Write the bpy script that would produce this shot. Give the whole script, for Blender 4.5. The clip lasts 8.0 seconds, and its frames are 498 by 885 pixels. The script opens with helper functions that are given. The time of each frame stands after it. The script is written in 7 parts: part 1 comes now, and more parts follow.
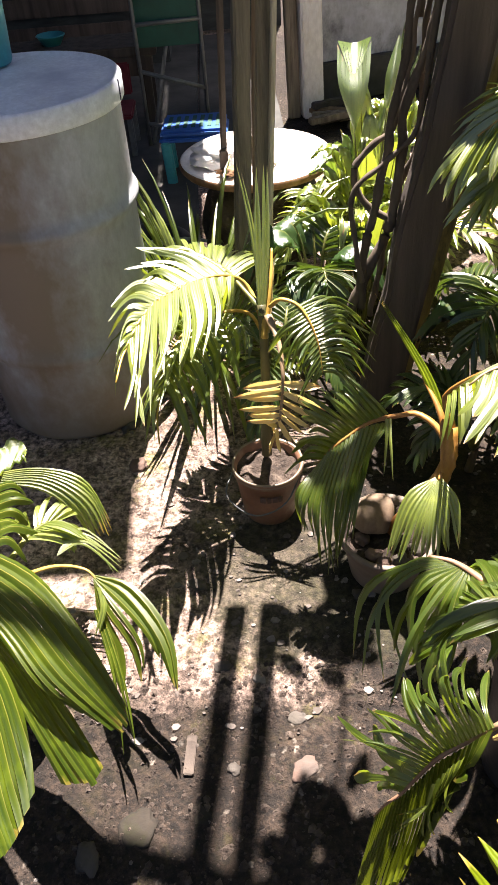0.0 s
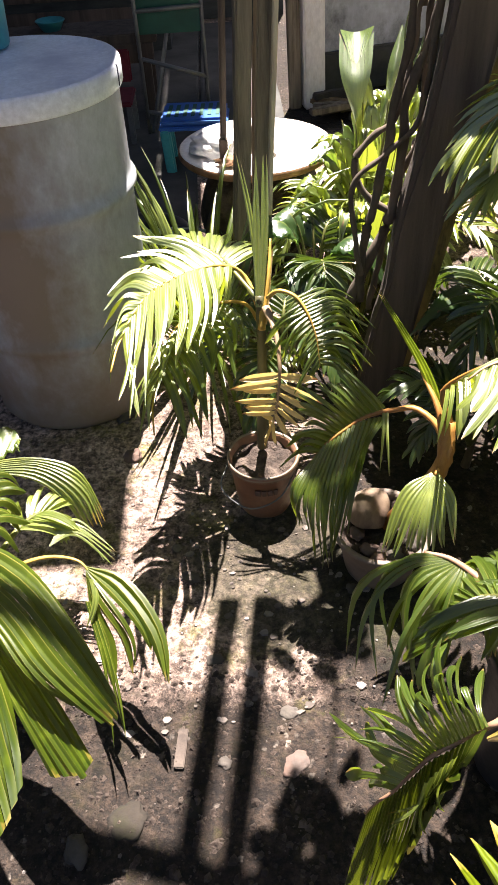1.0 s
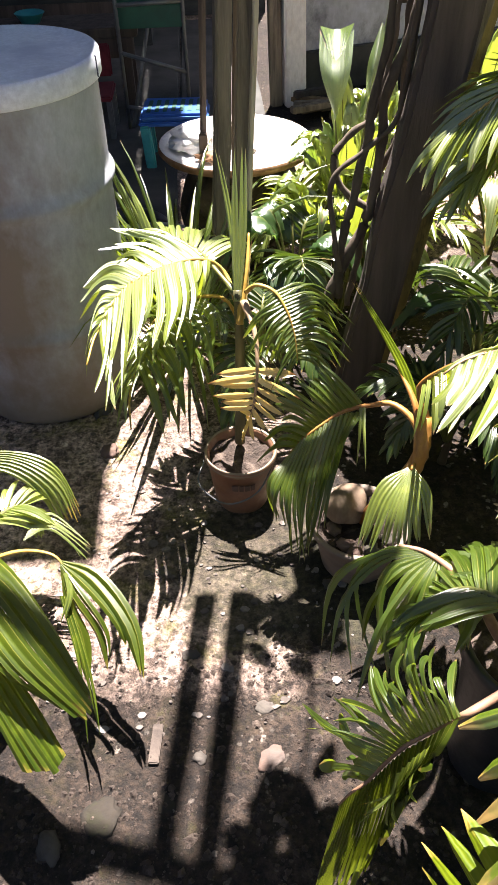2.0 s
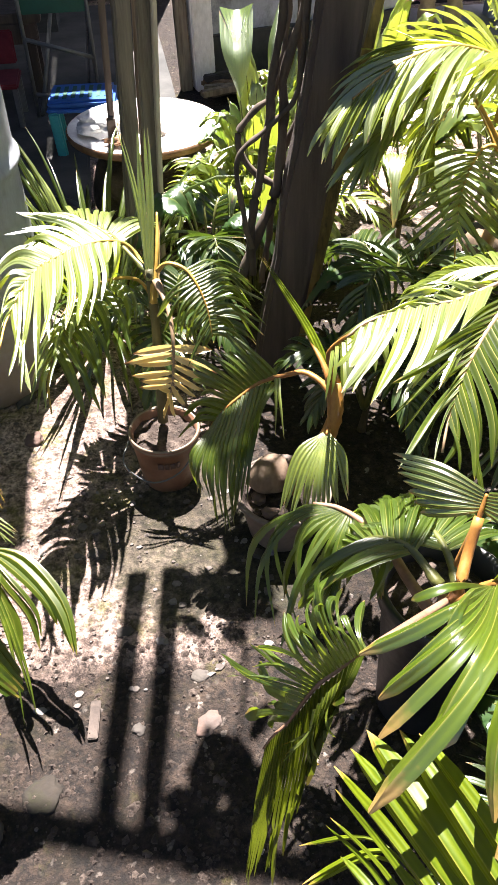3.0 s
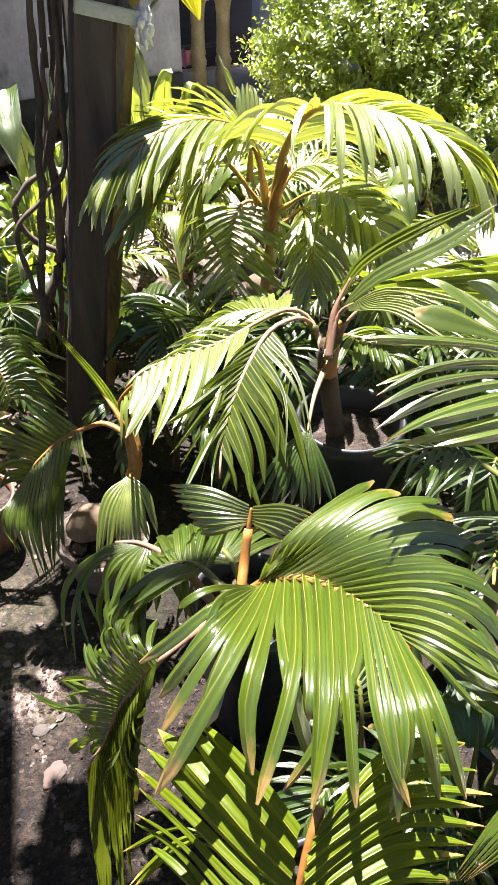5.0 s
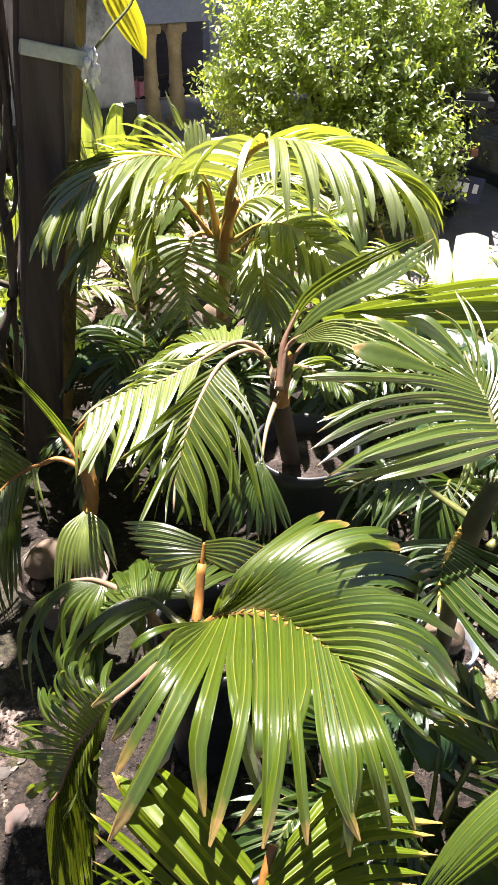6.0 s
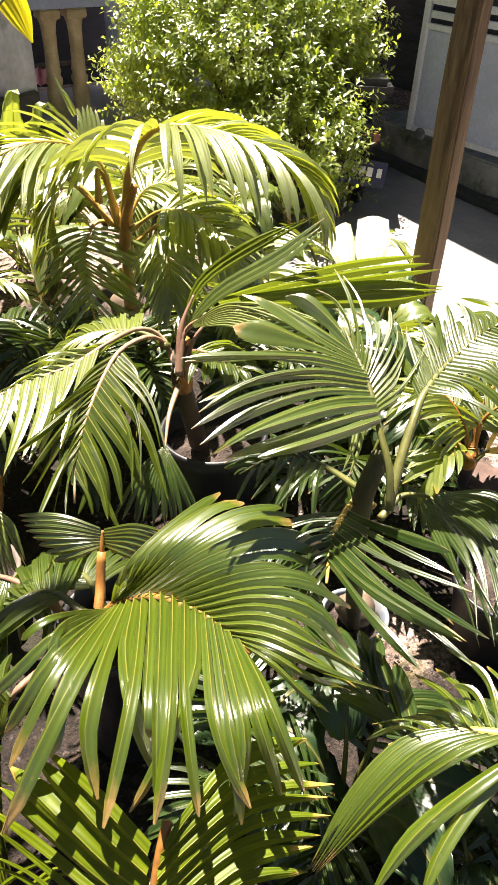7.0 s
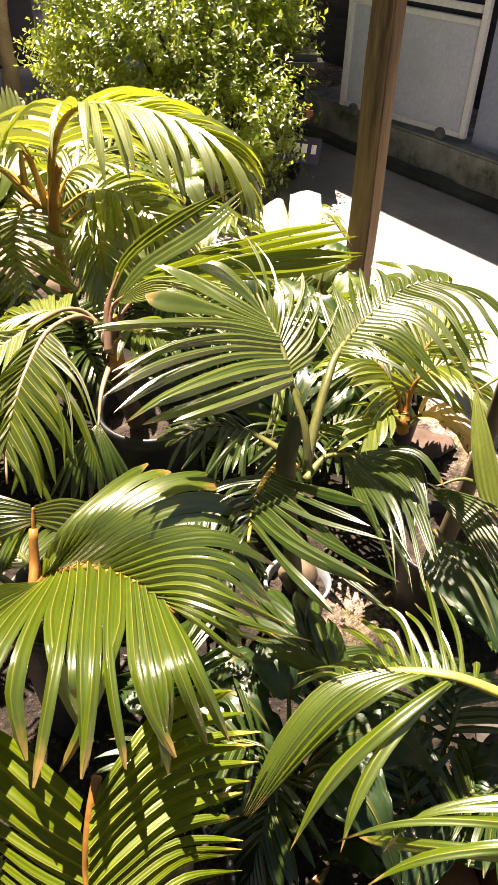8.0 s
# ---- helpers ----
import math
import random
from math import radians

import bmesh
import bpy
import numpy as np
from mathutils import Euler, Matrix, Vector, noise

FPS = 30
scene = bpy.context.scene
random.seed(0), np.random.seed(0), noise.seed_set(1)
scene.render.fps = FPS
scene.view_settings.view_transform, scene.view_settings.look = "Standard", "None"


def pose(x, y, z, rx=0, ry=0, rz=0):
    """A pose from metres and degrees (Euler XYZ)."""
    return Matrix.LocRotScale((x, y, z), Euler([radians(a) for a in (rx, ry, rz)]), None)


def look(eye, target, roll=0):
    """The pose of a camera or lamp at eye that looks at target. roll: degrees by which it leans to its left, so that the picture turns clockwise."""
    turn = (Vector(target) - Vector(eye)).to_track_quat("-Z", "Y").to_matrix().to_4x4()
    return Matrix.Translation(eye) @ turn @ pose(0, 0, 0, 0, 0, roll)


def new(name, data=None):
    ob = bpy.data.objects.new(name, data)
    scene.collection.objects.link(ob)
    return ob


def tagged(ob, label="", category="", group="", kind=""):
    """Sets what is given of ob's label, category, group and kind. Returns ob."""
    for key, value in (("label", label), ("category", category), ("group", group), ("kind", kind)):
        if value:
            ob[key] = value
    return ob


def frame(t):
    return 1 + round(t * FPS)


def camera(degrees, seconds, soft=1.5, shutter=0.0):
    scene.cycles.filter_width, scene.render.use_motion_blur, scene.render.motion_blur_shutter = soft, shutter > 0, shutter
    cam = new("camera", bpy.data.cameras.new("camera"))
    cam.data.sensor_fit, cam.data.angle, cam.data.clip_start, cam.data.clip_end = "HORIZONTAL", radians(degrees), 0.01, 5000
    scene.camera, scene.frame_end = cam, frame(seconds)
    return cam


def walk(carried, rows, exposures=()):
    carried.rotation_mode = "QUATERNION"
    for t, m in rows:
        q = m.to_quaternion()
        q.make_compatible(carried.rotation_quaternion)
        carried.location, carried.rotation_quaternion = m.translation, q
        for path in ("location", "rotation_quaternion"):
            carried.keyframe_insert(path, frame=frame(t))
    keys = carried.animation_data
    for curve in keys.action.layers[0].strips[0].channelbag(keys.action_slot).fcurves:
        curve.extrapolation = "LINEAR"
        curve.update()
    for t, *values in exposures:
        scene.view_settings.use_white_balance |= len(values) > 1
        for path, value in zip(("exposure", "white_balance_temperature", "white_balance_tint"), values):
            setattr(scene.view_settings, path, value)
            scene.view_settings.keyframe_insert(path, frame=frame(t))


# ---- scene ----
cam = camera(37.27, 8.0)
# seconds, eye x y z, yaw, pitch, roll
PATH = [
    (0.0, 0.0000, 0.0000, 1.4964, 0.00, -41.44, -4.60),
    (0.5, 0.0109, 0.0037, 1.4926, -0.21, -41.44, -4.13),
    (1.0, 0.0016, 0.0112, 1.4867, -0.33, -42.06, -3.59),
    (2.5, 0.0192, -0.0046, 1.4718, -4.32, -42.24, -0.78),
    (3.0, 0.0429, -0.0468, 1.4711, -8.83, -43.10, -1.04),
    (3.5, 0.0607, -0.1078, 1.4965, -14.69, -42.21, 0.16),
    (4.0, 0.0739, -0.1390, 1.5132, -18.01, -41.77, 0.88),
    (4.5, 0.0607, -0.1559, 1.5155, -17.16, -41.45, -0.51),
    (5.0, 0.1216, -0.1732, 1.5464, -24.13, -39.64, 0.73),
    (5.2, 0.1341, -0.1774, 1.5637, -25.52, -38.20, 0.57),
    (6.5, 0.1577, -0.1891, 1.5708, -29.21, -37.89, 1.57),
    (7.0, 0.1897, -0.2204, 1.5667, -34.18, -38.54, 2.39),
    (7.5, 0.2242, -0.2525, 1.5634, -37.98, -38.91, 1.66),
    (8.0, 0.2155, -0.2775, 1.5609, -38.24, -39.60, 1.96),
]
walk(cam, [(t, pose(x, y, z, 90 + pitch, 0, yaw) @ pose(0, 0, 0, 0, 0, roll)) for t, x, y, z, yaw, pitch, roll in PATH],
     exposures=((0.0, 2.50, 6750, 20), (3.5, 2.66, 6250, 19), (5.0, 2.48, 6200, 19), (6.5, 2.16, 6450, 19), (8.0, 2.10, 7900, 20)))

# ---- light ----
SUN_AZ, SUN_EL = 11.8, 67.0          # degrees to the right of +y, degrees up
sky_world = bpy.data.worlds.new("sky")
scene.world = sky_world
sky_world.use_nodes = True
wn = sky_world.node_tree
sky_tex = wn.nodes.new("ShaderNodeTexSky")
sky_tex.sky_type, sky_tex.sun_disc = "NISHITA", False
sky_tex.sun_elevation, sky_tex.sun_rotation = radians(SUN_EL), radians(SUN_AZ)
sky_bg = wn.nodes["Background"]
sky_bg.inputs["Strength"].default_value = 0.018
wn.links.new(sky_tex.outputs[0], sky_bg.inputs[0])
sun_data = bpy.data.lights.new("sun", "SUN")
sun_data.energy, sun_data.angle, sun_data.color = 5.0, radians(0.53), (1.0, 0.945, 0.85)
sun = new("sun", sun_data)
sun_way = Vector((math.sin(radians(SUN_AZ)) * math.cos(radians(SUN_EL)), math.cos(radians(SUN_AZ)) * math.cos(radians(SUN_EL)), math.sin(radians(SUN_EL))))
sun.matrix_world = look(sun_way * 30, (0, 0, 0))


# ---- materials ----
def nodes_of(name):
    m = bpy.data.materials.new(name)
    m.use_nodes = True
    return m, m.node_tree.nodes, m.node_tree.links, m.node_tree.nodes["Principled BSDF"]


def ramp(nd, lk, source, stops):
    r = nd.new("ShaderNodeValToRGB")
    while len(r.color_ramp.elements) < len(stops):
        r.color_ramp.elements.new(0.5)
    for e, (pos, col) in zip(r.color_ramp.elements, stops):
        e.position, e.color = pos, (*col, 1)
    lk.new(source, r.inputs[0])
    return r.outputs[0]


def mixed(nd, lk, fac, a, b, mode="MIX"):
    m = nd.new("ShaderNodeMix")
    m.data_type, m.blend_type = "RGBA", mode
    for sock, v in ((m.inputs[0], fac), (m.inputs[6], a), (m.inputs[7], b)):
        if isinstance(v, (int, float)):
            sock.default_value = v
        elif isinstance(v, tuple):
            sock.default_value = (*v, 1)
        else:
            lk.new(v, sock)
    return m.outputs[2]


def noised(nd, lk, scale, detail=5, rough=0.6, stretch=(1, 1, 1), coord="Object"):
    c = nd.new("ShaderNodeTexCoord")
    mp = nd.new("ShaderNodeMapping")
    mp.inputs["Scale"].default_value = stretch
    n = nd.new("ShaderNodeTexNoise")
    n.inputs["Scale"].default_value, n.inputs["Detail"].default_value, n.inputs["Roughness"].default_value = scale, detail, rough
    lk.new(c.outputs[coord], mp.inputs[0])
    lk.new(mp.outputs[0], n.inputs[0])
    return n.outputs[0]


def maths(nd, lk, op, a, b=0.0, clamp=False):
    m = nd.new("ShaderNodeMath")
    m.operation, m.use_clamp = op, clamp
    for sock, v in ((m.inputs[0], a), (m.inputs[1], b)):
        if isinstance(v, (int, float)):
            sock.default_value = v
        else:
            lk.new(v, sock)
    return m.outputs[0]


def bumped(nd, lk, bsdf, height, strength=0.4, dist=0.01):
    b = nd.new("ShaderNodeBump")
    b.inputs["Strength"].default_value, b.inputs["Distance"].default_value = strength, dist
    lk.new(height, b.inputs["Height"])
    lk.new(b.outputs[0], bsdf.inputs["Normal"])


def worn(name, dark, light, rough=0.8, scale=6.0, fine=60.0, stretch=(1, 1, 1), bump=0.3, dist=0.006, stain=None, metal=0.0):
    """A surface with broad patches between two colours, a fine grain and, where given, stains of a third colour."""
    m, nd, lk, bs = nodes_of(name)
    broad = noised(nd, lk, scale, 4, 0.6, stretch)
    grain = noised(nd, lk, fine, 4, 0.7, stretch)
    col = ramp(nd, lk, broad, ((0.3, dark), (0.7, light)))
    shade = ramp(nd, lk, grain, ((0.25, (0.72, 0.72, 0.72)), (0.75, (1.12, 1.12, 1.12))))
    col = mixed(nd, lk, 0.8, col, shade, "MULTIPLY")
    if stain:
        patch = ramp(nd, lk, noised(nd, lk, scale * 0.6, 7, 0.7, stretch), ((0.5, (0, 0, 0)), (0.66, (1, 1, 1))))
        col = mixed(nd, lk, patch, col, stain)
    lk.new(col, bs.inputs["Base Color"])
    lk.new(maths(nd, lk, "MULTIPLY_ADD", grain, 0.25), bs.inputs["Roughness"])
    bs.inputs["Roughness"].default_value = rough
    rr = maths(nd, lk, "ADD", maths(nd, lk, "MULTIPLY", grain, 0.3), rough - 0.15, True)
    lk.new(rr, bs.inputs["Roughness"])
    bs.inputs["Metallic"].default_value = metal
    bumped(nd, lk, bs, mixed(nd, lk, 0.5, broad, grain), bump, dist)
    return m


def leaf_material(name, base, pale, glow, dry=(0.28, 0.19, 0.06), dry_from=0.95, veins=4, rough=0.40, through_part=0.38, blotch=0.5, ior=1.5, spec=1.0, midrib=0.75):
    """Leaf: fibres along the blade, a paler midrib, drying tips, light shining through."""
    m, nd, lk, bs = nodes_of(name)
    uv = nd.new("ShaderNodeUVMap")
    sep = nd.new("ShaderNodeSeparateXYZ")
    lk.new(uv.outputs[0], sep.inputs[0])
    u, v = sep.outputs[0], sep.outputs[1]
    info, geo = nd.new("ShaderNodeObjectInfo"), nd.new("ShaderNodeNewGeometry")
    rnd = maths(nd, lk, "FRACT", maths(nd, lk, "ADD", info.outputs["Random"], geo.outputs["Random Per Island"]))
    wave = maths(nd, lk, "SINE", maths(nd, lk, "MULTIPLY", u, 6.2832 * veins))
    line = maths(nd, lk, "MULTIPLY_ADD", wave, 0.5)
    nd_line = line.node
    nd_line.inputs[2].default_value = 0.5
    rib = maths(nd, lk, "SUBTRACT", 1.0, maths(nd, lk, "MULTIPLY", maths(nd, lk, "ABSOLUTE", maths(nd, lk, "SUBTRACT", u, 0.5)), 19.0), True)
    col = mixed(nd, lk, maths(nd, lk, "MULTIPLY", line, 0.6), base, pale)
    col = mixed(nd, lk, maths(nd, lk, "MULTIPLY", rnd, 0.55), col, pale)
    blot = ramp(nd, lk, noised(nd, lk, 22.0, 4, 0.6), ((0.52, (0, 0, 0)), (0.75, (1, 1, 1))))
    col = mixed(nd, lk, maths(nd, lk, "MULTIPLY", blot, blotch), col, tuple(min(1, c * 1.7) for c in pale))
    col = mixed(nd, lk, maths(nd, lk, "MULTIPLY", rib, maths(nd, lk, "SUBTRACT", midrib, maths(nd, lk, "MULTIPLY", v, 0.9), True)), col, (0.42, 0.36, 0.08))
    ragged = maths(nd, lk, "ADD", v, maths(nd, lk, "MULTIPLY", maths(nd, lk, "SUBTRACT", noised(nd, lk, 40.0, 3), 0.5), 0.25))
    ragged = maths(nd, lk, "ADD", ragged, maths(nd, lk, "MULTIPLY", maths(nd, lk, "SUBTRACT", rnd, 0.6), 0.12))
    tip = ramp(nd, lk, ragged, ((dry_from, (0, 0, 0)), (min(0.999, dry_from + 0.09), (1, 1, 1))))
    col = mixed(nd, lk, tip, col, dry)
    lk.new(col, bs.inputs["Base Color"])
    bs.inputs["Roughness"].default_value = rough
    bs.inputs["Specular IOR Level"].default_value = spec
    bs.inputs["IOR"].default_value = ior
    fine = noised(nd, lk, 160.0, 3)
    bumped(nd, lk, bs, mixed(nd, lk, 0.3, line, fine), 0.25, 0.002)
    tr = nd.new("ShaderNodeBsdfTranslucent")
    lk.new(mixed(nd, lk, tip, mixed(nd, lk, maths(nd, lk, "MULTIPLY", line, 0.4), glow, tuple(c * 0.8 for c in glow)), dry), tr.inputs[0])
    mix = nd.new("ShaderNodeMixShader")
    mix.inputs[0].default_value = through_part
    lk.new(bs.outputs[0], mix.inputs[1])
    lk.new(tr.outputs[0], mix.inputs[2])
    lk.new(mix.outputs[0], nd["Material Output"].inputs[0])
    return m


LEAF = leaf_material("palm_leaf_green", (0.020, 0.047, 0.004), (0.058, 0.088, 0.008), (0.32, 0.42, 0.022), rough=0.34, through_part=0.30, ior=1.5)
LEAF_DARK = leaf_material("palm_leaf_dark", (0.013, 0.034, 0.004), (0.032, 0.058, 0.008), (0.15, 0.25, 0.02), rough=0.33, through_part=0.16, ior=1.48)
LEAF_LIME = leaf_material("palm_leaf_lime", (0.062, 0.108, 0.008), (0.17, 0.21, 0.022), (0.48, 0.58, 0.03), rough=0.40, through_part=0.25, ior=1.85)
LEAF_SUN = leaf_material("palm_leaf_young", (0.088, 0.142, 0.012), (0.22, 0.26, 0.040), (0.50, 0.58, 0.035), rough=0.42, through_part=0.30, ior=2.0, midrib=0.4)
LEAF_BACKLIT = leaf_material("thin_yellow_leaf", (0.22, 0.21, 0.02), (0.36, 0.33, 0.04), (0.95, 0.86, 0.02), dry_from=0.99, veins=10, rough=0.4, through_part=0.62, midrib=0.9)
LEAF_YELLOW = leaf_material("palm_leaf_yellow", (0.66, 0.46, 0.14), (0.80, 0.66, 0.36), (0.9, 0.66, 0.2), dry=(0.20, 0.09, 0.03), dry_from=0.84, rough=0.5)
LEAF_STREAK = leaf_material("palm_leaf_streaked", (0.06, 0.115, 0.025), (0.17, 0.20, 0.035), (0.40, 0.50, 0.06), dry=(0.45, 0.27, 0.05), dry_from=0.9, veins=3, blotch=0.8)
BLADE = leaf_material("pleated_leaf", (0.035, 0.085, 0.018), (0.13, 0.17, 0.03), (0.38, 0.46, 0.05), dry=(0.30, 0.22, 0.05), dry_from=0.985, veins=16, blotch=0.3, rough=0.5)
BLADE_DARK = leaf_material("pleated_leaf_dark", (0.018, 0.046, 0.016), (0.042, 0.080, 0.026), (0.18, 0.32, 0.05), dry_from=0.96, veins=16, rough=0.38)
BROAD = leaf_material("broad_leaf", (0.085, 0.150, 0.014), (0.19, 0.25, 0.035), (0.55, 0.66, 0.05), dry_from=0.985, veins=14, rough=0.36, through_part=0.30, ior=2.0)
SHRUB = leaf_material("shrub_leaf", (0.036, 0.085, 0.012), (0.16, 0.215, 0.026), (0.56, 0.70, 0.045), dry_from=0.99, veins=1, rough=0.30, through_part=0.40, ior=2.0)
PETIOLE = worn("petiole_orange", (0.26, 0.10, 0.02), (0.42, 0.22, 0.05), 0.45, 20, 160, (1, 1, 0.2), 0.2, 0.002)
PETIOLE_GREEN = worn("petiole_green", (0.07, 0.085, 0.02), (0.16, 0.16, 0.04), 0.45, 20, 160, (1, 1, 0.2), 0.2, 0.002)
PETIOLE_BROWN = worn("petiole_brown", (0.16, 0.08, 0.05), (0.30, 0.18, 0.11), 0.6, 20, 160, (1, 1, 0.2), 0.2, 0.002)
LEAF_PALE = leaf_material("glare_broad_leaf", (0.34, 0.40, 0.22), (0.50, 0.54, 0.36), (0.5, 0.55, 0.2), dry_from=0.99, veins=6, rough=0.35, through_part=0.3, blotch=0.3)
LEAF_PLEAT = leaf_material("palm_leaf_pleated", (0.011, 0.030, 0.001), (0.054, 0.078, 0.003), (0.30, 0.38, 0.018), dry=(0.15, 0.125, 0.02), dry_from=0.97, rough=0.42, through_part=0.22, blotch=0.6, veins=2, ior=1.42, spec=0.6, midrib=0.9)
CANNA = leaf_material("ginger_leaf", (0.045, 0.10, 0.016), (0.085, 0.15, 0.025), (0.30, 0.46, 0.04), dry_from=0.99, veins=14, rough=0.38, through_part=0.25, ior=2.2)
LEAF_GLOSS = leaf_material("palm_leaf_glossy", (0.026, 0.058, 0.001), (0.080, 0.118, 0.003), (0.34, 0.46, 0.015), dry=(0.34, 0.22, 0.06), dry_from=0.89, rough=0.30, through_part=0.18, blotch=0.2, veins=3, ior=1.8, midrib=0.95)
PETIOLE_LIME = worn("petiole_lime", (0.34, 0.33, 0.06), (0.50, 0.47, 0.12), 0.4, 20, 160, (1, 1, 0.2), 0.2, 0.002)
PETIOLE_PALE = worn("petiole_pale_brown", (0.24, 0.15, 0.08), (0.40, 0.29, 0.18), 0.5, 20, 160, (1, 1, 0.2), 0.2, 0.002)
PETIOLE_GOLD = worn("petiole_gold", (0.34, 0.20, 0.03), (0.52, 0.36, 0.08), 0.42, 20, 160, (1, 1, 0.2), 0.2, 0.002)
LEAF_OLIVE = leaf_material("palm_leaf_olive", (0.042, 0.078, 0.002), (0.115, 0.150, 0.004), (0.38, 0.45, 0.010), dry=(0.60, 0.40, 0.10), dry_from=0.92, rough=0.42, through_part=0.22, ior=1.35, spec=0.4)
STEM_DARK = worn("palm_stem_dark", (0.030, 0.020, 0.013), (0.10, 0.068, 0.042), 0.85, 14, 120, (1, 1, 0.25), 0.6, 0.005)
STEM_GREEN = worn("palm_stem_green", (0.045, 0.045, 0.018), (0.13, 0.12, 0.045), 0.6, 14, 120, (1, 1, 0.2), 0.5, 0.004)
STEM = worn("palm_stem_fibre", (0.07, 0.05, 0.03), (0.20, 0.15, 0.09), 0.8, 14, 120, (1, 1, 0.25), 0.5, 0.004)
HUSK = worn("coconut_husk", (0.10, 0.07, 0.045), (0.25, 0.185, 0.125), 0.85, 18, 140, (1, 1, 0.3), 0.5, 0.004, (0.09, 0.06, 0.04))
HUSK_BROWN = worn("brown_husk", (0.14, 0.05, 0.025), (0.28, 0.11, 0.06), 0.5, 14, 90, (1, 0.3, 1), 0.4, 0.003)
DIRT = worn("potting_soil", (0.022, 0.015, 0.011), (0.065, 0.046, 0.036), 0.95, 30, 120, bump=0.9, dist=0.02, stain=(0.13, 0.10, 0.08))
CONCRETE = worn("drum_cement_grey", (0.29, 0.315, 0.34), (0.46, 0.49, 0.53), 0.6, 2.6, 45, (1, 1, 0.6), 0.15, 0.003, (0.20, 0.165, 0.125))


def muddied(m, top, colour):
    """Dried mud splashed over the foot of a thing, with a ragged upper edge."""
    nd, lk = m.node_tree.nodes, m.node_tree.links
    bs = nd["Principled BSDF"]
    old = bs.inputs["Base Color"].links[0].from_socket
    tc, sep = nd.new("ShaderNodeTexCoord"), nd.new("ShaderNodeSeparateXYZ")
    lk.new(tc.outputs["Object"], sep.inputs[0])
    wild = maths(nd, lk, "MULTIPLY", maths(nd, lk, "SUBTRACT", noised(nd, lk, 5.0, 6, 0.7), 0.5), 0.5)
    fac = maths(nd, lk, "MULTIPLY", maths(nd, lk, "ADD", maths(nd, lk, "SUBTRACT", top, sep.outputs[2]), wild), 4.0, True)
    lk.new(mixed(nd, lk, maths(nd, lk, "MULTIPLY", fac, 0.75), old, colour), bs.inputs["Base Color"])


muddied(CONCRETE, 0.31, (0.17, 0.115, 0.07))
LIDMAT = worn("lid_grey", (0.70, 0.75, 0.82), (0.80, 0.84, 0.89), 0.45, 7, 70, bump=0.15, dist=0.003, stain=(0.50, 0.54, 0.62))
TIMBER = worn("grey_timber", (0.14, 0.118, 0.085), (0.29, 0.245, 0.18), 0.85, 9, 60, (3, 3, 0.25), 0.6, 0.006, (0.07, 0.058, 0.042))
SUNLIT_WOOD = worn("sunlit_wood", (0.50, 0.44, 0.32), (0.70, 0.63, 0.48), 0.8, 9, 60, (3, 3, 0.25), 0.4, 0.004, (0.34, 0.27, 0.18))
TIMBER_DARK = worn("dark_timber", (0.045, 0.035, 0.029), (0.105, 0.082, 0.068), 0.9, 7, 50, (3, 3, 0.25), 0.6, 0.006, (0.10, 0.08, 0.065))
TIMBER_BROWN = worn("brown_timber", (0.15, 0.095, 0.048), (0.28, 0.19, 0.10), 0.75, 9, 60, (3, 3, 0.25), 0.5, 0.005, (0.07, 0.04, 0.025))
BARK = worn("vine_bark", (0.045, 0.034, 0.025), (0.14, 0.11, 0.08), 0.9, 24, 120, (1, 1, 0.3), 0.6, 0.004)
BARK_YELLOW = worn("yellow_bark", (0.14, 0.10, 0.03), (0.30, 0.23, 0.08), 0.9, 18, 90, (1, 1, 0.3), 0.6, 0.006, (0.05, 0.04, 0.02))
PLASTER = worn("weathered_plaster", (0.32, 0.335, 0.385), (0.60, 0.62, 0.69), 0.9, 4.0, 30, (1, 1, 0.7), 0.25, 0.006, (0.085, 0.088, 0.095))
PLASTER_DARK = worn("dark_moss_and_porch_shade", (0.035, 0.037, 0.035), (0.09, 0.09, 0.085), 0.95, 4, 30, bump=0.4, dist=0.01)
WHITEWASH = worn("old_whitewash", (0.84, 0.83, 0.81), (0.92, 0.91, 0.89), 0.8, 5, 50, (1, 1, 0.4), 0.25, 0.004, (0.62, 0.54, 0.42))
ENAMEL = worn("white_enamel", (0.74, 0.73, 0.70), (0.84, 0.84, 0.82), 0.45, 8, 60, bump=0.08, dist=0.002, stain=(0.66, 0.62, 0.55))
RUST = worn("rusty_rim", (0.16, 0.07, 0.03), (0.36, 0.22, 0.12), 0.85, 16, 90, bump=0.4, dist=0.003)
ROCK = worn("dark_rock", (0.035, 0.028, 0.022), (0.12, 0.095, 0.07), 0.95, 9, 50, bump=0.8, dist=0.03, stain=(0.05, 0.06, 0.025))
STONE = worn("pale_stone", (0.042, 0.036, 0.030), (0.092, 0.080, 0.070), 0.9, 14, 90, bump=0.6, dist=0.008, stain=(0.10, 0.09, 0.07))
MOSSY = worn("mossy_stone", (0.012, 0.010, 0.007), (0.034, 0.027, 0.020), 0.95, 12, 70, bump=0.6, dist=0.01, stain=(0.026, 0.027, 0.010))
BRICK = worn("broken_brick", (0.075, 0.045, 0.034), (0.15, 0.10, 0.08), 0.9, 14, 80, bump=0.6, dist=0.008, stain=(0.10, 0.08, 0.07))
PAIL = worn("pail_red_brown", (0.15, 0.070, 0.040), (0.28, 0.15, 0.09), 0.5, 9, 70, bump=0.2, dist=0.003, stain=(0.34, 0.26, 0.19))
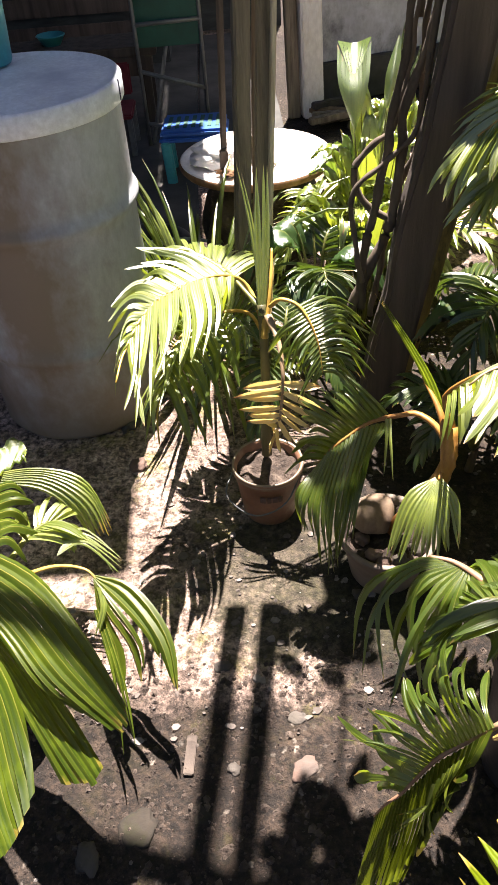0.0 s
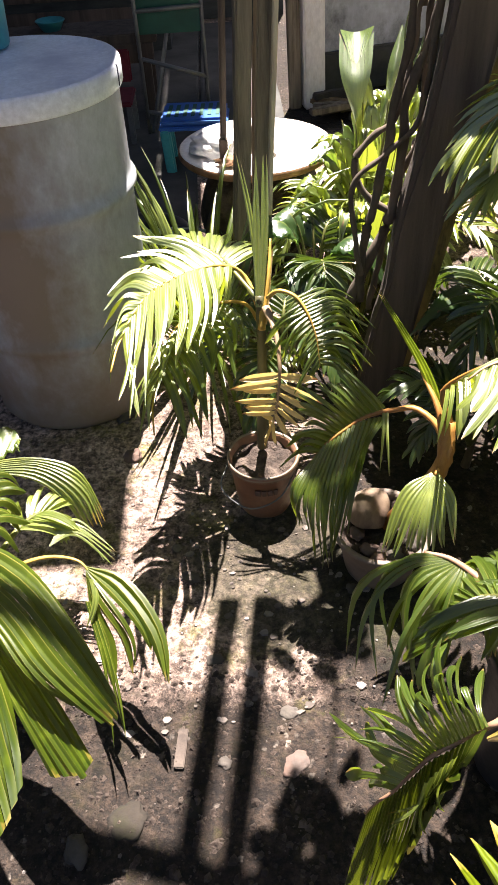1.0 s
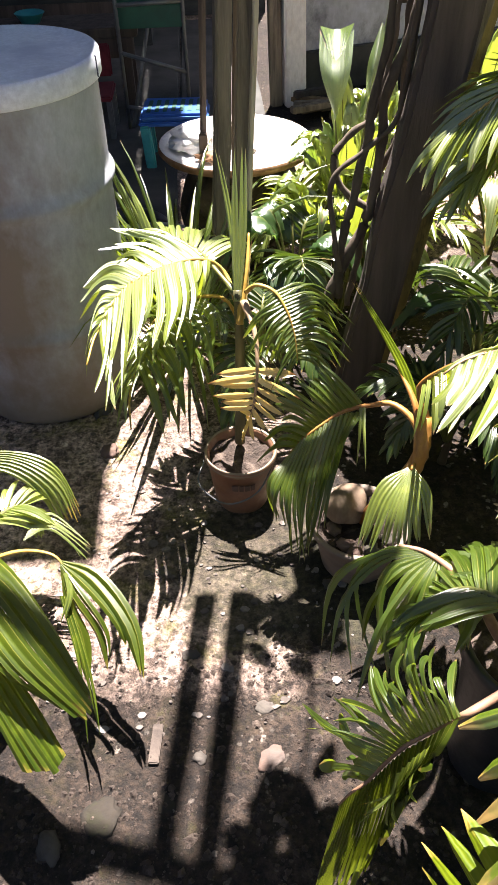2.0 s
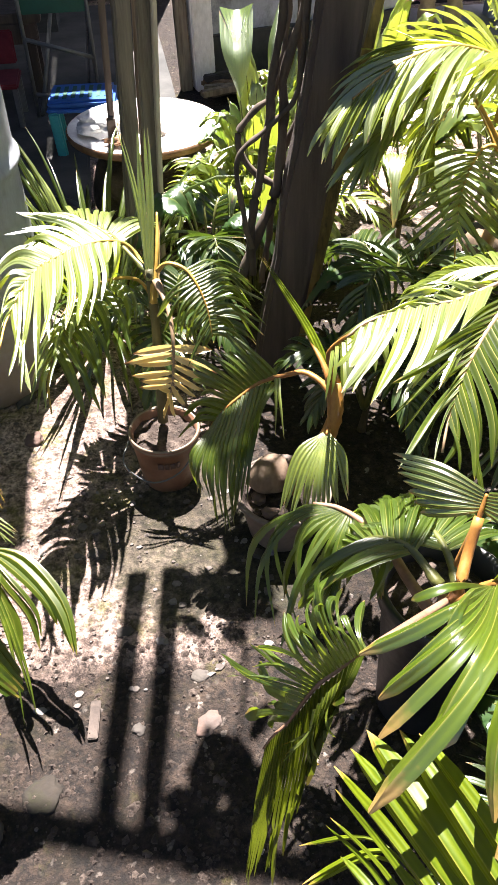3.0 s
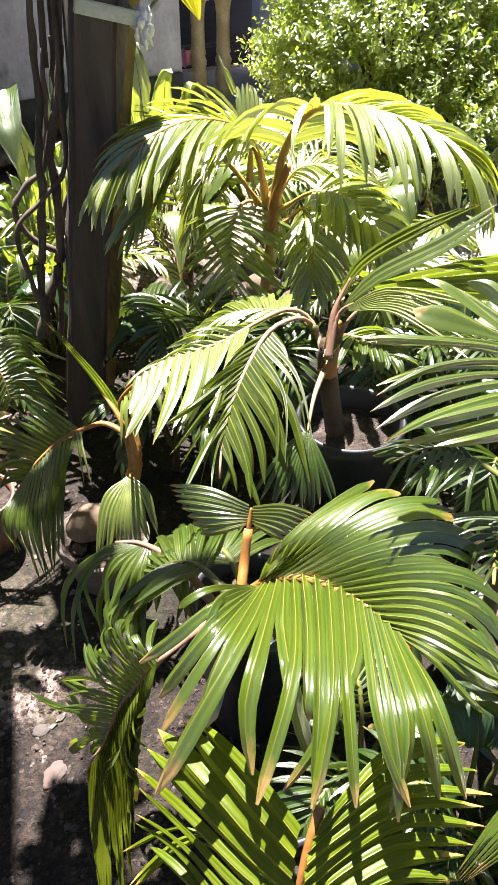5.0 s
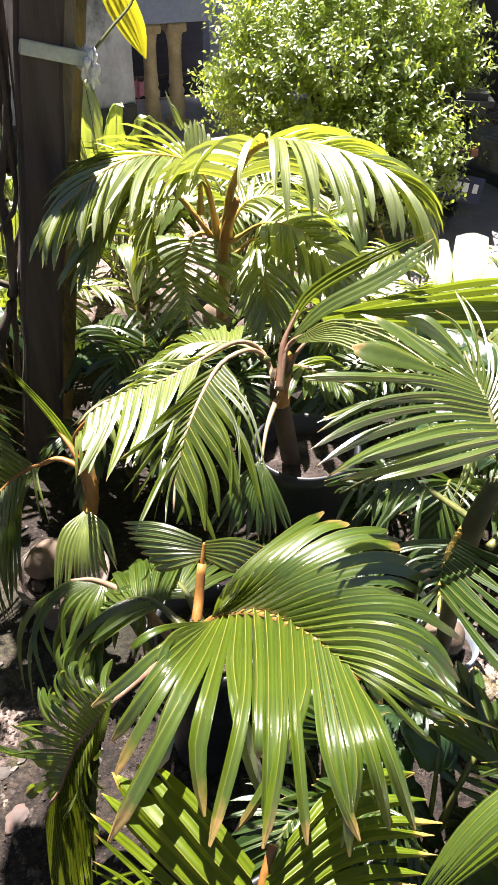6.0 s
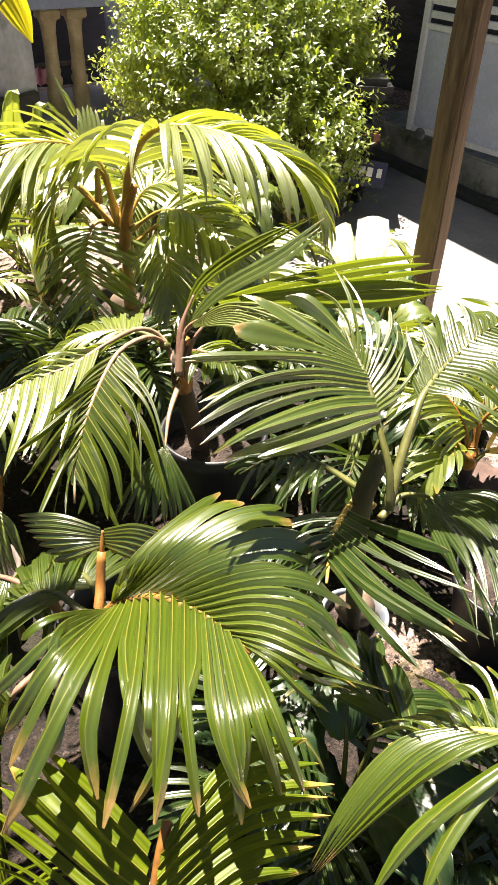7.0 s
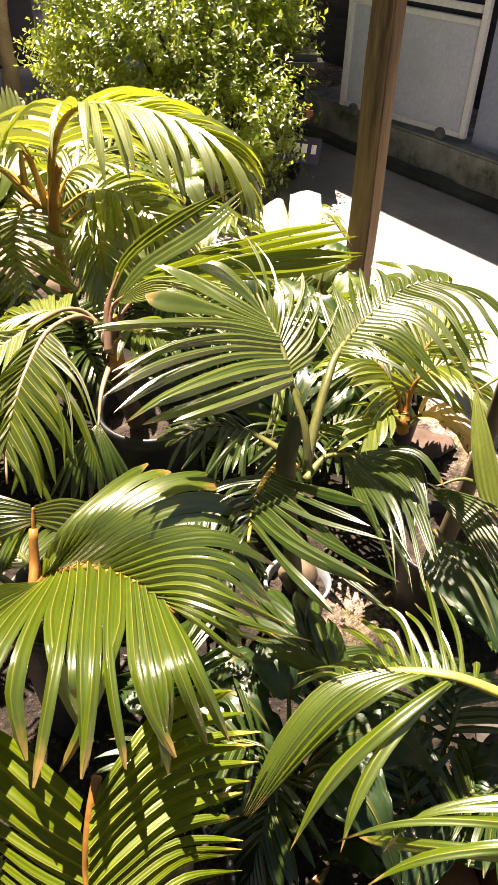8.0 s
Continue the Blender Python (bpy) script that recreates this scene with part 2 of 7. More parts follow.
PAIL_PALE = worn("pail_rim_pale", (0.17, 0.13, 0.085), (0.27, 0.22, 0.15), 0.5, 12, 80, bump=0.1, dist=0.002, stain=(0.2, 0.12, 0.08))
POT_GREY = worn("grey_pot", (0.13, 0.10, 0.08), (0.24, 0.19, 0.155), 0.75, 9, 70, bump=0.2, dist=0.003, stain=(0.10, 0.085, 0.07))
POT_BLACK = worn("black_pot", (0.012, 0.013, 0.016), (0.03, 0.032, 0.036), 0.45, 9, 70, bump=0.1, dist=0.002)
POT_BLUE = worn("blue_grey_pail", (0.16, 0.20, 0.24), (0.30, 0.34, 0.37), 0.5, 10, 70, bump=0.1, dist=0.002, stain=(0.36, 0.34, 0.31))
BLUE = worn("blue_plastic", (0.01, 0.09, 0.38), (0.02, 0.13, 0.48), 0.5, 8, 60, bump=0.05, dist=0.002)
TEAL = worn("turquoise_plastic", (0.03, 0.28, 0.33), (0.05, 0.38, 0.42), 0.45, 8, 60, bump=0.05, dist=0.002)
GREEN_PAINT = worn("dark_green_paint", (0.006, 0.06, 0.04), (0.012, 0.10, 0.065), 0.6, 6, 50, bump=0.1, dist=0.002)
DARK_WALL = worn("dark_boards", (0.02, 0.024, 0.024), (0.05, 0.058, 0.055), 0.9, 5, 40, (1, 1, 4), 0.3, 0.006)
METAL = worn("dull_metal", (0.10, 0.11, 0.11), (0.18, 0.19, 0.19), 0.6, 12, 80, bump=0.1, dist=0.002, metal=0.3)
GATE = worn("grey_gate_paint", (0.47, 0.52, 0.66), (0.55, 0.60, 0.74), 0.55, 4, 60, bump=0.06, dist=0.002, stain=(0.42, 0.46, 0.56))
GATE_FRAME = worn("white_gate_paint", (0.66, 0.68, 0.72), (0.76, 0.78, 0.80), 0.5, 5, 60, bump=0.06, dist=0.002)
BLUE_WALL = worn("blue_grey_wall", (0.28, 0.32, 0.47), (0.35, 0.39, 0.54), 0.85, 4, 50, bump=0.1, dist=0.003)
KERB = worn("mossy_kerb", (0.16, 0.16, 0.15), (0.34, 0.34, 0.33), 0.9, 7, 60, bump=0.5, dist=0.008, stain=(0.05, 0.06, 0.03))
PAVING = worn("pale_concrete_path", (0.24, 0.225, 0.215), (0.40, 0.38, 0.36), 0.9, 3, 60, bump=0.2, dist=0.004, stain=(0.26, 0.25, 0.24))
COLUMN = worn("ochre_baluster", (0.34, 0.26, 0.14), (0.52, 0.43, 0.27), 0.85, 8, 60, bump=0.2, dist=0.004)
RED_CLOTH = worn("red_cloth", (0.10, 0.008, 0.016), (0.17, 0.02, 0.03), 0.9, 20, 150, bump=0.2, dist=0.003)
PINK_CLOTH = worn("pink_cloth", (0.55, 0.20, 0.25), (0.75, 0.36, 0.42), 0.9, 20, 150, bump=0.2, dist=0.003)
RECESS = worn("recess_shade", (0.006, 0.006, 0.007), (0.016, 0.016, 0.018), 0.9, 5, 40, (1, 1, 4), 0.3, 0.006)
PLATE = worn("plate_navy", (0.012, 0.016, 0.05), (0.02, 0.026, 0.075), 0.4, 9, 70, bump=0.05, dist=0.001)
PLATE_INK = worn("plate_white", (0.6, 0.6, 0.62), (0.75, 0.75, 0.77), 0.5, 9, 70, bump=0.05, dist=0.001)
STRAP = worn("pale_strap", (0.40, 0.44, 0.38), (0.55, 0.60, 0.52), 0.5, 12, 80, bump=0.1, dist=0.002)
PLASTIC_BAG = worn("thin_white_plastic", (0.70, 0.70, 0.70), (0.82, 0.82, 0.82), 0.4, 16, 60, bump=0.3, dist=0.006)


def grit_material():
    """Pebbles, each of its own shade."""
    m, nd, lk, bs = nodes_of("pebble_grit")
    geo = nd.new("ShaderNodeNewGeometry")
    col = ramp(nd, lk, geo.outputs["Random Per Island"], ((0.0, (0.07, 0.058, 0.05)), (0.6, (0.16, 0.135, 0.12)), (0.93, (0.22, 0.195, 0.18)), (1.0, (0.26, 0.235, 0.22))))
    col = mixed(nd, lk, 0.7, col, ramp(nd, lk, noised(nd, lk, 150.0, 4), ((0.3, (0.6, 0.6, 0.6)), (0.7, (1.1, 1.1, 1.1)))), "MULTIPLY")
    lk.new(col, bs.inputs["Base Color"])
    bs.inputs["Roughness"].default_value = 0.9
    return m


GRIT = grit_material()


def ground_material():
    """Trodden earth with pale grit, damp dark patches and moss, and plant shade painted in."""
    m, nd, lk, bs = nodes_of("trodden_earth")
    broad = noised(nd, lk, 1.7, 5, 0.6)
    mid = noised(nd, lk, 11.0, 6, 0.7)
    fine = noised(nd, lk, 85.0, 5, 0.75)
    col = ramp(nd, lk, mid, ((0.30, (0.17, 0.14, 0.12)), (0.48, (0.38, 0.325, 0.30)), (0.70, (0.60, 0.54, 0.51))))
    col = mixed(nd, lk, 0.75, col, ramp(nd, lk, fine, ((0.3, (0.32, 0.30, 0.28)), (0.65, (1.25, 1.22, 1.2)))), "MULTIPLY")
    c = nd.new("ShaderNodeTexCoord")
    vor = nd.new("ShaderNodeTexVoronoi")
    vor.inputs["Scale"].default_value, vor.inputs["Randomness"].default_value = 55.0, 1.0
    lk.new(c.outputs["Object"], vor.inputs[0])
    grit = maths(nd, lk, "MULTIPLY", ramp(nd, lk, vor.outputs["Distance"], ((0.14, (1, 1, 1)), (0.24, (0, 0, 0)))), ramp(nd, lk, noised(nd, lk, 6.0, 3), ((0.45, (0, 0, 0)), (0.6, (1, 1, 1)))))
    col = mixed(nd, lk, grit, col, (0.55, 0.51, 0.48))
    chip_v = nd.new("ShaderNodeTexVoronoi")
    chip_v.inputs["Scale"].default_value = 24.0
    warp = nd.new("ShaderNodeVectorMath")
    warp.operation = "MULTIPLY_ADD"
    lk.new(noised(nd, lk, 30.0, 3), warp.inputs[0])
    warp.inputs[1].default_value = (0.03, 0.05, 0.0)
    lk.new(c.outputs["Object"], warp.inputs[2])
    lk.new(warp.outputs[0], chip_v.inputs[0])
    pick = nd.new("ShaderNodeSeparateColor")
    lk.new(chip_v.outputs["Color"], pick.inputs[0])
    chip = maths(nd, lk, "MULTIPLY", ramp(nd, lk, pick.outputs[0], ((0.86, (0, 0, 0)), (0.90, (1, 1, 1)))), ramp(nd, lk, chip_v.outputs["Distance"], ((0.26, (1, 1, 1)), (0.36, (0, 0, 0)))))
    col = mixed(nd, lk, maths(nd, lk, "MULTIPLY", chip, 0.8), col, mixed(nd, lk, pick.outputs[1], (0.42, 0.34, 0.29), (0.66, 0.62, 0.58)))
    speck = ramp(nd, lk, noised(nd, lk, 38.0, 8, 0.85), ((0.43, (0.17, 0.15, 0.13)), (0.53, (1.15, 1.13, 1.1))))
    col = mixed(nd, lk, 0.92, col, speck, "MULTIPLY")
    moss = ramp(nd, lk, noised(nd, lk, 5.0, 6, 0.75), ((0.52, (0, 0, 0)), (0.64, (1, 1, 1))))
    col = mixed(nd, lk, maths(nd, lk, "MULTIPLY", moss, 0.6), col, (0.20, 0.21, 0.06))
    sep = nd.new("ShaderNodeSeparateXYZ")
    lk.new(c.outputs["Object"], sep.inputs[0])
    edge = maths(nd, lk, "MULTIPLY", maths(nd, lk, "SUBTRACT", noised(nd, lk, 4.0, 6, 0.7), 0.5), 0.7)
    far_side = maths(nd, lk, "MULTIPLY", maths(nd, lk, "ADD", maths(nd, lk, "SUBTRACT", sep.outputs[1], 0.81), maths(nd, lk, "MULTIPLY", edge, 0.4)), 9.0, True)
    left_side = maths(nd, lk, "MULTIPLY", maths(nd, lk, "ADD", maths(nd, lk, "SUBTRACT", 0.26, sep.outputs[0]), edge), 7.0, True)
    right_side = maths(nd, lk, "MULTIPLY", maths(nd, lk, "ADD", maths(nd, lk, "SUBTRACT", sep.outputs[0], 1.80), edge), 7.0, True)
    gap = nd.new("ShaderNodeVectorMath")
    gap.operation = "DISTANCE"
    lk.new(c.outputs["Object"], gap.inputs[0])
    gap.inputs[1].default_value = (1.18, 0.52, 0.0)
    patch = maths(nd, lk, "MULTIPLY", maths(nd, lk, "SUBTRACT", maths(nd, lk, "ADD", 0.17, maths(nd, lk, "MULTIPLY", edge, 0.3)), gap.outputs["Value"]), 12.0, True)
    bounce_earth = maths(nd, lk, "MULTIPLY", maths(nd, lk, "MULTIPLY", maths(nd, lk, "ADD", maths(nd, lk, "SUBTRACT", sep.outputs[1], 2.7), edge), 6.0, True), maths(nd, lk, "MULTIPLY", maths(nd, lk, "SUBTRACT", sep.outputs[0], 0.12), 7.0, True))
    bounce_earth = maths(nd, lk, "MULTIPLY", bounce_earth, maths(nd, lk, "MULTIPLY", maths(nd, lk, "SUBTRACT", 4.25, sep.outputs[1]), 6.0, True))
    right_side = maths(nd, lk, "MAXIMUM", right_side, bounce_earth)
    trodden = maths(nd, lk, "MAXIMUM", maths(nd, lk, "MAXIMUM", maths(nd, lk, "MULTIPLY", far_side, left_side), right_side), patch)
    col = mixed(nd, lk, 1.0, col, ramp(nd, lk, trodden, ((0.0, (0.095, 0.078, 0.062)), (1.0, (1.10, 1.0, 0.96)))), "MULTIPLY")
    bits = nd.new("ShaderNodeTexVoronoi")
    bits.inputs["Scale"].default_value = 46.0
    lk.new(warp.outputs[0], bits.inputs[0])
    shade_of = nd.new("ShaderNodeSeparateColor")
    lk.new(bits.outputs["Color"], shade_of.inputs[0])
    bit = maths(nd, lk, "MULTIPLY", ramp(nd, lk, shade_of.outputs[0], ((0.70, (0, 0, 0)), (0.74, (1, 1, 1)))), ramp(nd, lk, bits.outputs["Distance"], ((0.22, (1, 1, 1)), (0.34, (0, 0, 0)))))
    bit = maths(nd, lk, "MULTIPLY", bit, ramp(nd, lk, noised(nd, lk, 9.0, 3), ((0.42, (0, 0, 0)), (0.55, (1, 1, 1)))))
    col = mixed(nd, lk, maths(nd, lk, "MULTIPLY", bit, 0.8), col, mixed(nd, lk, shade_of.outputs[1], (0.07, 0.058, 0.048), (0.30, 0.265, 0.23)))
    green = ramp(nd, lk, noised(nd, lk, 7.0, 6, 0.75), ((0.58, (0, 0, 0)), (0.68, (1, 1, 1))))
    col = mixed(nd, lk, maths(nd, lk, "MULTIPLY", green, 0.45), col, (0.075, 0.075, 0.016))
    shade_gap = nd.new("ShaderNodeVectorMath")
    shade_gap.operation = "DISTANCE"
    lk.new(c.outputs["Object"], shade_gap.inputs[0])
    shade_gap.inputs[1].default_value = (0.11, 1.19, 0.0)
    leaf_shade = maths(nd, lk, "MULTIPLY", maths(nd, lk, "SUBTRACT", maths(nd, lk, "ADD", 0.31, maths(nd, lk, "MULTIPLY", edge, 0.6)), shade_gap.outputs["Value"]), 14.0, True)
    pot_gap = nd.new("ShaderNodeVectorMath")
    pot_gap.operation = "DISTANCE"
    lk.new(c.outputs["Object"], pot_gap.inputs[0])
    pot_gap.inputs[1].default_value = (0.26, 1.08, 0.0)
    leaf_shade = maths(nd, lk, "MAXIMUM", leaf_shade, maths(nd, lk, "MULTIPLY", maths(nd, lk, "SUBTRACT", maths(nd, lk, "ADD", 0.20, maths(nd, lk, "MULTIPLY", edge, 0.5)), pot_gap.outputs["Value"]), 14.0, True))
    col = mixed(nd, lk, maths(nd, lk, "MULTIPLY", leaf_shade, 0.85), col, mixed(nd, lk, mid, (0.016, 0.016, 0.009), (0.058, 0.055, 0.028)))
    clods = ramp(nd, lk, noised(nd, lk, 65.0, 6, 0.7), ((0.36, (0.38, 0.36, 0.34)), (0.50, (0.95, 0.95, 0.95)), (0.64, (1.5, 1.46, 1.4))))
    col = mixed(nd, lk, 1.0, col, clods, "MULTIPLY")
    damp = ramp(nd, lk, broad, ((0.38, (0.45, 0.43, 0.42)), (0.58, (1, 1, 1))))
    col = mixed(nd, lk, 1.0, col, damp, "MULTIPLY")
    lk.new(col, bs.inputs["Base Color"])
    bs.inputs["Roughness"].default_value = 0.95
    h = maths(nd, lk, "ADD", maths(nd, lk, "MULTIPLY", mid, 0.6), maths(nd, lk, "ADD", maths(nd, lk, "MULTIPLY", fine, 0.3), maths(nd, lk, "MULTIPLY", grit, 0.15)))
    bumped(nd, lk, bs, h, 1.0, 0.03)
    return m


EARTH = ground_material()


# ---- mesh builders ----
def mesh_of(name, verts, faces, material, parent=None, label="", uvs=None, smooth=True):
    me = bpy.data.meshes.new(name)
    me.from_pydata([tuple(v) for v in verts], [], faces)
    if uvs is not None:
        layer = me.uv_layers.new(name="uv")
        flat = [c for f in faces for i in f for c in uvs[i]]
        layer.data.foreach_set("uv", flat)
    me.materials.append(material)
    if smooth:
        me.polygons.foreach_set("use_smooth", [True] * len(me.polygons))
    me.update()
    ob = new(name, me)
    if parent is not None:
        ob.parent = parent
    if label:
        ob["label"] = label
    return ob


def part(name, bm, material, parent=None, label="", smooth=False):
    me = bpy.data.meshes.new(name)
    bm.to_mesh(me)
    bm.free()
    me.materials.append(material)
    if smooth:
        me.polygons.foreach_set("use_smooth", [True] * len(me.polygons))
    ob = new(name, me)
    if parent is not None:
        ob.parent = parent
    if label:
        ob["label"] = label
    return ob


def thing(name, label, category, group="", kind=""):
    return tagged(new(name), label, category, group, kind)


def box(size, at, bevel=0.004, turn=(0, 0, 0), rough=0.0, cuts=0, seed=0):
    """A bevelled block, its middle at the given place; rough: how uneven its faces are."""
    bm = bmesh.new()
    bmesh.ops.create_cube(bm, size=1)
    bmesh.ops.scale(bm, vec=size, verts=bm.verts)
    if bevel:
        bmesh.ops.bevel(bm, geom=list(bm.edges), offset=bevel, segments=2, affect="EDGES")
    if cuts:
        long_way = max(range(3), key=lambda i: size[i])
        bmesh.ops.subdivide_edges(bm, edges=[e for e in bm.edges if abs((e.verts[0].co - e.verts[1].co)[long_way]) > 0.3 * size[long_way]], cuts=cuts)
    if rough:
        for v in bm.verts:
            v.co += noise.noise_vector(v.co * 4 + Vector((seed, seed * 2.1, 0))) * rough
    bmesh.ops.transform(bm, matrix=pose(*at, *turn), verts=bm.verts)
    return bm


def merged(*bms):
    out = bmesh.new()
    for b in bms:
        me = bpy.data.meshes.new("tmp")
        b.to_mesh(me)
        b.free()
        out.from_mesh(me)
        bpy.data.meshes.remove(me)
    return out


def smooth_path(pts, n):
    """Points along a smooth curve through pts."""
    p = [Vector(q) for q in pts]
    if len(p) == 2:
        return [p[0].lerp(p[1], i / n) for i in range(n + 1)]
    p = [p[0] * 2 - p[1]] + p + [p[-1] * 2 - p[-2]]
    out = []
    spans = len(p) - 3
    for i in range(n + 1):
        x = i / n * spans
        k = min(int(x), spans - 1)
        t = x - k
        a, b, c, d = p[k:k + 4]
        out.append(0.5 * ((2 * b) + (c - a) * t + (2 * a - 5 * b + 4 * c - d) * t * t + (3 * b - a - 3 * c + d) * t ** 3))
    return out


def tube(path, radius, sides=8, flat=1.0):
    """Verts and faces of a tube round a path; radius(s) for s from 0 to 1."""
    verts, faces = [], []
    n = len(path)
    ref = Vector((0.31, 0.2, 0.93))
    for i, p in enumerate(path):
        t = (path[min(i + 1, n - 1)] - path[max(i - 1, 0)]).normalized()
        a = t.cross(ref)
        a = a.normalized() if a.length > 0.05 else t.orthogonal().normalized()
        b = a.cross(t)
        r = radius(i / (n - 1))
        for k in range(sides):
            w = 2 * math.pi * k / sides
            verts.append(p + a * (r * math.cos(w)) + b * (r * flat * math.sin(w)))
    for i in range(n - 1):
        for k in range(sides):
            k2 = (k + 1) % sides
            faces.append((i * sides + k, i * sides + k2, (i + 1) * sides + k2, (i + 1) * sides + k))
    faces.append(tuple(range(sides))[::-1])
    faces.append(tuple((n - 1) * sides + k for k in range(sides)))
    return verts, faces


def lathe(profile, at, sides=32, wobble=0.0, seed=0):
    """Verts and faces of a turned form; profile: radius and height, from one end to the other."""
    verts, faces = [], []
    for j, (r, z) in enumerate(profile):
        for k in range(sides):
            a = 2 * math.pi * k / sides
            q = 1 + wobble * noise.noise(Vector((math.cos(a) * 1.5 + seed, math.sin(a) * 1.5, z * 5)))
            verts.append(Vector((at[0] + r * q * math.cos(a), at[1] + r * q * math.sin(a), at[2] + z)))
    for j in range(len(profile) - 1):
        for k in range(sides):
            k2 = (k + 1) % sides
            faces.append((j * sides + k, j * sides + k2, (j + 1) * sides + k2, (j + 1) * sides + k))
    return verts, faces


def lumpy(radius, at, squash=(1, 1, 1), amount=0.15, seed=0, detail=2, freq=2.0):
    """An uneven rounded lump."""
    bm = bmesh.new()
    bmesh.ops.create_icosphere(bm, subdivisions=detail, radius=1)
    for v in bm.verts:
        q = 1 + amount * noise.noise(v.co * freq + Vector((seed * 3.7, seed * 1.3, seed)))
        v.co = Vector((v.co.x * q * squash[0], v.co.y * q * squash[1], v.co.z * q * squash[2])) * radius + Vector(at)
    return bm


# ---- palms ----
def palm(label, group="potted coconut seedlings"):
    return thing("coconut_palm", label, "palm", group)


def leaflet_strip(start, way, normal, length, width, droop, twist, rng, segments=6, fold=0.28, wave=0.0):
    """One leaflet: a folded strip that narrows to its tip and bends down."""
    verts, uvs, faces = [], [], []
    p, d = Vector(start), Vector(way).normalized()
    step = length / segments
    nn = Vector(normal)
    side_bend = rng.uniform(-0.12, 0.12)
    for i in range(segments + 1):
        u = i / segments
        nn = (nn - d * nn.dot(d)).normalized()
        a = d.cross(nn)
        a = (a * math.cos(twist * u) + nn * math.sin(twist * u)).normalized()
        up = a.cross(d)
        prof = (0.45 + 0.55 * min(1, u / 0.22)) * (1 - max(0, (u - 0.6) / 0.4) ** 2.1) if u < 1 else 0.06
        w = width * max(0.06, prof) * 0.5
        verts += [p - a * w + up * w * fold * 2, p.copy(), p.copy(), p + a * w + up * w * fold * 2]
        uvs += [(0.0, u), (0.5, u), (0.5, u), (1.0, u)]
        d = (d + Vector((0, 0, -1)) * (droop * 1.5 * (u + 0.25) / segments) + a * (side_bend / segments) + up * (wave * math.sin(u * 9) / segments)).normalized()
        p = p + d * step
    for i in range(segments):
        k = i * 4
        faces += [(k, k + 1, k + 5, k + 4), (k + 2, k + 3, k + 7, k + 6)]
    return verts, faces, uvs


def frames_along(path, roll=0.0):
    """Tangent, side and normal along a path; the side stays level where it can."""
    frames, prev = [], None
    m = len(path)
    for i in range(m):
        t = (path[min(i + 1, m - 1)] - path[max(i - 1, 0)]).normalized()
        s = t.cross(Vector((0, 0, 1)))
        if prev is None:
            s = s.normalized() if s.length > 0.05 else Vector((1, 0, 0))
        else:
            carried = (prev - t * prev.dot(t)).normalized()
            s = carried if s.length < 0.15 else (s.normalized() * (1 if s.dot(carried) > 0 else -1) * 0.35 + carried * 0.65).normalized()
        prev = s
        nn = s.cross(t)
        c, q = math.cos(radians(roll)), math.sin(radians(roll))
        frames.append((t, s * c + nn * q, nn * c - s * q))
    return frames


def blade_frond(owner, pts, width=0.1, leaf=LEAF, stalk=PETIOLE_GREEN, pleats=8, depth=0.009, start=0.25, roll=0.0, thick=0.006, cup=0.15, seed=1,
                shape="lance", notch=0.06, half=0, wave=0.006):
    """A young undivided leaf: a stalk and one pleated blade with a ragged end. half: 1 or -1 for a blade on one side of its rib alone."""
    rng = random.Random(seed * 104729 + 7)
    path = smooth_path(pts, 24)
    v, f = tube(path, lambda s: thick * (1.2 - 1.0 * s) * (0.45 if s > start + 0.05 else 1), 6, 0.75)
    fr = mesh_of("frond", v, f, stalk, owner)
    fs = frames_along(path, roll)
    cols = list(range(-2 * pleats, 2 * pleats + 1))
    if half:
        cols = [c for c in cols if c * half >= 0]
    ends = {c: 1 - notch * rng.random() for c in cols}
    rows_n = 16
    verts, uvs, faces = [], [], []
    for j in range(rows_n + 1):
        for c in cols:
            q = c / (2 * pleats)
            end = ends[c] if c % 2 == 0 else min(ends.get(c - 1, 1), ends.get(c + 1, 1)) - notch * 0.5
            if shape == "lance":
                g = j / rows_n * (1 - 0.34 * abs(q) ** 1.6) * end
                w = width * 0.5 * (math.sin(math.pi * min(1, 0.10 + 0.82 * j / rows_n)) ** 0.7)
            elif shape == "blunt":
                g = j / rows_n * (1 - 0.14 * abs(q) ** 2) * end
                w = width * 0.5 * (math.sin(math.pi * (0.08 + 0.58 * j / rows_n)) ** 0.8)
            elif shape == "fan":
                g = j / rows_n * (1 - 0.25 * abs(q) ** 2) * end
                w = width * 0.5 * (0.08 + 0.92 * (j / rows_n) ** 0.75)
            else:
                g = j / rows_n * (1 - 0.5 * abs(q) ** 2)
                w = width * 0.5 * (math.sin(math.pi * (0.06 + 0.94 * j / rows_n)) ** 0.8)
            s = (start + (1 - start) * g) * (len(path) - 1)
            i = min(int(s), len(path) - 2)
            p = path[i].lerp(path[i + 1], s - i)
            t, sv, nn = fs[i]
            fold = min(depth, width * 0.045) * (1 if c % 2 else -1) * min(1, 4 * j / rows_n)
            verts.append(p + sv * (q * w) + nn * (fold + cup * abs(q) * w + wave * math.sin(j * 1.3 + c * 0.7 + seed) * abs(q)))
            uvs.append((0.5 + 0.5 * q, j / rows_n))
    k = len(cols)
    for j in range(rows_n):
        for i in range(k - 1):
            faces.append((j * k + i, j * k + i + 1, (j + 1) * k + i + 1, (j + 1) * k + i))
    mesh_of("blade", verts, faces, leaf, fr, uvs=uvs)
    return fr


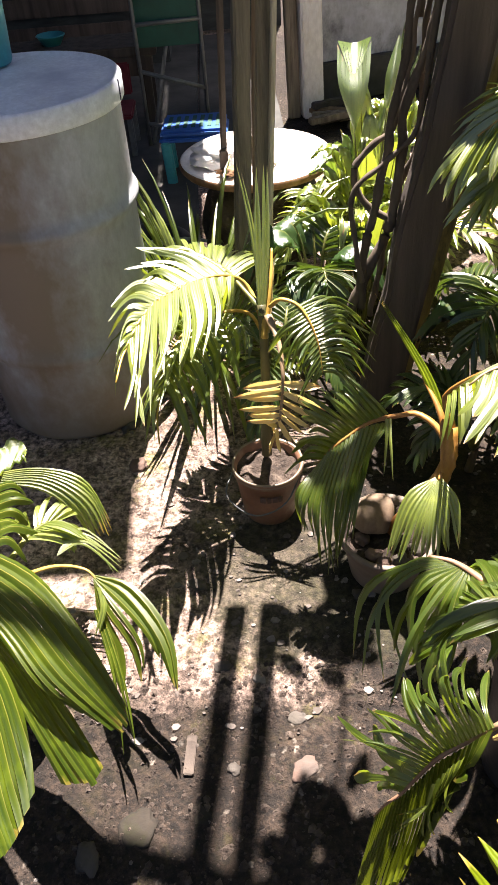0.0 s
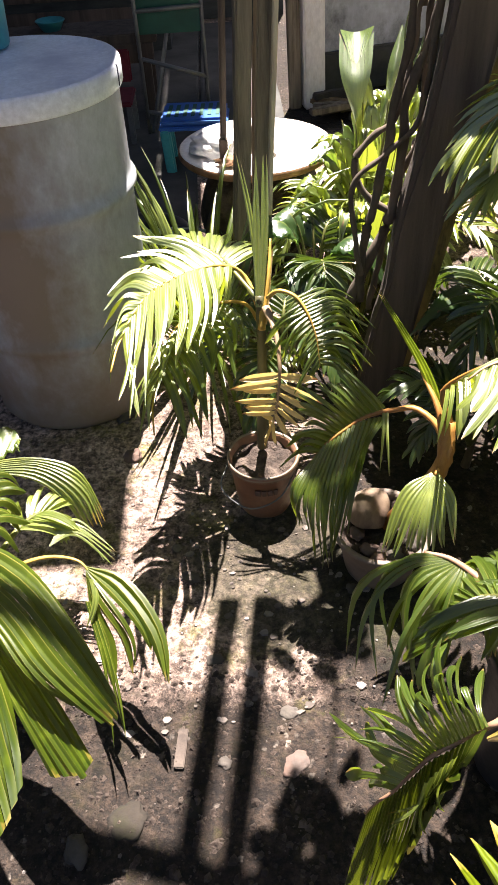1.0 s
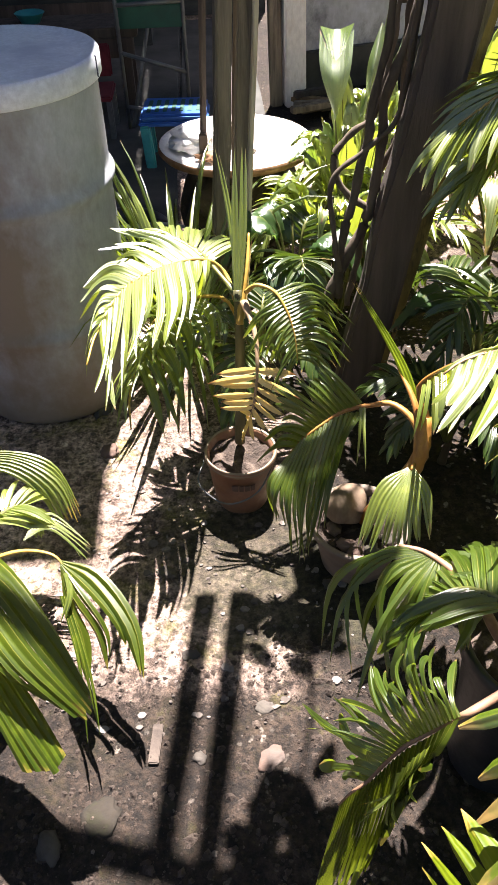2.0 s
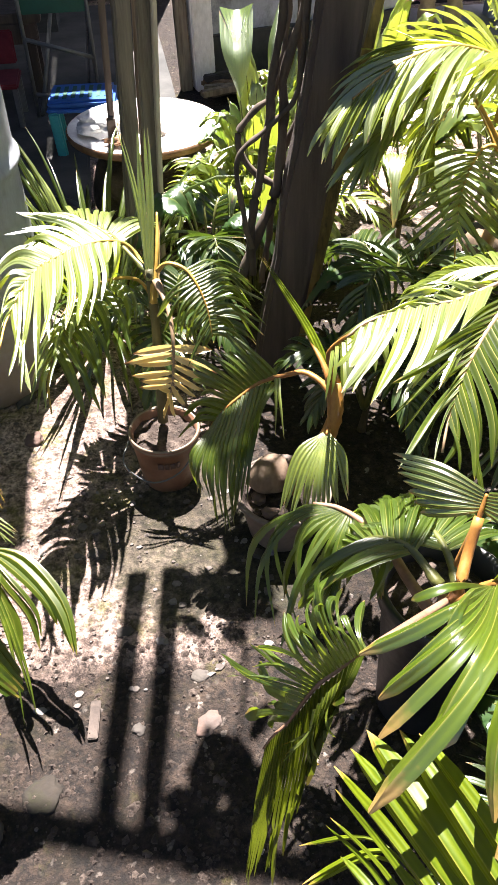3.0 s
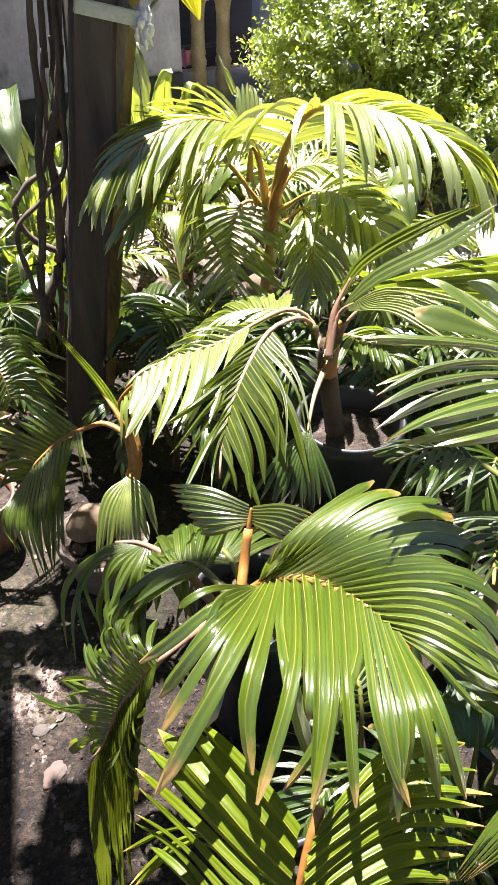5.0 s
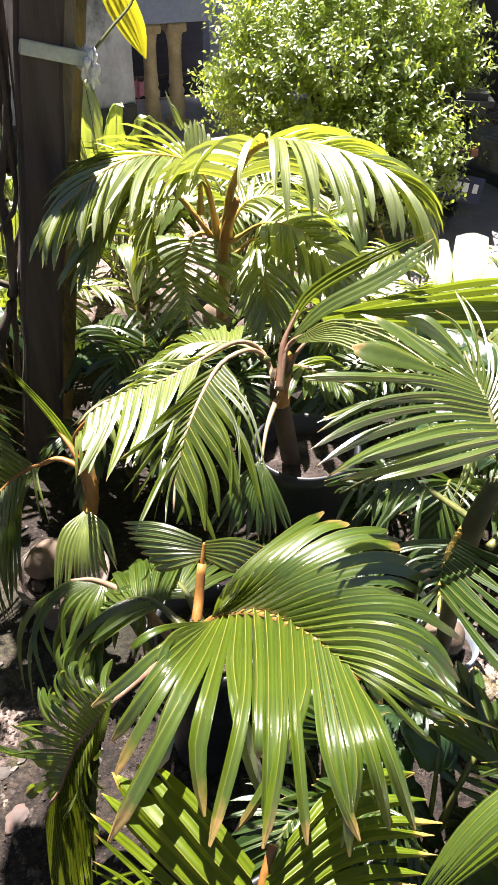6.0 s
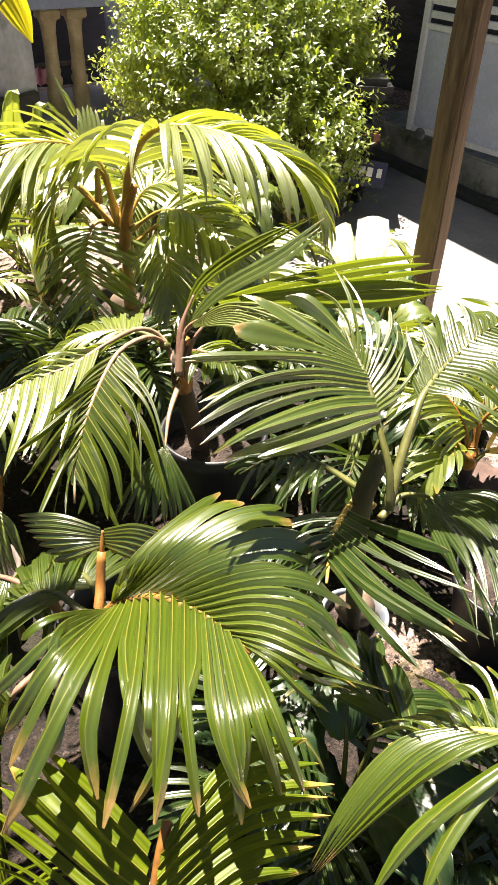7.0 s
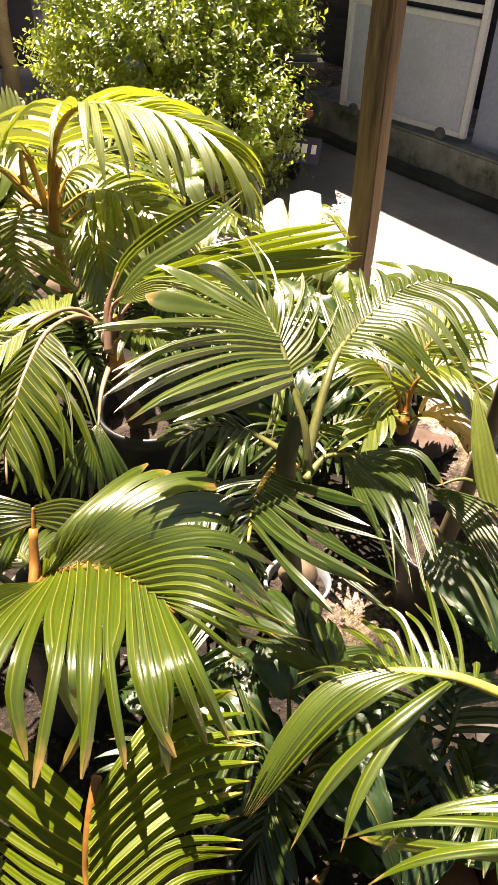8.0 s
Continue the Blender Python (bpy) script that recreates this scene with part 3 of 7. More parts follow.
def frond(owner, pts, n=22, length=0.18, width=0.02, sweep=(70, 25), droop=0.8, start=0.25, roll=0.0, leaf=LEAF, stalk=PETIOLE_GREEN,
          thick=0.007, lift=0.15, sides=(1.0, 1.0), apart=True, shape=0.5, seed=1, ragged=0.12, gaps=0.0, wave=0.0, label="", tail=1.0, head=1.0):
    """A frond: a tapering stalk along pts with leaflets on both sides.
    sweep: the leaflets' angle from the stalk at its foot and at its tip; sides: lengths of the two rows; apart: each leaflet an object."""
    rng = random.Random(seed * 7919 + 13)
    path = smooth_path(pts, 26)
    v, f = tube(path, lambda s: thick * (1.25 - 0.95 * s) * (1.35 if s < 0.1 else 1), 6, 0.75)
    fr = mesh_of("frond", v, f, stalk, owner, label)
    m = len(path)
    frames = frames_along(path, roll)
    all_v, all_f, all_u = [], [], []
    for k in range(n):
        g = k / max(1, n - 1)
        for sd, scale in ((1, sides[0]), (-1, sides[1])):
            if scale <= 0 or rng.random() < gaps:
                continue
            s = start + (0.985 - start) * min(1, max(0, g + rng.uniform(-0.25, 0.25) / n))
            x = s * (m - 1)
            i = min(int(x), m - 2)
            p = path[i].lerp(path[i + 1], x - i)
            t, sv, nn = frames[i]
            ang = radians(sweep[0] + (sweep[1] - sweep[0]) * g + rng.uniform(-4, 4))
            way = t * math.cos(ang) + sv * (sd * math.sin(ang)) + nn * (lift + rng.uniform(-0.08, 0.08))
            size = length * scale * (0.62 + 0.38 * math.sin(math.pi * min(1, (g + 0.12) / 1.0) ** shape)) * (1 - (1 - tail) * g) * (head + (1 - head) * min(1, g / 0.25)) * rng.uniform(1 - ragged, 1 + ragged * 0.6)
            if g > 0.93:
                size *= 0.85
            vv, ff, uu = leaflet_strip(p, way, nn, size, width * rng.uniform(0.85, 1.12), droop * rng.uniform(0.75, 1.25), rng.uniform(-0.35, 0.35), rng, wave=wave)
            if apart:
                mesh_of("leaflet", vv, ff, leaf, fr, uvs=uu)
            else:
                o = len(all_v)
                all_v += vv
                all_f += [tuple(j + o for j in q) for q in ff]
                all_u += uu
    if not apart:
        tagged(mesh_of("foliage", all_v, all_f, leaf, fr, uvs=all_u), kind="stuff")
    return fr


def sheet_frond(owner, ribs, n, rachis=(), leaf=LEAF, stalk=PETIOLE_GREEN, thick=0.006, split=0.5, narrow=0.85, blunt=0.25, fold=0.22, loose=0.02, uneven=0.08, seed=1):
    """Leaflets that lie side by side and are joined at their feet, spread between guiding ribs (foot to tip).
    split: where along the leaflets they part; narrow: their width against their spacing once parted; blunt: the width left near the tip."""
    rng = random.Random(seed * 5261 + 3)
    fr = None
    if rachis:
        v, f = tube(smooth_path(rachis, 22), lambda s: thick * (1.25 - 0.9 * s), 6, 0.75)
        fr = mesh_of("frond", v, f, stalk, owner)
    else:
        fr = new("frond")
        fr.parent = owner
    m, fine = 12, 6 * n
    curves = [smooth_path(r, m) for r in ribs]
    cols = [smooth_path([c[i] for c in curves], fine) for i in range(m + 1)]

    def at(g, u):
        x, y = min(0.9999, max(0, g)) * fine, min(0.9999, max(0, u)) * m
        i, j = int(x), int(y)
        return cols[j][i].lerp(cols[j][i + 1], x - i).lerp(cols[j + 1][i].lerp(cols[j + 1][i + 1], x - i), y - j)

    for k in range(n):
        g0, g1 = k / n, (k + 1) / n
        gm, reach = (g0 + g1) / 2, 1 - uneven * rng.random()
        drift = Vector((rng.uniform(-1, 1), rng.uniform(-1, 1), rng.uniform(-1, 0.5))) * loose
        part_at = split * (rng.uniform(0.45, 1.2) if split < 0.9 else 1)
        lean = rng.uniform(-0.7, 0.7)
        verts, uvs, faces = [], [], []
        for i in range(m + 1):
            u = i / m * reach
            a, c, b = at(g0, u), at(gm, u), at(g1, u)
            along = at(gm, min(1, u + 0.04)) - at(gm, max(0, u - 0.04))
            across = b - a
            up = across.cross(along)
            up = up.normalized() if up.length > 1e-9 else Vector((0, 0, 1))
            if up.z < 0:
                up = -up
            w = 1.0 if u < part_at else 1 - (1 - narrow) * min(1, (u - part_at) / 0.12)
            v_ = i / m
            if split >= 1:
                w = 1.0
            elif v_ > 0.62:
                w *= 1 - (1 - blunt) * ((v_ - 0.62) / 0.38) ** 2.2
            if i == m and split < 1:
                w *= 0.35
            off = drift * max(0, u - part_at) ** 1.5 * 2
            half = across * (0.5 * w)
            tilt = up * (half.length * lean * (0.25 * min(1, 3 * u) + 0.75 * min(1, max(0, (u - part_at) * 2))))
            ridge = up * (half.length * fold * 2)
            mid = (a + b) * 0.5
            verts += [mid - half - tilt + off, c + ridge + off, c + ridge + off, mid + half + tilt + off]
            uvs += [(0.0, v_), (0.5, v_), (0.5, v_), (1.0, v_)]
        for i in range(m):
            q = i * 4
            faces += [(q, q + 1, q + 5, q + 4), (q + 2, q + 3, q + 7, q + 6)]
        mesh_of("leaflet", verts, faces, leaf, fr, uvs=uvs)
    return fr


def stem(owner, pts, r0=0.02, r1=0.012, material=STEM, label=""):
    v, f = tube(smooth_path(pts, 10), lambda s: r0 + (r1 - r0) * s, 9)
    return mesh_of("stem", v, f, material, owner, label)


def coconut(owner, at, r=0.06, turn=0, material=HUSK, label="dry husked coconut"):
    bm = lumpy(r, (0, 0, 0), (1.0, 0.85, 0.82), 0.14, at[0] * 9, 3, 1.6)
    for v in bm.verts:
        a = math.atan2(v.co.y, v.co.z)
        v.co.yz *= 1 + 0.045 * math.cos(3 * a)
    bmesh.ops.transform(bm, matrix=pose(*at, 0, 20, turn), verts=bm.verts)
    return part("coconut", bm, material, owner, label, True)


def pot(name, label, at, r_top, r_foot, height, material, rim=0.008, soil=True, group="plant pots", sides=40):
    e = thing(name, label, "pot", group)
    prof = [(r_foot * 0.96, 0.0), (r_foot, 0.006), (r_foot + (r_top - r_foot) * 0.5, height * 0.5), (r_top * 0.985, height * 0.9), (r_top + rim, height * 0.905),
            (r_top + rim * 1.2, height * 0.99), (r_top + rim * 0.5, height), (r_top - 0.004, height * 0.985), (r_top - 0.008, height * 0.8), (r_foot - 0.004, 0.02), (0.001, 0.02)]
    v, f = lathe(prof, at, sides, 0.02, at[0] * 5)
    body = mesh_of("body", v, f, material, e)
    if soil:
        bm = bmesh.new()
        bmesh.ops.create_grid(bm, x_segments=18, y_segments=18, size=1)
        for q in bm.verts:
            x, y = q.co.x, q.co.y
            k = max(abs(x), abs(y)) / max(1e-6, math.hypot(x, y))
            x, y = x * k, y * k
            q.co = Vector((at[0] + x * (r_top - 0.007), at[1] + y * (r_top - 0.007), at[2] + height * 0.86 + 0.018 * noise.noise(Vector((x * 3 + at[0] * 9, y * 3, 0)))))
        part("soil", bm, DIRT, e, "", True)
    return e


# ---- ground ----
def axis(near_a, near_b, step, far):
    a = list(np.arange(near_a, near_b + 1e-6, step))
    out, d = [], step
    lo, hi = near_a, near_b
    left, right = [], []
    while hi < far:
        d *= 1.35
        lo, hi = lo - d, hi + d
        left.append(lo)
        right.append(hi)
    return left[::-1] + a + right


def crust(x, y):
    """The worn crust of the trodden strip ends in a low ragged step above the darker soil."""
    k = (y - 0.81 + 0.10 * noise.noise(Vector((x * 4, y * 4, 1))) + 0.04 * noise.noise(Vector((x * 15, y * 15, 1)))) / 0.05
    return 0.016 * min(1, max(0, k)) - 0.016 if x < 0.4 and y < 2 else 0.0


gx, gy = axis(-0.9, 2.2, 0.02, 400), axis(0.0, 2.6, 0.02, 400)
gv = [(x, y, (0.010 * noise.noise(Vector((x * 2.2, y * 2.2, 0))) + 0.006 * noise.noise(Vector((x * 9, y * 9, 3))) + 0.004 * noise.noise(Vector((x * 23, y * 23, 5)))) * (1 if -3 < x < 5 and -3 < y < 8 else 0) - 0.004 + crust(x, y)) for y in gy for x in gx]
gw = len(gx)
gf = [(j * gw + i, j * gw + i + 1, (j + 1) * gw + i + 1, (j + 1) * gw + i) for j in range(len(gy) - 1) for i in range(gw - 1)]
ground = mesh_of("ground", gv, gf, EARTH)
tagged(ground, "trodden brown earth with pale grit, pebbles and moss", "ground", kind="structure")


# ---- yard structure ----
def setting(ob, label, category):
    return tagged(ob, label, category, kind="structure")


paving = part("pavement", box((1.62, 9.0, 0.05), (2.86, 1.6, -0.012), 0.01, cuts=10, rough=0.004), PAVING)
setting(paving, "pale worn concrete path in bright sun", "pavement")

wall_back = part("wall_back", box((1.56, 0.14, 2.6), (1.215, 5.063, 1.3), 0.01, (0, 0, 16.5)), PLASTER)
setting(wall_back, "grey weathered cement plaster wall with dark stains", "wall")
plinth = part("plinth", box((1.54, 0.20, 0.24), (1.215, 5.053, 0.12), 0.01, (0, 0, 16.5), 0.008, 8), PLASTER_DARK)
setting(plinth, "dark plinth at the foot of the plaster wall", "wall")
wall_corner = part("wall_corner", box((0.2, 0.2, 2.6), (1.885, 5.335, 1.3), 0.012, (0, 0, 10)), PLASTER)
setting(wall_corner, "stained cement plaster wall end", "wall")
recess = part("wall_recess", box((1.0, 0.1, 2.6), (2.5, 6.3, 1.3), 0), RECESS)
setting(recess, "near-black wall with the shade behind the balusters put in its colour", "wall")
blue_wall = part("wall_blue", box((2.0, 0.15, 2.6), (3.78, 5.75, 1.3), 0.01), BLUE_WALL)
setting(blue_wall, "blue grey painted house wall", "wall")
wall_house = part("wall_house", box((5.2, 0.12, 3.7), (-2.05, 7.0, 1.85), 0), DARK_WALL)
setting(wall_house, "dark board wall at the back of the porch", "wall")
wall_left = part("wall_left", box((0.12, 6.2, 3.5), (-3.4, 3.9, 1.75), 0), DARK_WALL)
setting(wall_left, "unseen dark board wall added to close the porch", "wall")
roof_bm = bmesh.new()
rx0, rx1, ry0, ry1, steps = -4.2, -0.05, 2.60, 7.2, 96
for sgn, dz in ((1, 0.0), (1, -0.006)):
    rows_ = [[roof_bm.verts.new((rx0 + (rx1 - rx0) * i / steps, y, 3.30 + dz + 0.012 * math.sin(i / steps * 110) + (y - ry0) * 0.08)) for i in range(steps + 1)] for y in (ry0, ry1)]
    for i in range(steps):
        roof_bm.faces.new((rows_[0][i], rows_[0][i + 1], rows_[1][i + 1], rows_[1][i]))
rx0, rx1, ry0, ry1 = -0.05, 0.45, 5.16, 7.2
for dz in (0.0, -0.006):
    rows_ = [[roof_bm.verts.new((rx0 + (rx1 - rx0) * i / 12, y, 3.30 + dz + 0.012 * math.sin(i * 1.15) + (y - 3.05) * 0.08)) for i in range(13)] for y in (ry0, ry1)]
    for i in range(12):
        roof_bm.faces.new((rows_[0][i], rows_[0][i + 1], rows_[1][i + 1], rows_[1][i]))
rx0, rx1, ry0, ry1 = -0.05, 0.18, 3.75, 5.15
for dz in (0.0, -0.006):
    rows_ = [[roof_bm.verts.new((rx0 + (rx1 - rx0) * i / 6, y, 3.30 + dz + 0.012 * math.sin(i * 1.15) + (y - 2.6) * 0.08)) for i in range(7)] for y in (ry0, ry1)]
    for i in range(6):
        roof_bm.faces.new((rows_[0][i], rows_[0][i + 1], rows_[1][i + 1], rows_[1][i]))
porch_shade_roof = part("porch_shade_roof", roof_bm, METAL, None, "", True)
setting(porch_shade_roof, "unseen corrugated metal porch roof, cut to shape the shade", "roof")

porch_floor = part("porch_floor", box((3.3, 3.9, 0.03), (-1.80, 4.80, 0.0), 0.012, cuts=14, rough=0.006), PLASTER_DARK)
setting(part("porch_floor_edge", box((0.50, 3.0, 0.03), (0.104, 5.25, 0.0), 0.012, cuts=10, rough=0.006), PLASTER_DARK), "near-black slab painted for the porch shade beside the white pillar", "floor")
setting(porch_floor, "porch floor slab with the porch shade put into its colour", "floor")

# gate wall beside the path
gate_base = part("kerb", box((0.36, 6.2, 0.25), (3.84, 0.55, 0.125), 0.012, rough=0.008, cuts=16), KERB)
setting(gate_base, "low concrete kerb with moss along its foot", "kerb")
moss_foot = part("kerb_moss", box((0.10, 6.1, 0.075), (3.655, 0.55, 0.035), 0.02, rough=0.022, cuts=60, seed=4), PLASTER_DARK)
setting(moss_foot, "dark moss and dirt along the foot of the kerb", "moss")
wall_gate = part("wall_gate", box((0.12, 4.78, 2.5), (3.82, -0.06, 1.49), 0.01), BLUE_WALL)
setting(wall_gate, "smooth blue grey wall above the kerb", "wall")
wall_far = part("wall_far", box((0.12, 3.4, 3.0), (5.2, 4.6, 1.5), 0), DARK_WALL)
setting(wall_far, "dark wall standing in for the shaded opening behind the gate", "wall")
shade_roof_bm = box((3.0, 3.7, 0.06), (4.84, 4.45, 2.62), 0.01)
setting(part("gate_shade_roof", shade_roof_bm, METAL), "unseen flat roof added to shade the gate and path", "roof")

gate = thing("gate", "grey sheet metal sliding gate with white frame and slats", "gate")
ga, gb = Vector((3.60, 3.20, 0.29)), Vector((3.72, 2.36, 0.29))
g_len, g_ang = (gb - ga).length, math.degrees(math.atan2((gb - ga).y, (gb - ga).x))


def on_gate(along, up, size, bevel=0.003, out=0.0):
    w = (gb - ga).normalized()
    p = ga + w * along + Vector((0, 0, up)) + Vector((w.y, -w.x, 0)) * out
    return box(size, tuple(p), bevel, (0, 0, g_ang))


part("panel", on_gate(g_len / 2, 0.28, (g_len - 0.05, 0.012, 0.52)), GATE, gate)
for a in (0.0, g_len):
    part("frame_post", on_gate(a, 0.62, (0.035, 0.035, 1.25)), GATE_FRAME, gate, "white painted upright")
for u in (0.01, 0.555, 1.24):
    part("frame_rail", on_gate(g_len / 2, u, (g_len - 0.04, 0.03, 0.03)), GATE_FRAME, gate, "white painted rail")
for i in range(9):
    part("slat", on_gate(g_len / 2, 0.615 + i * 0.066, (g_len - 0.05, 0.014, 0.036)), GATE_FRAME, gate)
part("slat_gap_shade", on_gate(g_len / 2, 0.90, (g_len - 0.05, 0.008, 0.64), 0.001, -0.03), PLATE, gate, "dark sheet standing in for the shaded gap behind the slats")
for a in (0.09, g_len - 0.14):
    v, f = lathe([(0.001, -0.012), (0.03, -0.012), (0.034, -0.004), (0.034, 0.004), (0.03, 0.012), (0.001, 0.012)], (0, 0, 0), 16)
    w = (gb - ga).normalized()
    p = ga + w * a
    wheel = mesh_of("wheel", v, f, METAL, gate)
    wheel.matrix_local = pose(p.x - 0.02, p.y - 0.01, 0.284, 90, 0, g_ang)

# balusters of the far porch
for bx, by in ((2.177, 5.40), (2.371, 5.40)):
    e = thing("baluster", "turned ochre cement baluster of the porch", "baluster", "porch balusters")
    v, f = lathe([(0.060, 0.05), (0.062, 0.17), (0.048, 0.20), (0.060, 0.23), (0.062, 0.25), (0.046, 0.28), (0.056, 0.30), (0.050, 0.33), (0.047, 0.45), (0.050, 0.55), (0.057, 0.61), (0.070, 0.64)], (bx, by, 0.0), 24)
    mesh_of("shaft", v, f, COLUMN, e)
    part("foot", box((0.15, 0.15, 0.05), (bx, by, 0.025), 0.006), COLUMN, e)
    part("capital", box((0.145, 0.145, 0.06), (bx, by, 0.665), 0.008), COLUMN, e)
setting(part("baluster_beam", box((1.0, 0.16, 0.30), (2.46, 5.41, 0.846), 0.01), BLUE_WALL), "blue grey beam over the balusters", "beam")
cloth = bmesh.new()
bmesh.ops.create_grid(cloth, x_segments=12, y_segments=10, size=1)
for v in cloth.verts:
    v.co = Vector((2.205 + v.co.x * 0.07, 5.80 + 0.02 * math.sin(v.co.x * 7), 0.185 + v.co.y * 0.062 + 0.012 * math.sin(v.co.x * 6 + v.co.y * 2)))
tagged(part("cloth", cloth, PINK_CLOTH, None, "", True), "pink cloth hanging behind the balusters", "cloth")
tagged(part("rail_bar", box((0.9, 0.03, 0.03), (2.4, 5.82, 0.255), 0.006), TIMBER_DARK), "thin wooden rail behind the balusters", "rail")

# whitewashed pillar and post of the porch
pillar = part("pillar", box((0.125, 0.13, 2.7), (0.50, 4.62, 1.35), 0.01, (0, -1.5, 8), 0.004, 8), WHITEWASH)
setting(pillar, "peeling white painted wooden pillar", "pillar")
setting(part("pillar_board", box((0.07, 0.05, 2.7), (0.395, 4.60, 1.35), 0.006, (0, -1.5, 8), 0.004, 8), TIMBER), "bare grey board beside the white pillar", "post")

# pergola post: two boards side by side, and the beam above
post = thing("timber_post", "grey split timber post of two boards", "post")
part("board", box((0.052, 0.045, 2.3), (0.082, 2.42, 1.14), 0.006, (0, 3.3, 12), 0.006, 14, 3), TIMBER, post)
part("board", box((0.050, 0.05, 2.3), (0.145, 2.45, 1.14), 0.006, (0, 3.3, 12), 0.006, 14, 5), TIMBER, post, "split board beside the first")
part("lit_edge", box((0.014, 0.03, 2.3), (0.177, 2.42, 1.14), 0.003, (0, 3.3, 12), 0.003, 14, 7), SUNLIT_WOOD, post, "pale strip painted as the post's sunlit edge")
pergola = thing("pergola_beam", "unseen weathered timber beam with two laths, added to cast ground shadows", "beam")
part("beam", box((4.82, 0.05, 0.06), (-1.09, 2.334, 3.42), 0.008, (0, 0, -18.3), 0.006, 10), TIMBER, pergola)
for lx in (0.127, 0.213):
    part("lath", box((0.054, 0.03, 1.42), (lx, 1.94, 2.76), 0.004, (0, 0.9, -8), 0.003, 8, 11), TIMBER, pergola)
tagged(part("hoe", merged(box((0.024, 0.024, 1.5), (0.03, 2.76, 1.19), 0.008, (2, 3.0, 0)), box((0.032, 0.032, 0.09), (-0.008, 2.735, 0.475), 0.006)), TIMBER_DARK), "long wooden tool handle standing on the white table", "tool")

dark_post = thing("dark_post", "thick dark weathered timber post", "post")
part("trunk", box((0.118, 0.10, 1.55), (0.523, 1.86, 0.697), 0.012, (0, 8.2, -6), 0.012, 22, 2), TIMBER_DARK, dark_post)
part("side_board", box((0.085, 0.05, 0.87), (0.629, 1.905, 1.053), 0.008, (0, 10.5, -6), 0.008, 14, 5), TIMBER, dark_post, "split grey board along the upper post")
part("brown_board", box((0.047, 0.14, 1.46), (0.644, 2.005, 0.725), 0.008, (0, 9.2, -4), 0.008, 22, 7), BARK_YELLOW, dark_post, "rough yellow brown board behind the post")
strap = merged(box((0.165, 0.012, 0.034), (0.622, 1.795, 1.211), 0.003, (0, 14.4, 0)), box((0.012, 0.14, 0.034), (0.702, 1.860, 1.190), 0.003))
part("strap", strap, STRAP, dark_post, "pale plastic strap tied round")
rp = thing("timber_post", "brown square timber post beside the path", "post")
part("shaft", box((0.104, 0.09, 3.0), (2.325, 1.72, 1.48), 0.008, (0, -1.6, 20), 0.006, 18, 9), TIMBER_BROWN, rp)

# ---- drum ----
drum = thing("drum", "large weathered grey plastic drum with ribs and a lid", "drum")
DX, DY, DR, DH = -0.535, 2.035, 0.274, 0.972
prof = [(DR * 0.945, 0.0), (DR * 0.975, 0.012)]
for i in range(2, 90):
    z = DH * i / 90
    r = DR * (0.975 + 0.018 * z / DH)
    for zr in (0.30, 0.675):
        r += 0.014 * math.exp(-((z - zr) / 0.019) ** 2)
    prof.append((r, z))
prof += [(DR, DH)]
v, f = lathe(prof, (DX, DY, 0), 72, 0.006)
mesh_of("body", v, f, CONCRETE, drum)
LR = DR + 0.010
v, f = lathe([(DR * 0.99, DH - 0.050), (LR - 0.002, DH - 0.050), (LR + 0.001, DH - 0.045), (LR + 0.002, DH + 0.002), (LR - 0.003, DH + 0.008), (LR - 0.010, DH + 0.008), (LR - 0.016, DH + 0.002), (LR - 0.05, DH - 0.002), (0.12, DH + 0.004), (0.001, DH + 0.006)], (DX, DY, 0), 72, 0.010)
lid = mesh_of("lid", v, f, LIDMAT, drum, "pale grey blue lid with a turned-down rim")
part("seam", box((0.006, 0.006, 0.05), (DX + (LR + 0.001) * 0.985, DY - (LR + 0.001) * 0.17, DH - 0.020), 0.001, (0, 0, -10)), PLATE, lid, "dark split in the rim")
JX, JY = -0.615, 2.215
jug = thing("jug", "turquoise plastic jug standing on the drum lid", "jug")
v, f = lathe([(0.001, 0), (0.055, 0), (0.06, 0.01), (0.066, 0.1), (0.07, 0.17), (0.074, 0.172), (0.073, 0.18), (0.066, 0.175), (0.055, 0.02), (0.001, 0.015)], (JX, JY, DH + 0.008), 28)
mesh_of("body", v, f, TEAL, jug)
v, f = tube(smooth_path([(JX - 0.055, JY, DH + 0.16), (JX - 0.11, JY, DH + 0.14), (JX - 0.11, JY, DH + 0.07), (JX - 0.05, JY, DH + 0.05)], 12), lambda s: 0.009, 8)
mesh_of("handle", v, f, TEAL, jug)

# ---- porch things in the shade ----
bench = thing("bench", "dark weathered wooden bench on the porch", "bench")
part("seat", box((1.3, 0.36, 0.05), (-1.0, 4.75, 0.43), 0.006, (0, 0, 2), 0.004, 8), TIMBER_DARK, bench)
part("apron", box((1.25, 0.03, 0.10), (-1.0, 4.58, 0.355), 0.004, (0, 0, 2)), TIMBER_DARK, bench)
for x, y in ((-1.58, 4.62), (-0.42, 4.64), (-1.58, 4.88), (-0.42, 4.9)):
    part("leg", box((0.05, 0.05, 0.405), (x, y, 0.2025), 0.004), TIMBER_DARK, bench)
bowl = thing("bowl", "small turquoise plastic bowl on the bench", "bowl")
v, f = lathe([(0.001, 0), (0.05, 0), (0.08, 0.05), (0.085, 0.052), (0.08, 0.056), (0.05, 0.008), (0.001, 0.006)], (-0.95, 4.78, 0.455), 24)
mesh_of("body", v, f, TEAL, bowl)
cab = thing("cabinet", "low dark slatted cabinet against the porch wall", "cabinet")
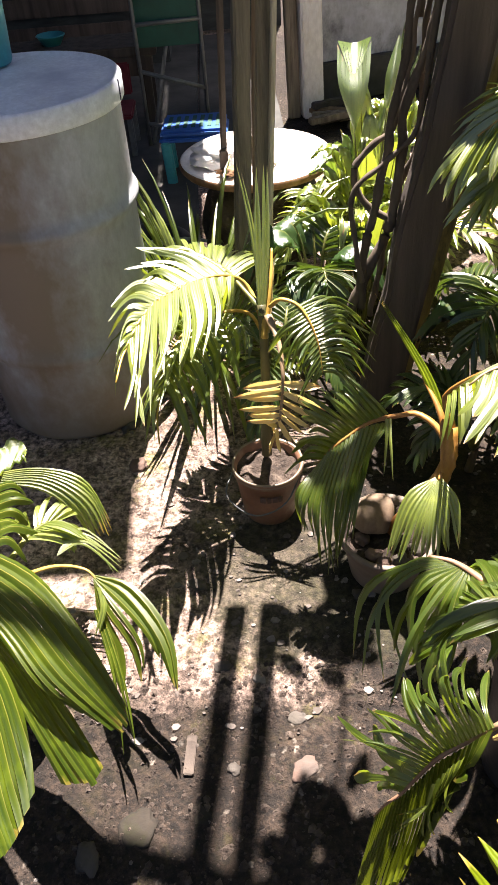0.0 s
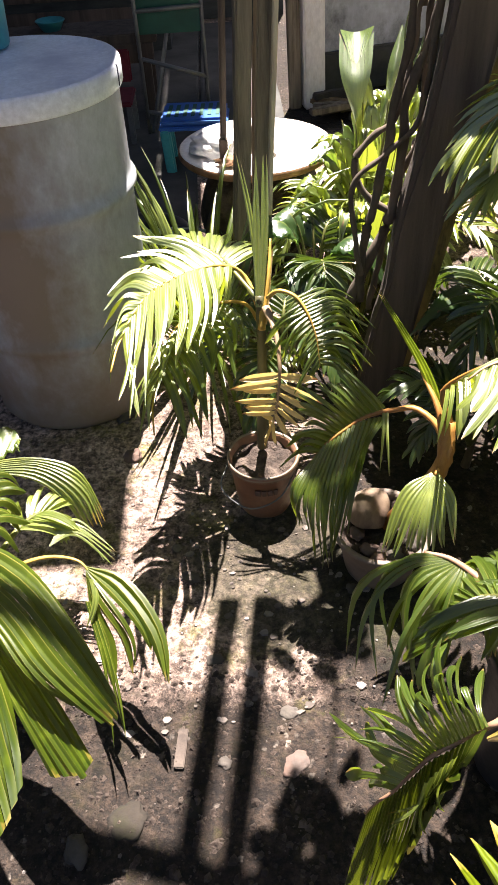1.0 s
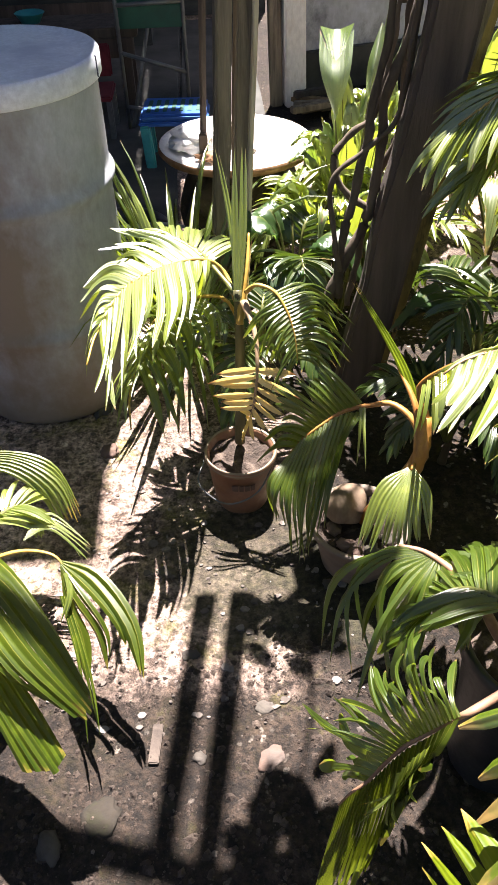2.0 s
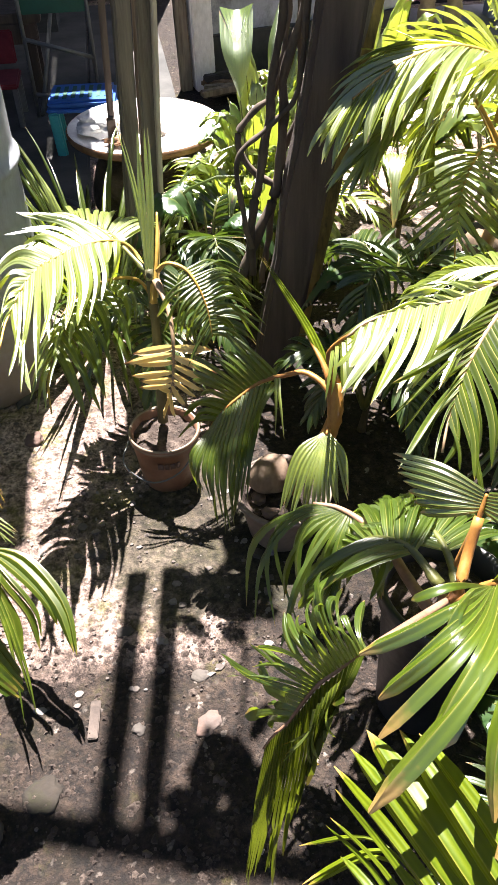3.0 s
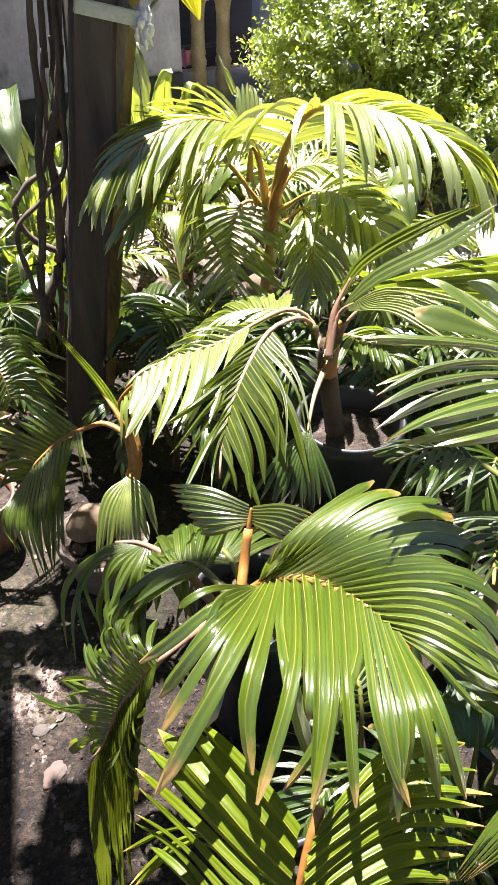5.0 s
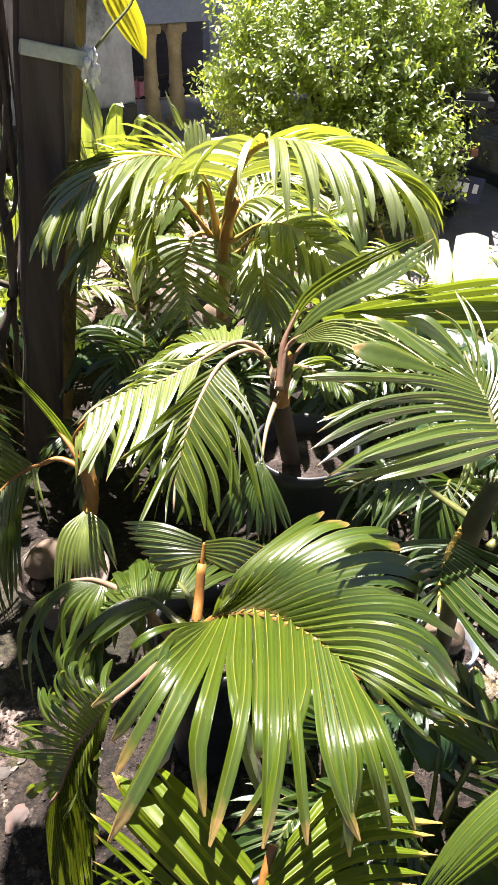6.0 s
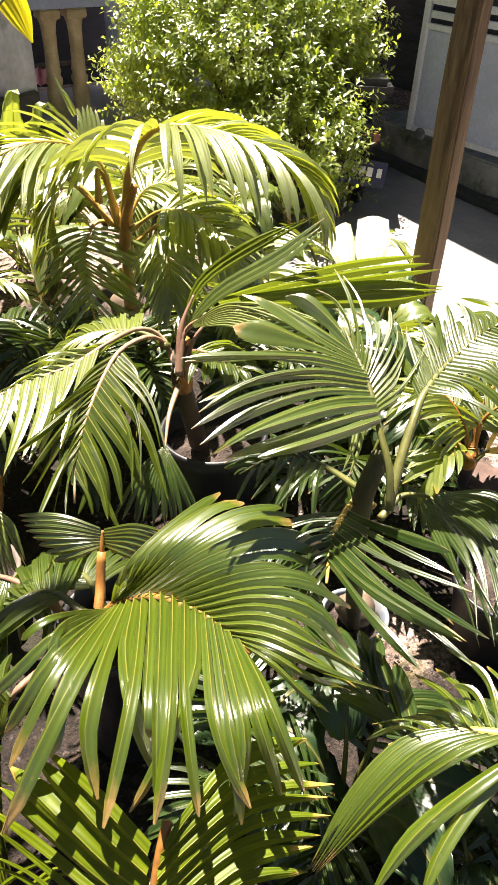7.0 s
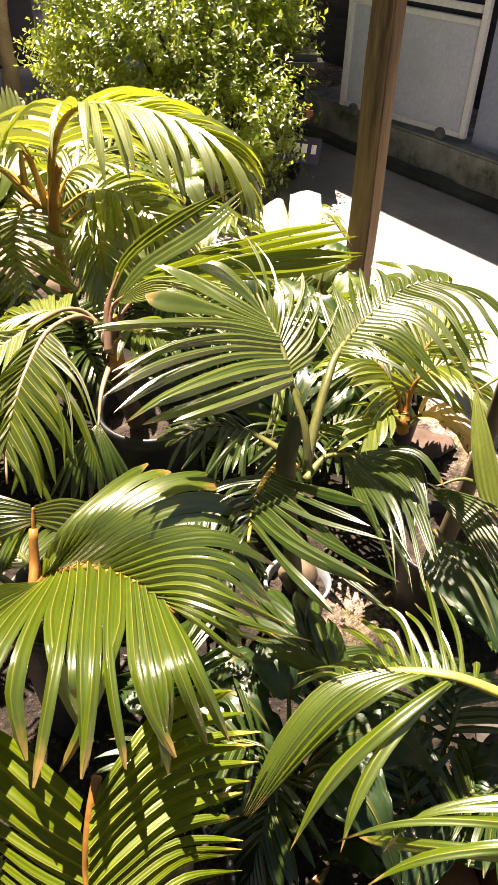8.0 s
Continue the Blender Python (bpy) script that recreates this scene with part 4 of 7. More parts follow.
part("body", box((1.5, 0.4, 1.1), (-1.1, 6.2, 0.55), 0.01), DARK_WALL, cab)
for i in range(5):
    part("slat", box((1.44, 0.02, 0.12), (-1.1, 5.985, 0.25 + 0.18 * i), 0.004), TIMBER_DARK, cab)
stool = thing("stool", "blue plastic step stool with turquoise legs", "stool")
sx, sy, sz = -0.145, 3.84, 0.27
part("seat", box((0.32, 0.26, 0.035), (sx, sy, sz - 0.0175), 0.012, (0, 0, -4)), BLUE, stool)
part("rim", box((0.335, 0.275, 0.02), (sx, sy, sz - 0.045), 0.006, (0, 0, -4)), BLUE, stool)
for i in range(7):
    part("slot", box((0.02, 0.17, 0.004), (sx - 0.12 + 0.04 * i, sy, sz + 0.0005), 0.001, (0, 0, -4)), GREEN_PAINT, stool)
for dx in (-1, 1):
    for dy in (-1, 1):
        part("leg", box((0.05, 0.04, sz - 0.05), (sx + dx * 0.14, sy + dy * 0.11, (sz - 0.05) / 2), 0.008, (-3 * dy, 3 * dx, -4)), TEAL, stool)
rack = thing("metal_rack", "thin metal rack frame with a green panel", "rack")
for a, b in (((-0.42, 4.3, 0), (-0.42, 4.3, 1.3)), ((-0.08, 4.35, 0), (-0.08, 4.35, 1.3)), ((-0.42, 4.9, 0), (-0.42, 4.9, 1.3)), ((-0.42, 4.3, 0.40), (-0.08, 4.35, 0.28)), ((-0.42, 4.3, 0.13), (-0.08, 4.35, 0.05)), ((-0.40, 4.3, 0.02), (-0.22, 4.9, 0.7)), ((-0.42, 4.3, 0.62), (-0.08, 4.35, 0.62))):
    v, f = tube([Vector(a), Vector(a).lerp(Vector(b), 0.5), Vector(b)], lambda s: 0.011, 8)
    mesh_of("tube", v, f, METAL, rack)
part("panel", box((0.33, 0.02, 0.4), (-0.25, 4.36, 0.70), 0.004), GREEN_PAINT, rack, "green panel")
chair = thing("plastic_chair", "small red plastic chair in the dark porch", "chair")
part("seat", box((0.28, 0.28, 0.025), (-0.62, 4.28, 0.22), 0.008), RED_CLOTH, chair)
part("backrest", box((0.26, 0.02, 0.16), (-0.62, 4.42, 0.34), 0.008, (-8, 0, 0)), RED_CLOTH, chair)
for dx in (-1, 1):
    for dy in (-1, 1):
        part("leg", box((0.03, 0.03, 0.21), (-0.62 + dx * 0.12, 4.28 + dy * 0.12, 0.105), 0.006), METAL, chair)
tyre = thing("tyre", "old black tyre lying on the ground behind the drum", "tyre")
for r0, nm in ((0.15, "tread"),):
    pth = [Vector((-0.36 + r0 * math.cos(a), 2.95 + r0 * math.sin(a), 0.05)) for a in np.linspace(0, 2 * math.pi, 33)]
    v, f = tube(pth, lambda s: 0.05, 12, 0.8)
    mesh_of(nm, v, f, POT_BLACK, tyre)
hose = thing("hose", "coil of pale plastic hose on the ground", "hose")
pth = [Vector((-0.27 + (0.11 + 0.004 * i) * math.cos(i * 0.4), 2.70 + (0.09 + 0.003 * i) * math.sin(i * 0.4), 0.11 + 0.006 * math.sin(i))) for i in range(44)]
v, f = tube(pth, lambda s: 0.007, 7)
mesh_of("coil", v, f, STRAP, hose)
rng = random.Random(5)
for i in range(9):
    ob = part("firewood", box((0.22 + 0.1 * rng.random(), 0.05, 0.035), (0.72 + rng.uniform(-0.14, 0.16), 4.42 + rng.uniform(-0.1, 0.16), 0.02 + 0.03 * (i // 3)), 0.006, (0, 0, rng.uniform(-35, 25)), 0.006, 3, i), (TIMBER, STONE, TIMBER_BROWN)[i % 3])
    tagged(ob, "short split plank in a loose heap by the wall", "firewood", "loose planks")

# ---- white round table on a rock ----
tab = thing("round_table", "round white enamel tray used as a table, rusty edge", "table")
TX, TY, TZ = 0.115, 2.85, 0.43
v, f = lathe([(0.001, 0.0), (0.24, 0.002), (0.268, 0.012), (0.286, 0.018), (0.292, 0.014), (0.288, 0.0), (0.26, -0.012), (0.001, -0.018)], (TX, TY, TZ), 56, 0.008)
mesh_of("top", v, f, ENAMEL, tab)
v, f = lathe([(0.289, -0.012), (0.296, -0.004), (0.297, 0.008), (0.291, 0.016)], (TX, TY, TZ), 56, 0.008)
mesh_of("rim", v, f, RUST, tab, "rusty folded rim")
rock = part("rock", lumpy(0.25, (TX + 0.02, TY, 0.2), (1.0, 0.95, 0.86), 0.35, 4, 4, 2.4), ROCK, None, "", True)
tagged(rock, "dark rough rock under the white round table", "rock")
bag = part("plastic_bag", lumpy(0.075, (TX - 0.155, TY - 0.02, TZ + 0.035), (1.3, 1.0, 0.5), 0.5, 8, 4, 2.6), PLASTIC_BAG, None, "", True)
tagged(bag, "crumpled white plastic bag on the round table", "bag")
crumb = part("orange_rag", lumpy(0.03, (TX - 0.10, TY - 0.16, TZ + 0.022), (1.5, 1.0, 0.4), 0.8, 3, 3, 3.0), RUST, None, "", True)
tagged(crumb, "small rust coloured rag on the round table", "rag")

# ---- pots ----
bucket = pot("bucket", "worn red brown paint bucket with faded lettering", (0.045, 1.42, 0), 0.090, 0.072, 0.170, PAIL, 0.004)
v, f = lathe([(0.0890, 0.150), (0.0925, 0.151), (0.0945, 0.158), (0.0945, 0.170), (0.092, 0.174), (0.088, 0.170)], (0.045, 1.42, 0), 40, 0.02, 0.225)
mesh_of("rim", v, f, PAIL_PALE, bucket, "pale scuffed rim")
v, f = tube(smooth_path([(-0.048, 1.415, 0.155), (-0.068, 1.345, 0.130), (0.0, 1.315, 0.080), (0.085, 1.33, 0.105), (0.138, 1.415, 0.155)], 20), lambda s: 0.0022, 6)
mesh_of("handle", v, f, METAL, bucket, "thin wire handle")
for i, (a, w_) in enumerate(((-104, 0.015), (-93, 0.011), (-83, 0.013), (-73, 0.010))):
    p = (0.045 + 0.0868 * math.cos(radians(a)), 1.42 + 0.0868 * math.sin(radians(a)), 0.112)
    part("letter_bar", box((w_, 0.0025, 0.022), p, 0.0008, (8, 0, a + 90)), BRICK, bucket, "faded red lettering as bars")
pot("flower_pot", "round grey cement pot with stones on its soil", (0.315, 1.175, 0), 0.112, 0.085, 0.145, POT_GREY, 0.008)
pot("flower_pot", "black plastic nursery pot with dry soil", (0.925, 1.02, 0), 0.125, 0.10, 0.46, POT_BLACK, 0.008)
pot("flower_pot", "black plastic pot hidden under palm leaves", (0.50, 0.66, 0), 0.11, 0.085, 0.40, POT_BLACK, 0.008)
pot("flower_pot", "black plastic pot of a tall palm", (1.18, 2.06, 0), 0.14, 0.11, 0.26, POT_BLACK, 0.008)
pot("bucket", "blue grey tin pail used as a plant pot", (1.015, 0.535, 0), 0.075, 0.06, 0.21, POT_BLUE, 0.004)
pot("flower_pot", "black plastic pot beside the path", (1.72, 0.92, 0), 0.10, 0.08, 0.20, POT_BLACK, 0.006)
pot("flower_pot", "black plastic pot of a palm at the path edge", (1.36, 0.40, 0), 0.12, 0.09, 0.26, POT_BLACK, 0.006)
pot("flower_pot", "black plastic pot of a palm close by", (1.05, -0.12, 0), 0.12, 0.09, 0.26, POT_BLACK, 0.006)
pot("flower_pot", "black plastic pot of the broad-leaved palm", (-0.575, 0.93, 0), 0.12, 0.09, 0.24, POT_BLACK, 0.006)
pot("flower_pot", "black plastic pot under a low palm", (0.40, 0.14, 0), 0.11, 0.085, 0.30, POT_BLACK, 0.006)

# ---- palms in their pots ----
palm_bucket = palm("coconut seedling in a bucket, one frond dead and yellow")
stem(palm_bucket, [(0.045, 1.450, 0.170), (0.056, 1.493, 0.440), (0.055, 1.508, 0.591)], 0.014, 0.010, STEM_GREEN)
sheet_frond(palm_bucket, [[(-0.014, 1.593, 0.627), (-0.074, 1.645, 0.662), (-0.188, 1.686, 0.688)], [(-0.098, 1.548, 0.644), (-0.166, 1.584, 0.670), (-0.236, 1.559, 0.681)], [(-0.195, 1.447, 0.646), (-0.239, 1.439, 0.659), (-0.281, 1.346, 0.636)], [(-0.247, 1.321, 0.620), (-0.266, 1.274, 0.611), (-0.274, 1.195, 0.584)]], 14, leaf=LEAF_LIME, stalk=PETIOLE_GOLD, split=0.12, narrow=0.95, blunt=0.1, fold=0.17, seed=1, rachis=[(0.052, 1.528, 0.548), (0.029, 1.589, 0.592), (-0.014, 1.593, 0.627), (-0.098, 1.548, 0.644), (-0.195, 1.447, 0.646), (-0.247, 1.321, 0.620), (-0.264, 1.239, 0.596)])
sheet_frond(palm_bucket, [[(-0.003, 1.589, 0.625), (-0.005, 1.516, 0.622), (-0.013, 1.443, 0.607)], [(-0.076, 1.554, 0.644), (-0.065, 1.410, 0.631), (-0.092, 1.302, 0.604)], [(-0.141, 1.513, 0.647), (-0.137, 1.357, 0.636), (-0.169, 1.239, 0.606)], [(-0.195, 1.447, 0.646), (-0.195, 1.266, 0.625), (-0.194, 1.155, 0.593)], [(-0.244, 1.340, 0.622), (-0.232, 1.206, 0.600), (-0.240, 1.135, 0.578)]], 15, leaf=LEAF_LIME, split=0.12, narrow=0.95, blunt=0.1, fold=0.17, seed=2)
sheet_frond(palm_bucket, [[(-0.031, 1.662, 0.487), (0.011, 1.607, 0.470), (-0.007, 1.519, 0.413)], [(-0.107, 1.632, 0.478), (-0.059, 1.531, 0.442), (-0.054, 1.434, 0.367)], [(-0.168, 1.573, 0.450), (-0.112, 1.480, 0.397), (-0.085, 1.389, 0.320)], [(-0.202, 1.504, 0.389), (-0.164, 1.424, 0.339), (-0.126, 1.380, 0.270)]], 15, leaf=LEAF, stalk=PETIOLE_GOLD, split=0.12, narrow=0.95, blunt=0.1, fold=0.17, seed=3, rachis=[(0.060, 1.683, 0.398), (0.029, 1.683, 0.461), (-0.031, 1.662, 0.487), (-0.118, 1.627, 0.477), (-0.178, 1.564, 0.438), (-0.220, 1.451, 0.354), (-0.221, 1.377, 0.299)])
sheet_frond(palm_bucket, [[(-0.077, 1.650, 0.485), (-0.121, 1.560, 0.479), (-0.167, 1.500, 0.440)], [(-0.168, 1.573, 0.450), (-0.211, 1.500, 0.427), (-0.242, 1.430, 0.370)], [(-0.211, 1.480, 0.372), (-0.233, 1.422, 0.348), (-0.241, 1.362, 0.299)]], 13, leaf=LEAF_LIME, split=0.12, narrow=0.95, blunt=0.1, fold=0.17, seed=4)
sheet_frond(palm_bucket, [[(0.046, 1.495, 0.569), (0.049, 1.585, 0.710), (0.067, 1.683, 0.862)], [(0.062, 1.494, 0.568), (0.086, 1.588, 0.720), (0.095, 1.687, 0.875)]], 4, leaf=LEAF_LIME, stalk=PETIOLE_GOLD, thick=0.008, split=0.8, narrow=0.9, fold=0.32, seed=5, rachis=[(0.059, 1.483, 0.513), (0.059, 1.516, 0.586), (0.066, 1.587, 0.694)])
sheet_frond(palm_bucket, [[(0.054, 1.517, 0.586), (0.039, 1.611, 0.741), (0.022, 1.685, 0.864)], [(0.060, 1.516, 0.585), (0.052, 1.610, 0.740), (0.029, 1.683, 0.859)]], 2, leaf=LEAF_LIME, split=0.6, narrow=0.9, blunt=0.1, fold=0.32, seed=6)
sheet_frond(palm_bucket, [[(0.060, 1.481, 0.530), (0.076, 1.537, 0.602), (0.087, 1.604, 0.684)], [(0.070, 1.481, 0.529), (0.084, 1.537, 0.602), (0.094, 1.603, 0.683)]], 2, leaf=LEAF_YELLOW, stalk=PETIOLE_GOLD, thick=0.008, split=0.8, narrow=0.9, fold=0.32, seed=7, rachis=[(0.056, 1.474, 0.519), (0.069, 1.512, 0.579), (0.083, 1.556, 0.636), (0.090, 1.603, 0.684)])
sheet_frond(palm_bucket, [[(0.135, 1.460, 0.609), (0.108, 1.440, 0.595), (0.093, 1.430, 0.549)], [(0.159, 1.430, 0.582), (0.114, 1.400, 0.564), (0.087, 1.390, 0.491)], [(0.174, 1.400, 0.539), (0.139, 1.370, 0.507), (0.132, 1.360, 0.457)], [(0.181, 1.370, 0.480), (0.170, 1.360, 0.463), (0.160, 1.350, 0.447)]], 17, leaf=LEAF, stalk=PETIOLE_GOLD, split=0.08, narrow=0.82, blunt=0.1, fold=0.24, seed=8, rachis=[(0.074, 1.490, 0.595), (0.098, 1.480, 0.618), (0.136, 1.460, 0.611), (0.160, 1.430, 0.582), (0.176, 1.400, 0.538), (0.182, 1.370, 0.480)])
sheet_frond(palm_bucket, [[(0.139, 1.460, 0.612), (0.199, 1.500, 0.612), (0.262, 1.520, 0.571)], [(0.162, 1.430, 0.582), (0.239, 1.460, 0.584), (0.307, 1.480, 0.485)], [(0.177, 1.400, 0.538), (0.242, 1.420, 0.532), (0.311, 1.440, 0.432)], [(0.183, 1.370, 0.482), (0.223, 1.380, 0.466), (0.264, 1.390, 0.413)]], 19, leaf=LEAF, split=0.08, narrow=0.8, blunt=0.1, fold=0.24, seed=12)
frond(palm_bucket, [(0.069, 1.494, 0.568), (0.088, 1.425, 0.530), (0.090, 1.372, 0.470), (0.080, 1.360, 0.380), (0.066, 1.365, 0.300)], n=9, length=0.105, width=0.019, sweep=(85, 62), droop=0.05, leaf=LEAF_YELLOW, stalk=PETIOLE_PALE, start=0.52, seed=9, ragged=0.2)
frond(palm_bucket, [(0.051, 1.514, 0.580), (0.003, 1.589, 0.610), (-0.036, 1.680, 0.610), (-0.122, 1.788, 0.609)], n=18, length=0.15, width=0.0127, droop=0.6, leaf=LEAF_LIME, start=0.4, seed=10)

palm_pot = palm("orange-stalked coconut seedling sprouting from a husk in a grey pot")
stem(palm_pot, [(0.330, 1.170, 0.150), (0.396, 1.084, 0.408), (0.410, 1.115, 0.511)], 0.022, 0.014, PETIOLE)
coconut(palm_pot, (0.285, 1.200, 0.178), 0.058, 60, HUSK)
sheet_frond(palm_pot, [[(0.311, 1.217, 0.448), (0.251, 1.140, 0.407), (0.213, 1.051, 0.258)], [(0.262, 1.219, 0.439), (0.203, 1.089, 0.360), (0.173, 1.027, 0.219)], [(0.217, 1.217, 0.411), (0.157, 1.086, 0.337), (0.158, 1.010, 0.191)], [(0.179, 1.205, 0.391), (0.119, 1.104, 0.336), (0.125, 1.076, 0.243)], [(0.149, 1.191, 0.357), (0.092, 1.136, 0.338), (0.093, 1.114, 0.261)]], 17, leaf=LEAF, stalk=PETIOLE, thick=0.008, split=0.65, narrow=0.95, blunt=0.3, fold=0.34, seed=11, rachis=[(0.418, 1.143, 0.431), (0.400, 1.175, 0.460), (0.366, 1.209, 0.472), (0.333, 1.222, 0.461), (0.271, 1.232, 0.441), (0.220, 1.221, 0.416), (0.187, 1.209, 0.397), (0.155, 1.198, 0.365), (0.105, 1.163, 0.295)])
sheet_frond(palm_pot, [[(0.307, 1.230, 0.463), (0.268, 1.258, 0.505), (0.226, 1.304, 0.539)], [(0.268, 1.233, 0.440), (0.214, 1.260, 0.495), (0.178, 1.289, 0.510)], [(0.230, 1.226, 0.423), (0.180, 1.242, 0.466), (0.140, 1.276, 0.487)], [(0.198, 1.216, 0.406), (0.147, 1.220, 0.435), (0.109, 1.231, 0.413)], [(0.159, 1.201, 0.368), (0.120, 1.189, 0.382), (0.088, 1.181, 0.341)]], 16, leaf=LEAF, split=0.25, narrow=0.85, blunt=0.15, fold=0.34, seed=12)
sheet_frond(palm_pot, [[(0.299, 1.223, 0.452), (0.290, 1.173, 0.423), (0.281, 1.128, 0.358)], [(0.314, 1.223, 0.456), (0.304, 1.170, 0.424), (0.286, 1.124, 0.355)]], 2, leaf=LEAF_LIME, split=0.3, fold=0.34, seed=13)
sheet_frond(palm_pot, [[(0.376, 1.073, 0.414), (0.307, 1.044, 0.393), (0.251, 0.978, 0.282)], [(0.378, 1.061, 0.417), (0.333, 0.998, 0.372), (0.308, 0.955, 0.289)], [(0.381, 1.060, 0.417), (0.373, 0.989, 0.377), (0.375, 0.948, 0.303)], [(0.386, 1.063, 0.422), (0.414, 1.012, 0.398), (0.426, 0.965, 0.320)]], 17, leaf=LEAF_LIME, stalk=PETIOLE, thick=0.01, split=0.8, narrow=0.9, fold=0.3, seed=14, rachis=[(0.422, 1.129, 0.444), (0.403, 1.099, 0.435), (0.381, 1.060, 0.417)])
sheet_frond(palm_pot, [[(0.396, 1.127, 0.505), (0.360, 1.229, 0.581), (0.288, 1.386, 0.682)], [(0.409, 1.124, 0.505), (0.384, 1.220, 0.575), (0.296, 1.385, 0.681)]], 3, leaf=LEAF_OLIVE, stalk=PETIOLE, thick=0.011, split=0.9, narrow=0.9, fold=0.32, seed=15, rachis=[(0.398, 1.077, 0.430), (0.395, 1.135, 0.515), (0.370, 1.216, 0.565)])
frond(palm_pot, [(0.410, 1.115, 0.511), (0.398, 1.140, 0.573), (0.461, 1.105, 0.656), (0.542, 1.093, 0.697)], n=12, length=0.13, width=0.018, sweep=(75, 50), droop=1.9, leaf=LEAF_LIME, stalk=PETIOLE, start=0.35, seed=16)

palm_black_pot = palm("coconut seedling with brown arching stalks in a black pot")
stem(palm_black_pot, [(0.890, 1.030, 0.420), (0.808, 0.959, 0.674), (0.811, 0.967, 0.733)], 0.024, 0.017, STEM_DARK)
stem(palm_black_pot, [(0.812, 0.962, 0.655), (0.806, 0.945, 0.720), (0.796, 0.918, 0.800)], 0.023, 0.013, PETIOLE, "orange brown leaf sheath")
sheet_frond(palm_black_pot, [[(0.682, 0.984, 0.773), (0.602, 0.955, 0.776), (0.516, 0.916, 0.770)], [(0.611, 0.924, 0.755), (0.534, 0.877, 0.756), (0.446, 0.825, 0.750)], [(0.554, 0.861, 0.734), (0.485, 0.814, 0.731), (0.394, 0.736, 0.709)], [(0.497, 0.781, 0.705), (0.453, 0.741, 0.693), (0.406, 0.704, 0.671)]], 13, leaf=LEAF_PLEAT, stalk=PETIOLE_PALE, thick=0.0065, split=0.1, narrow=0.9, blunt=0.1, fold=0.2, seed=17, rachis=[(0.827, 0.992, 0.645), (0.817, 1.027, 0.712), (0.774, 1.024, 0.761), (0.690, 0.987, 0.776), (0.622, 0.932, 0.760), (0.554, 0.861, 0.734), (0.502, 0.792, 0.708), (0.468, 0.725, 0.667)])
sheet_frond(palm_black_pot, [[(0.690, 0.980, 0.773), (0.699, 0.906, 0.753), (0.662, 0.798, 0.692)], [(0.637, 0.939, 0.765), (0.650, 0.833, 0.727), (0.613, 0.721, 0.658)], [(0.583, 0.887, 0.747), (0.594, 0.779, 0.703), (0.577, 0.698, 0.643)], [(0.525, 0.821, 0.718), (0.527, 0.738, 0.679), (0.523, 0.683, 0.637)], [(0.485, 0.760, 0.699), (0.485, 0.717, 0.673), (0.472, 0.679, 0.643)]], 14, leaf=LEAF_PLEAT, split=0.1, narrow=0.88, blunt=0.1, fold=0.2, seed=18)
sheet_frond(palm_black_pot, [[(0.651, 1.011, 0.773), (0.575, 0.906, 0.757), (0.510, 0.820, 0.717)], [(0.559, 0.997, 0.760), (0.495, 0.888, 0.748), (0.419, 0.816, 0.711)], [(0.469, 0.994, 0.755), (0.425, 0.916, 0.741), (0.374, 0.852, 0.713)], [(0.394, 0.978, 0.736), (0.373, 0.950, 0.721), (0.343, 0.946, 0.708)]], 13, leaf=LEAF_LIME, stalk=PETIOLE_PALE, thick=0.0065, split=0.12, narrow=0.92, blunt=0.15, fold=0.2, seed=19, rachis=[(0.808, 0.960, 0.673), (0.812, 1.046, 0.732), (0.765, 1.061, 0.764), (0.684, 1.028, 0.775), (0.583, 0.998, 0.762), (0.500, 0.998, 0.757), (0.414, 0.985, 0.745), (0.375, 0.971, 0.727)])
sheet_frond(palm_black_pot, [[(0.684, 1.028, 0.775), (0.621, 1.028, 0.785), (0.538, 1.020, 0.766)], [(0.559, 0.997, 0.760), (0.517, 1.011, 0.771), (0.436, 1.013, 0.754)], [(0.469, 0.994, 0.755), (0.429, 0.994, 0.748), (0.351, 0.972, 0.714)]], 10, leaf=LEAF_LIME, split=0.12, narrow=0.9, blunt=0.1, fold=0.2, seed=20)
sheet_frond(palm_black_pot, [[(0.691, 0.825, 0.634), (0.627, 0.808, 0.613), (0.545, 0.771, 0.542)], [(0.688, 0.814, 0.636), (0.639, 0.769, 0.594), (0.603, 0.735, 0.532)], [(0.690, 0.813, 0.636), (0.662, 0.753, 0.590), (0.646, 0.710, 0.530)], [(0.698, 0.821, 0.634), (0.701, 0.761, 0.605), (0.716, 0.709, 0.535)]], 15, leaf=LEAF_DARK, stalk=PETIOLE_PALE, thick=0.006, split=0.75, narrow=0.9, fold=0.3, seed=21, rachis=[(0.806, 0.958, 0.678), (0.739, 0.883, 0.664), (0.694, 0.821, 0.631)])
sheet_frond(palm_black_pot, [[(0.796, 0.929, 0.832), (0.850, 0.957, 0.906), (0.946, 0.928, 0.976), (1.054, 0.866, 1.026)], [(0.799, 0.927, 0.832), (0.864, 0.938, 0.902), (0.978, 0.897, 0.974), (1.081, 0.841, 1.049)]], 3, leaf=LEAF_OLIVE, stalk=PETIOLE_BROWN, thick=0.008, split=0.97, narrow=0.97, fold=0.14, seed=22, rachis=[(0.760, 0.876, 0.752), (0.789, 0.919, 0.826), (0.830, 0.939, 0.882)])
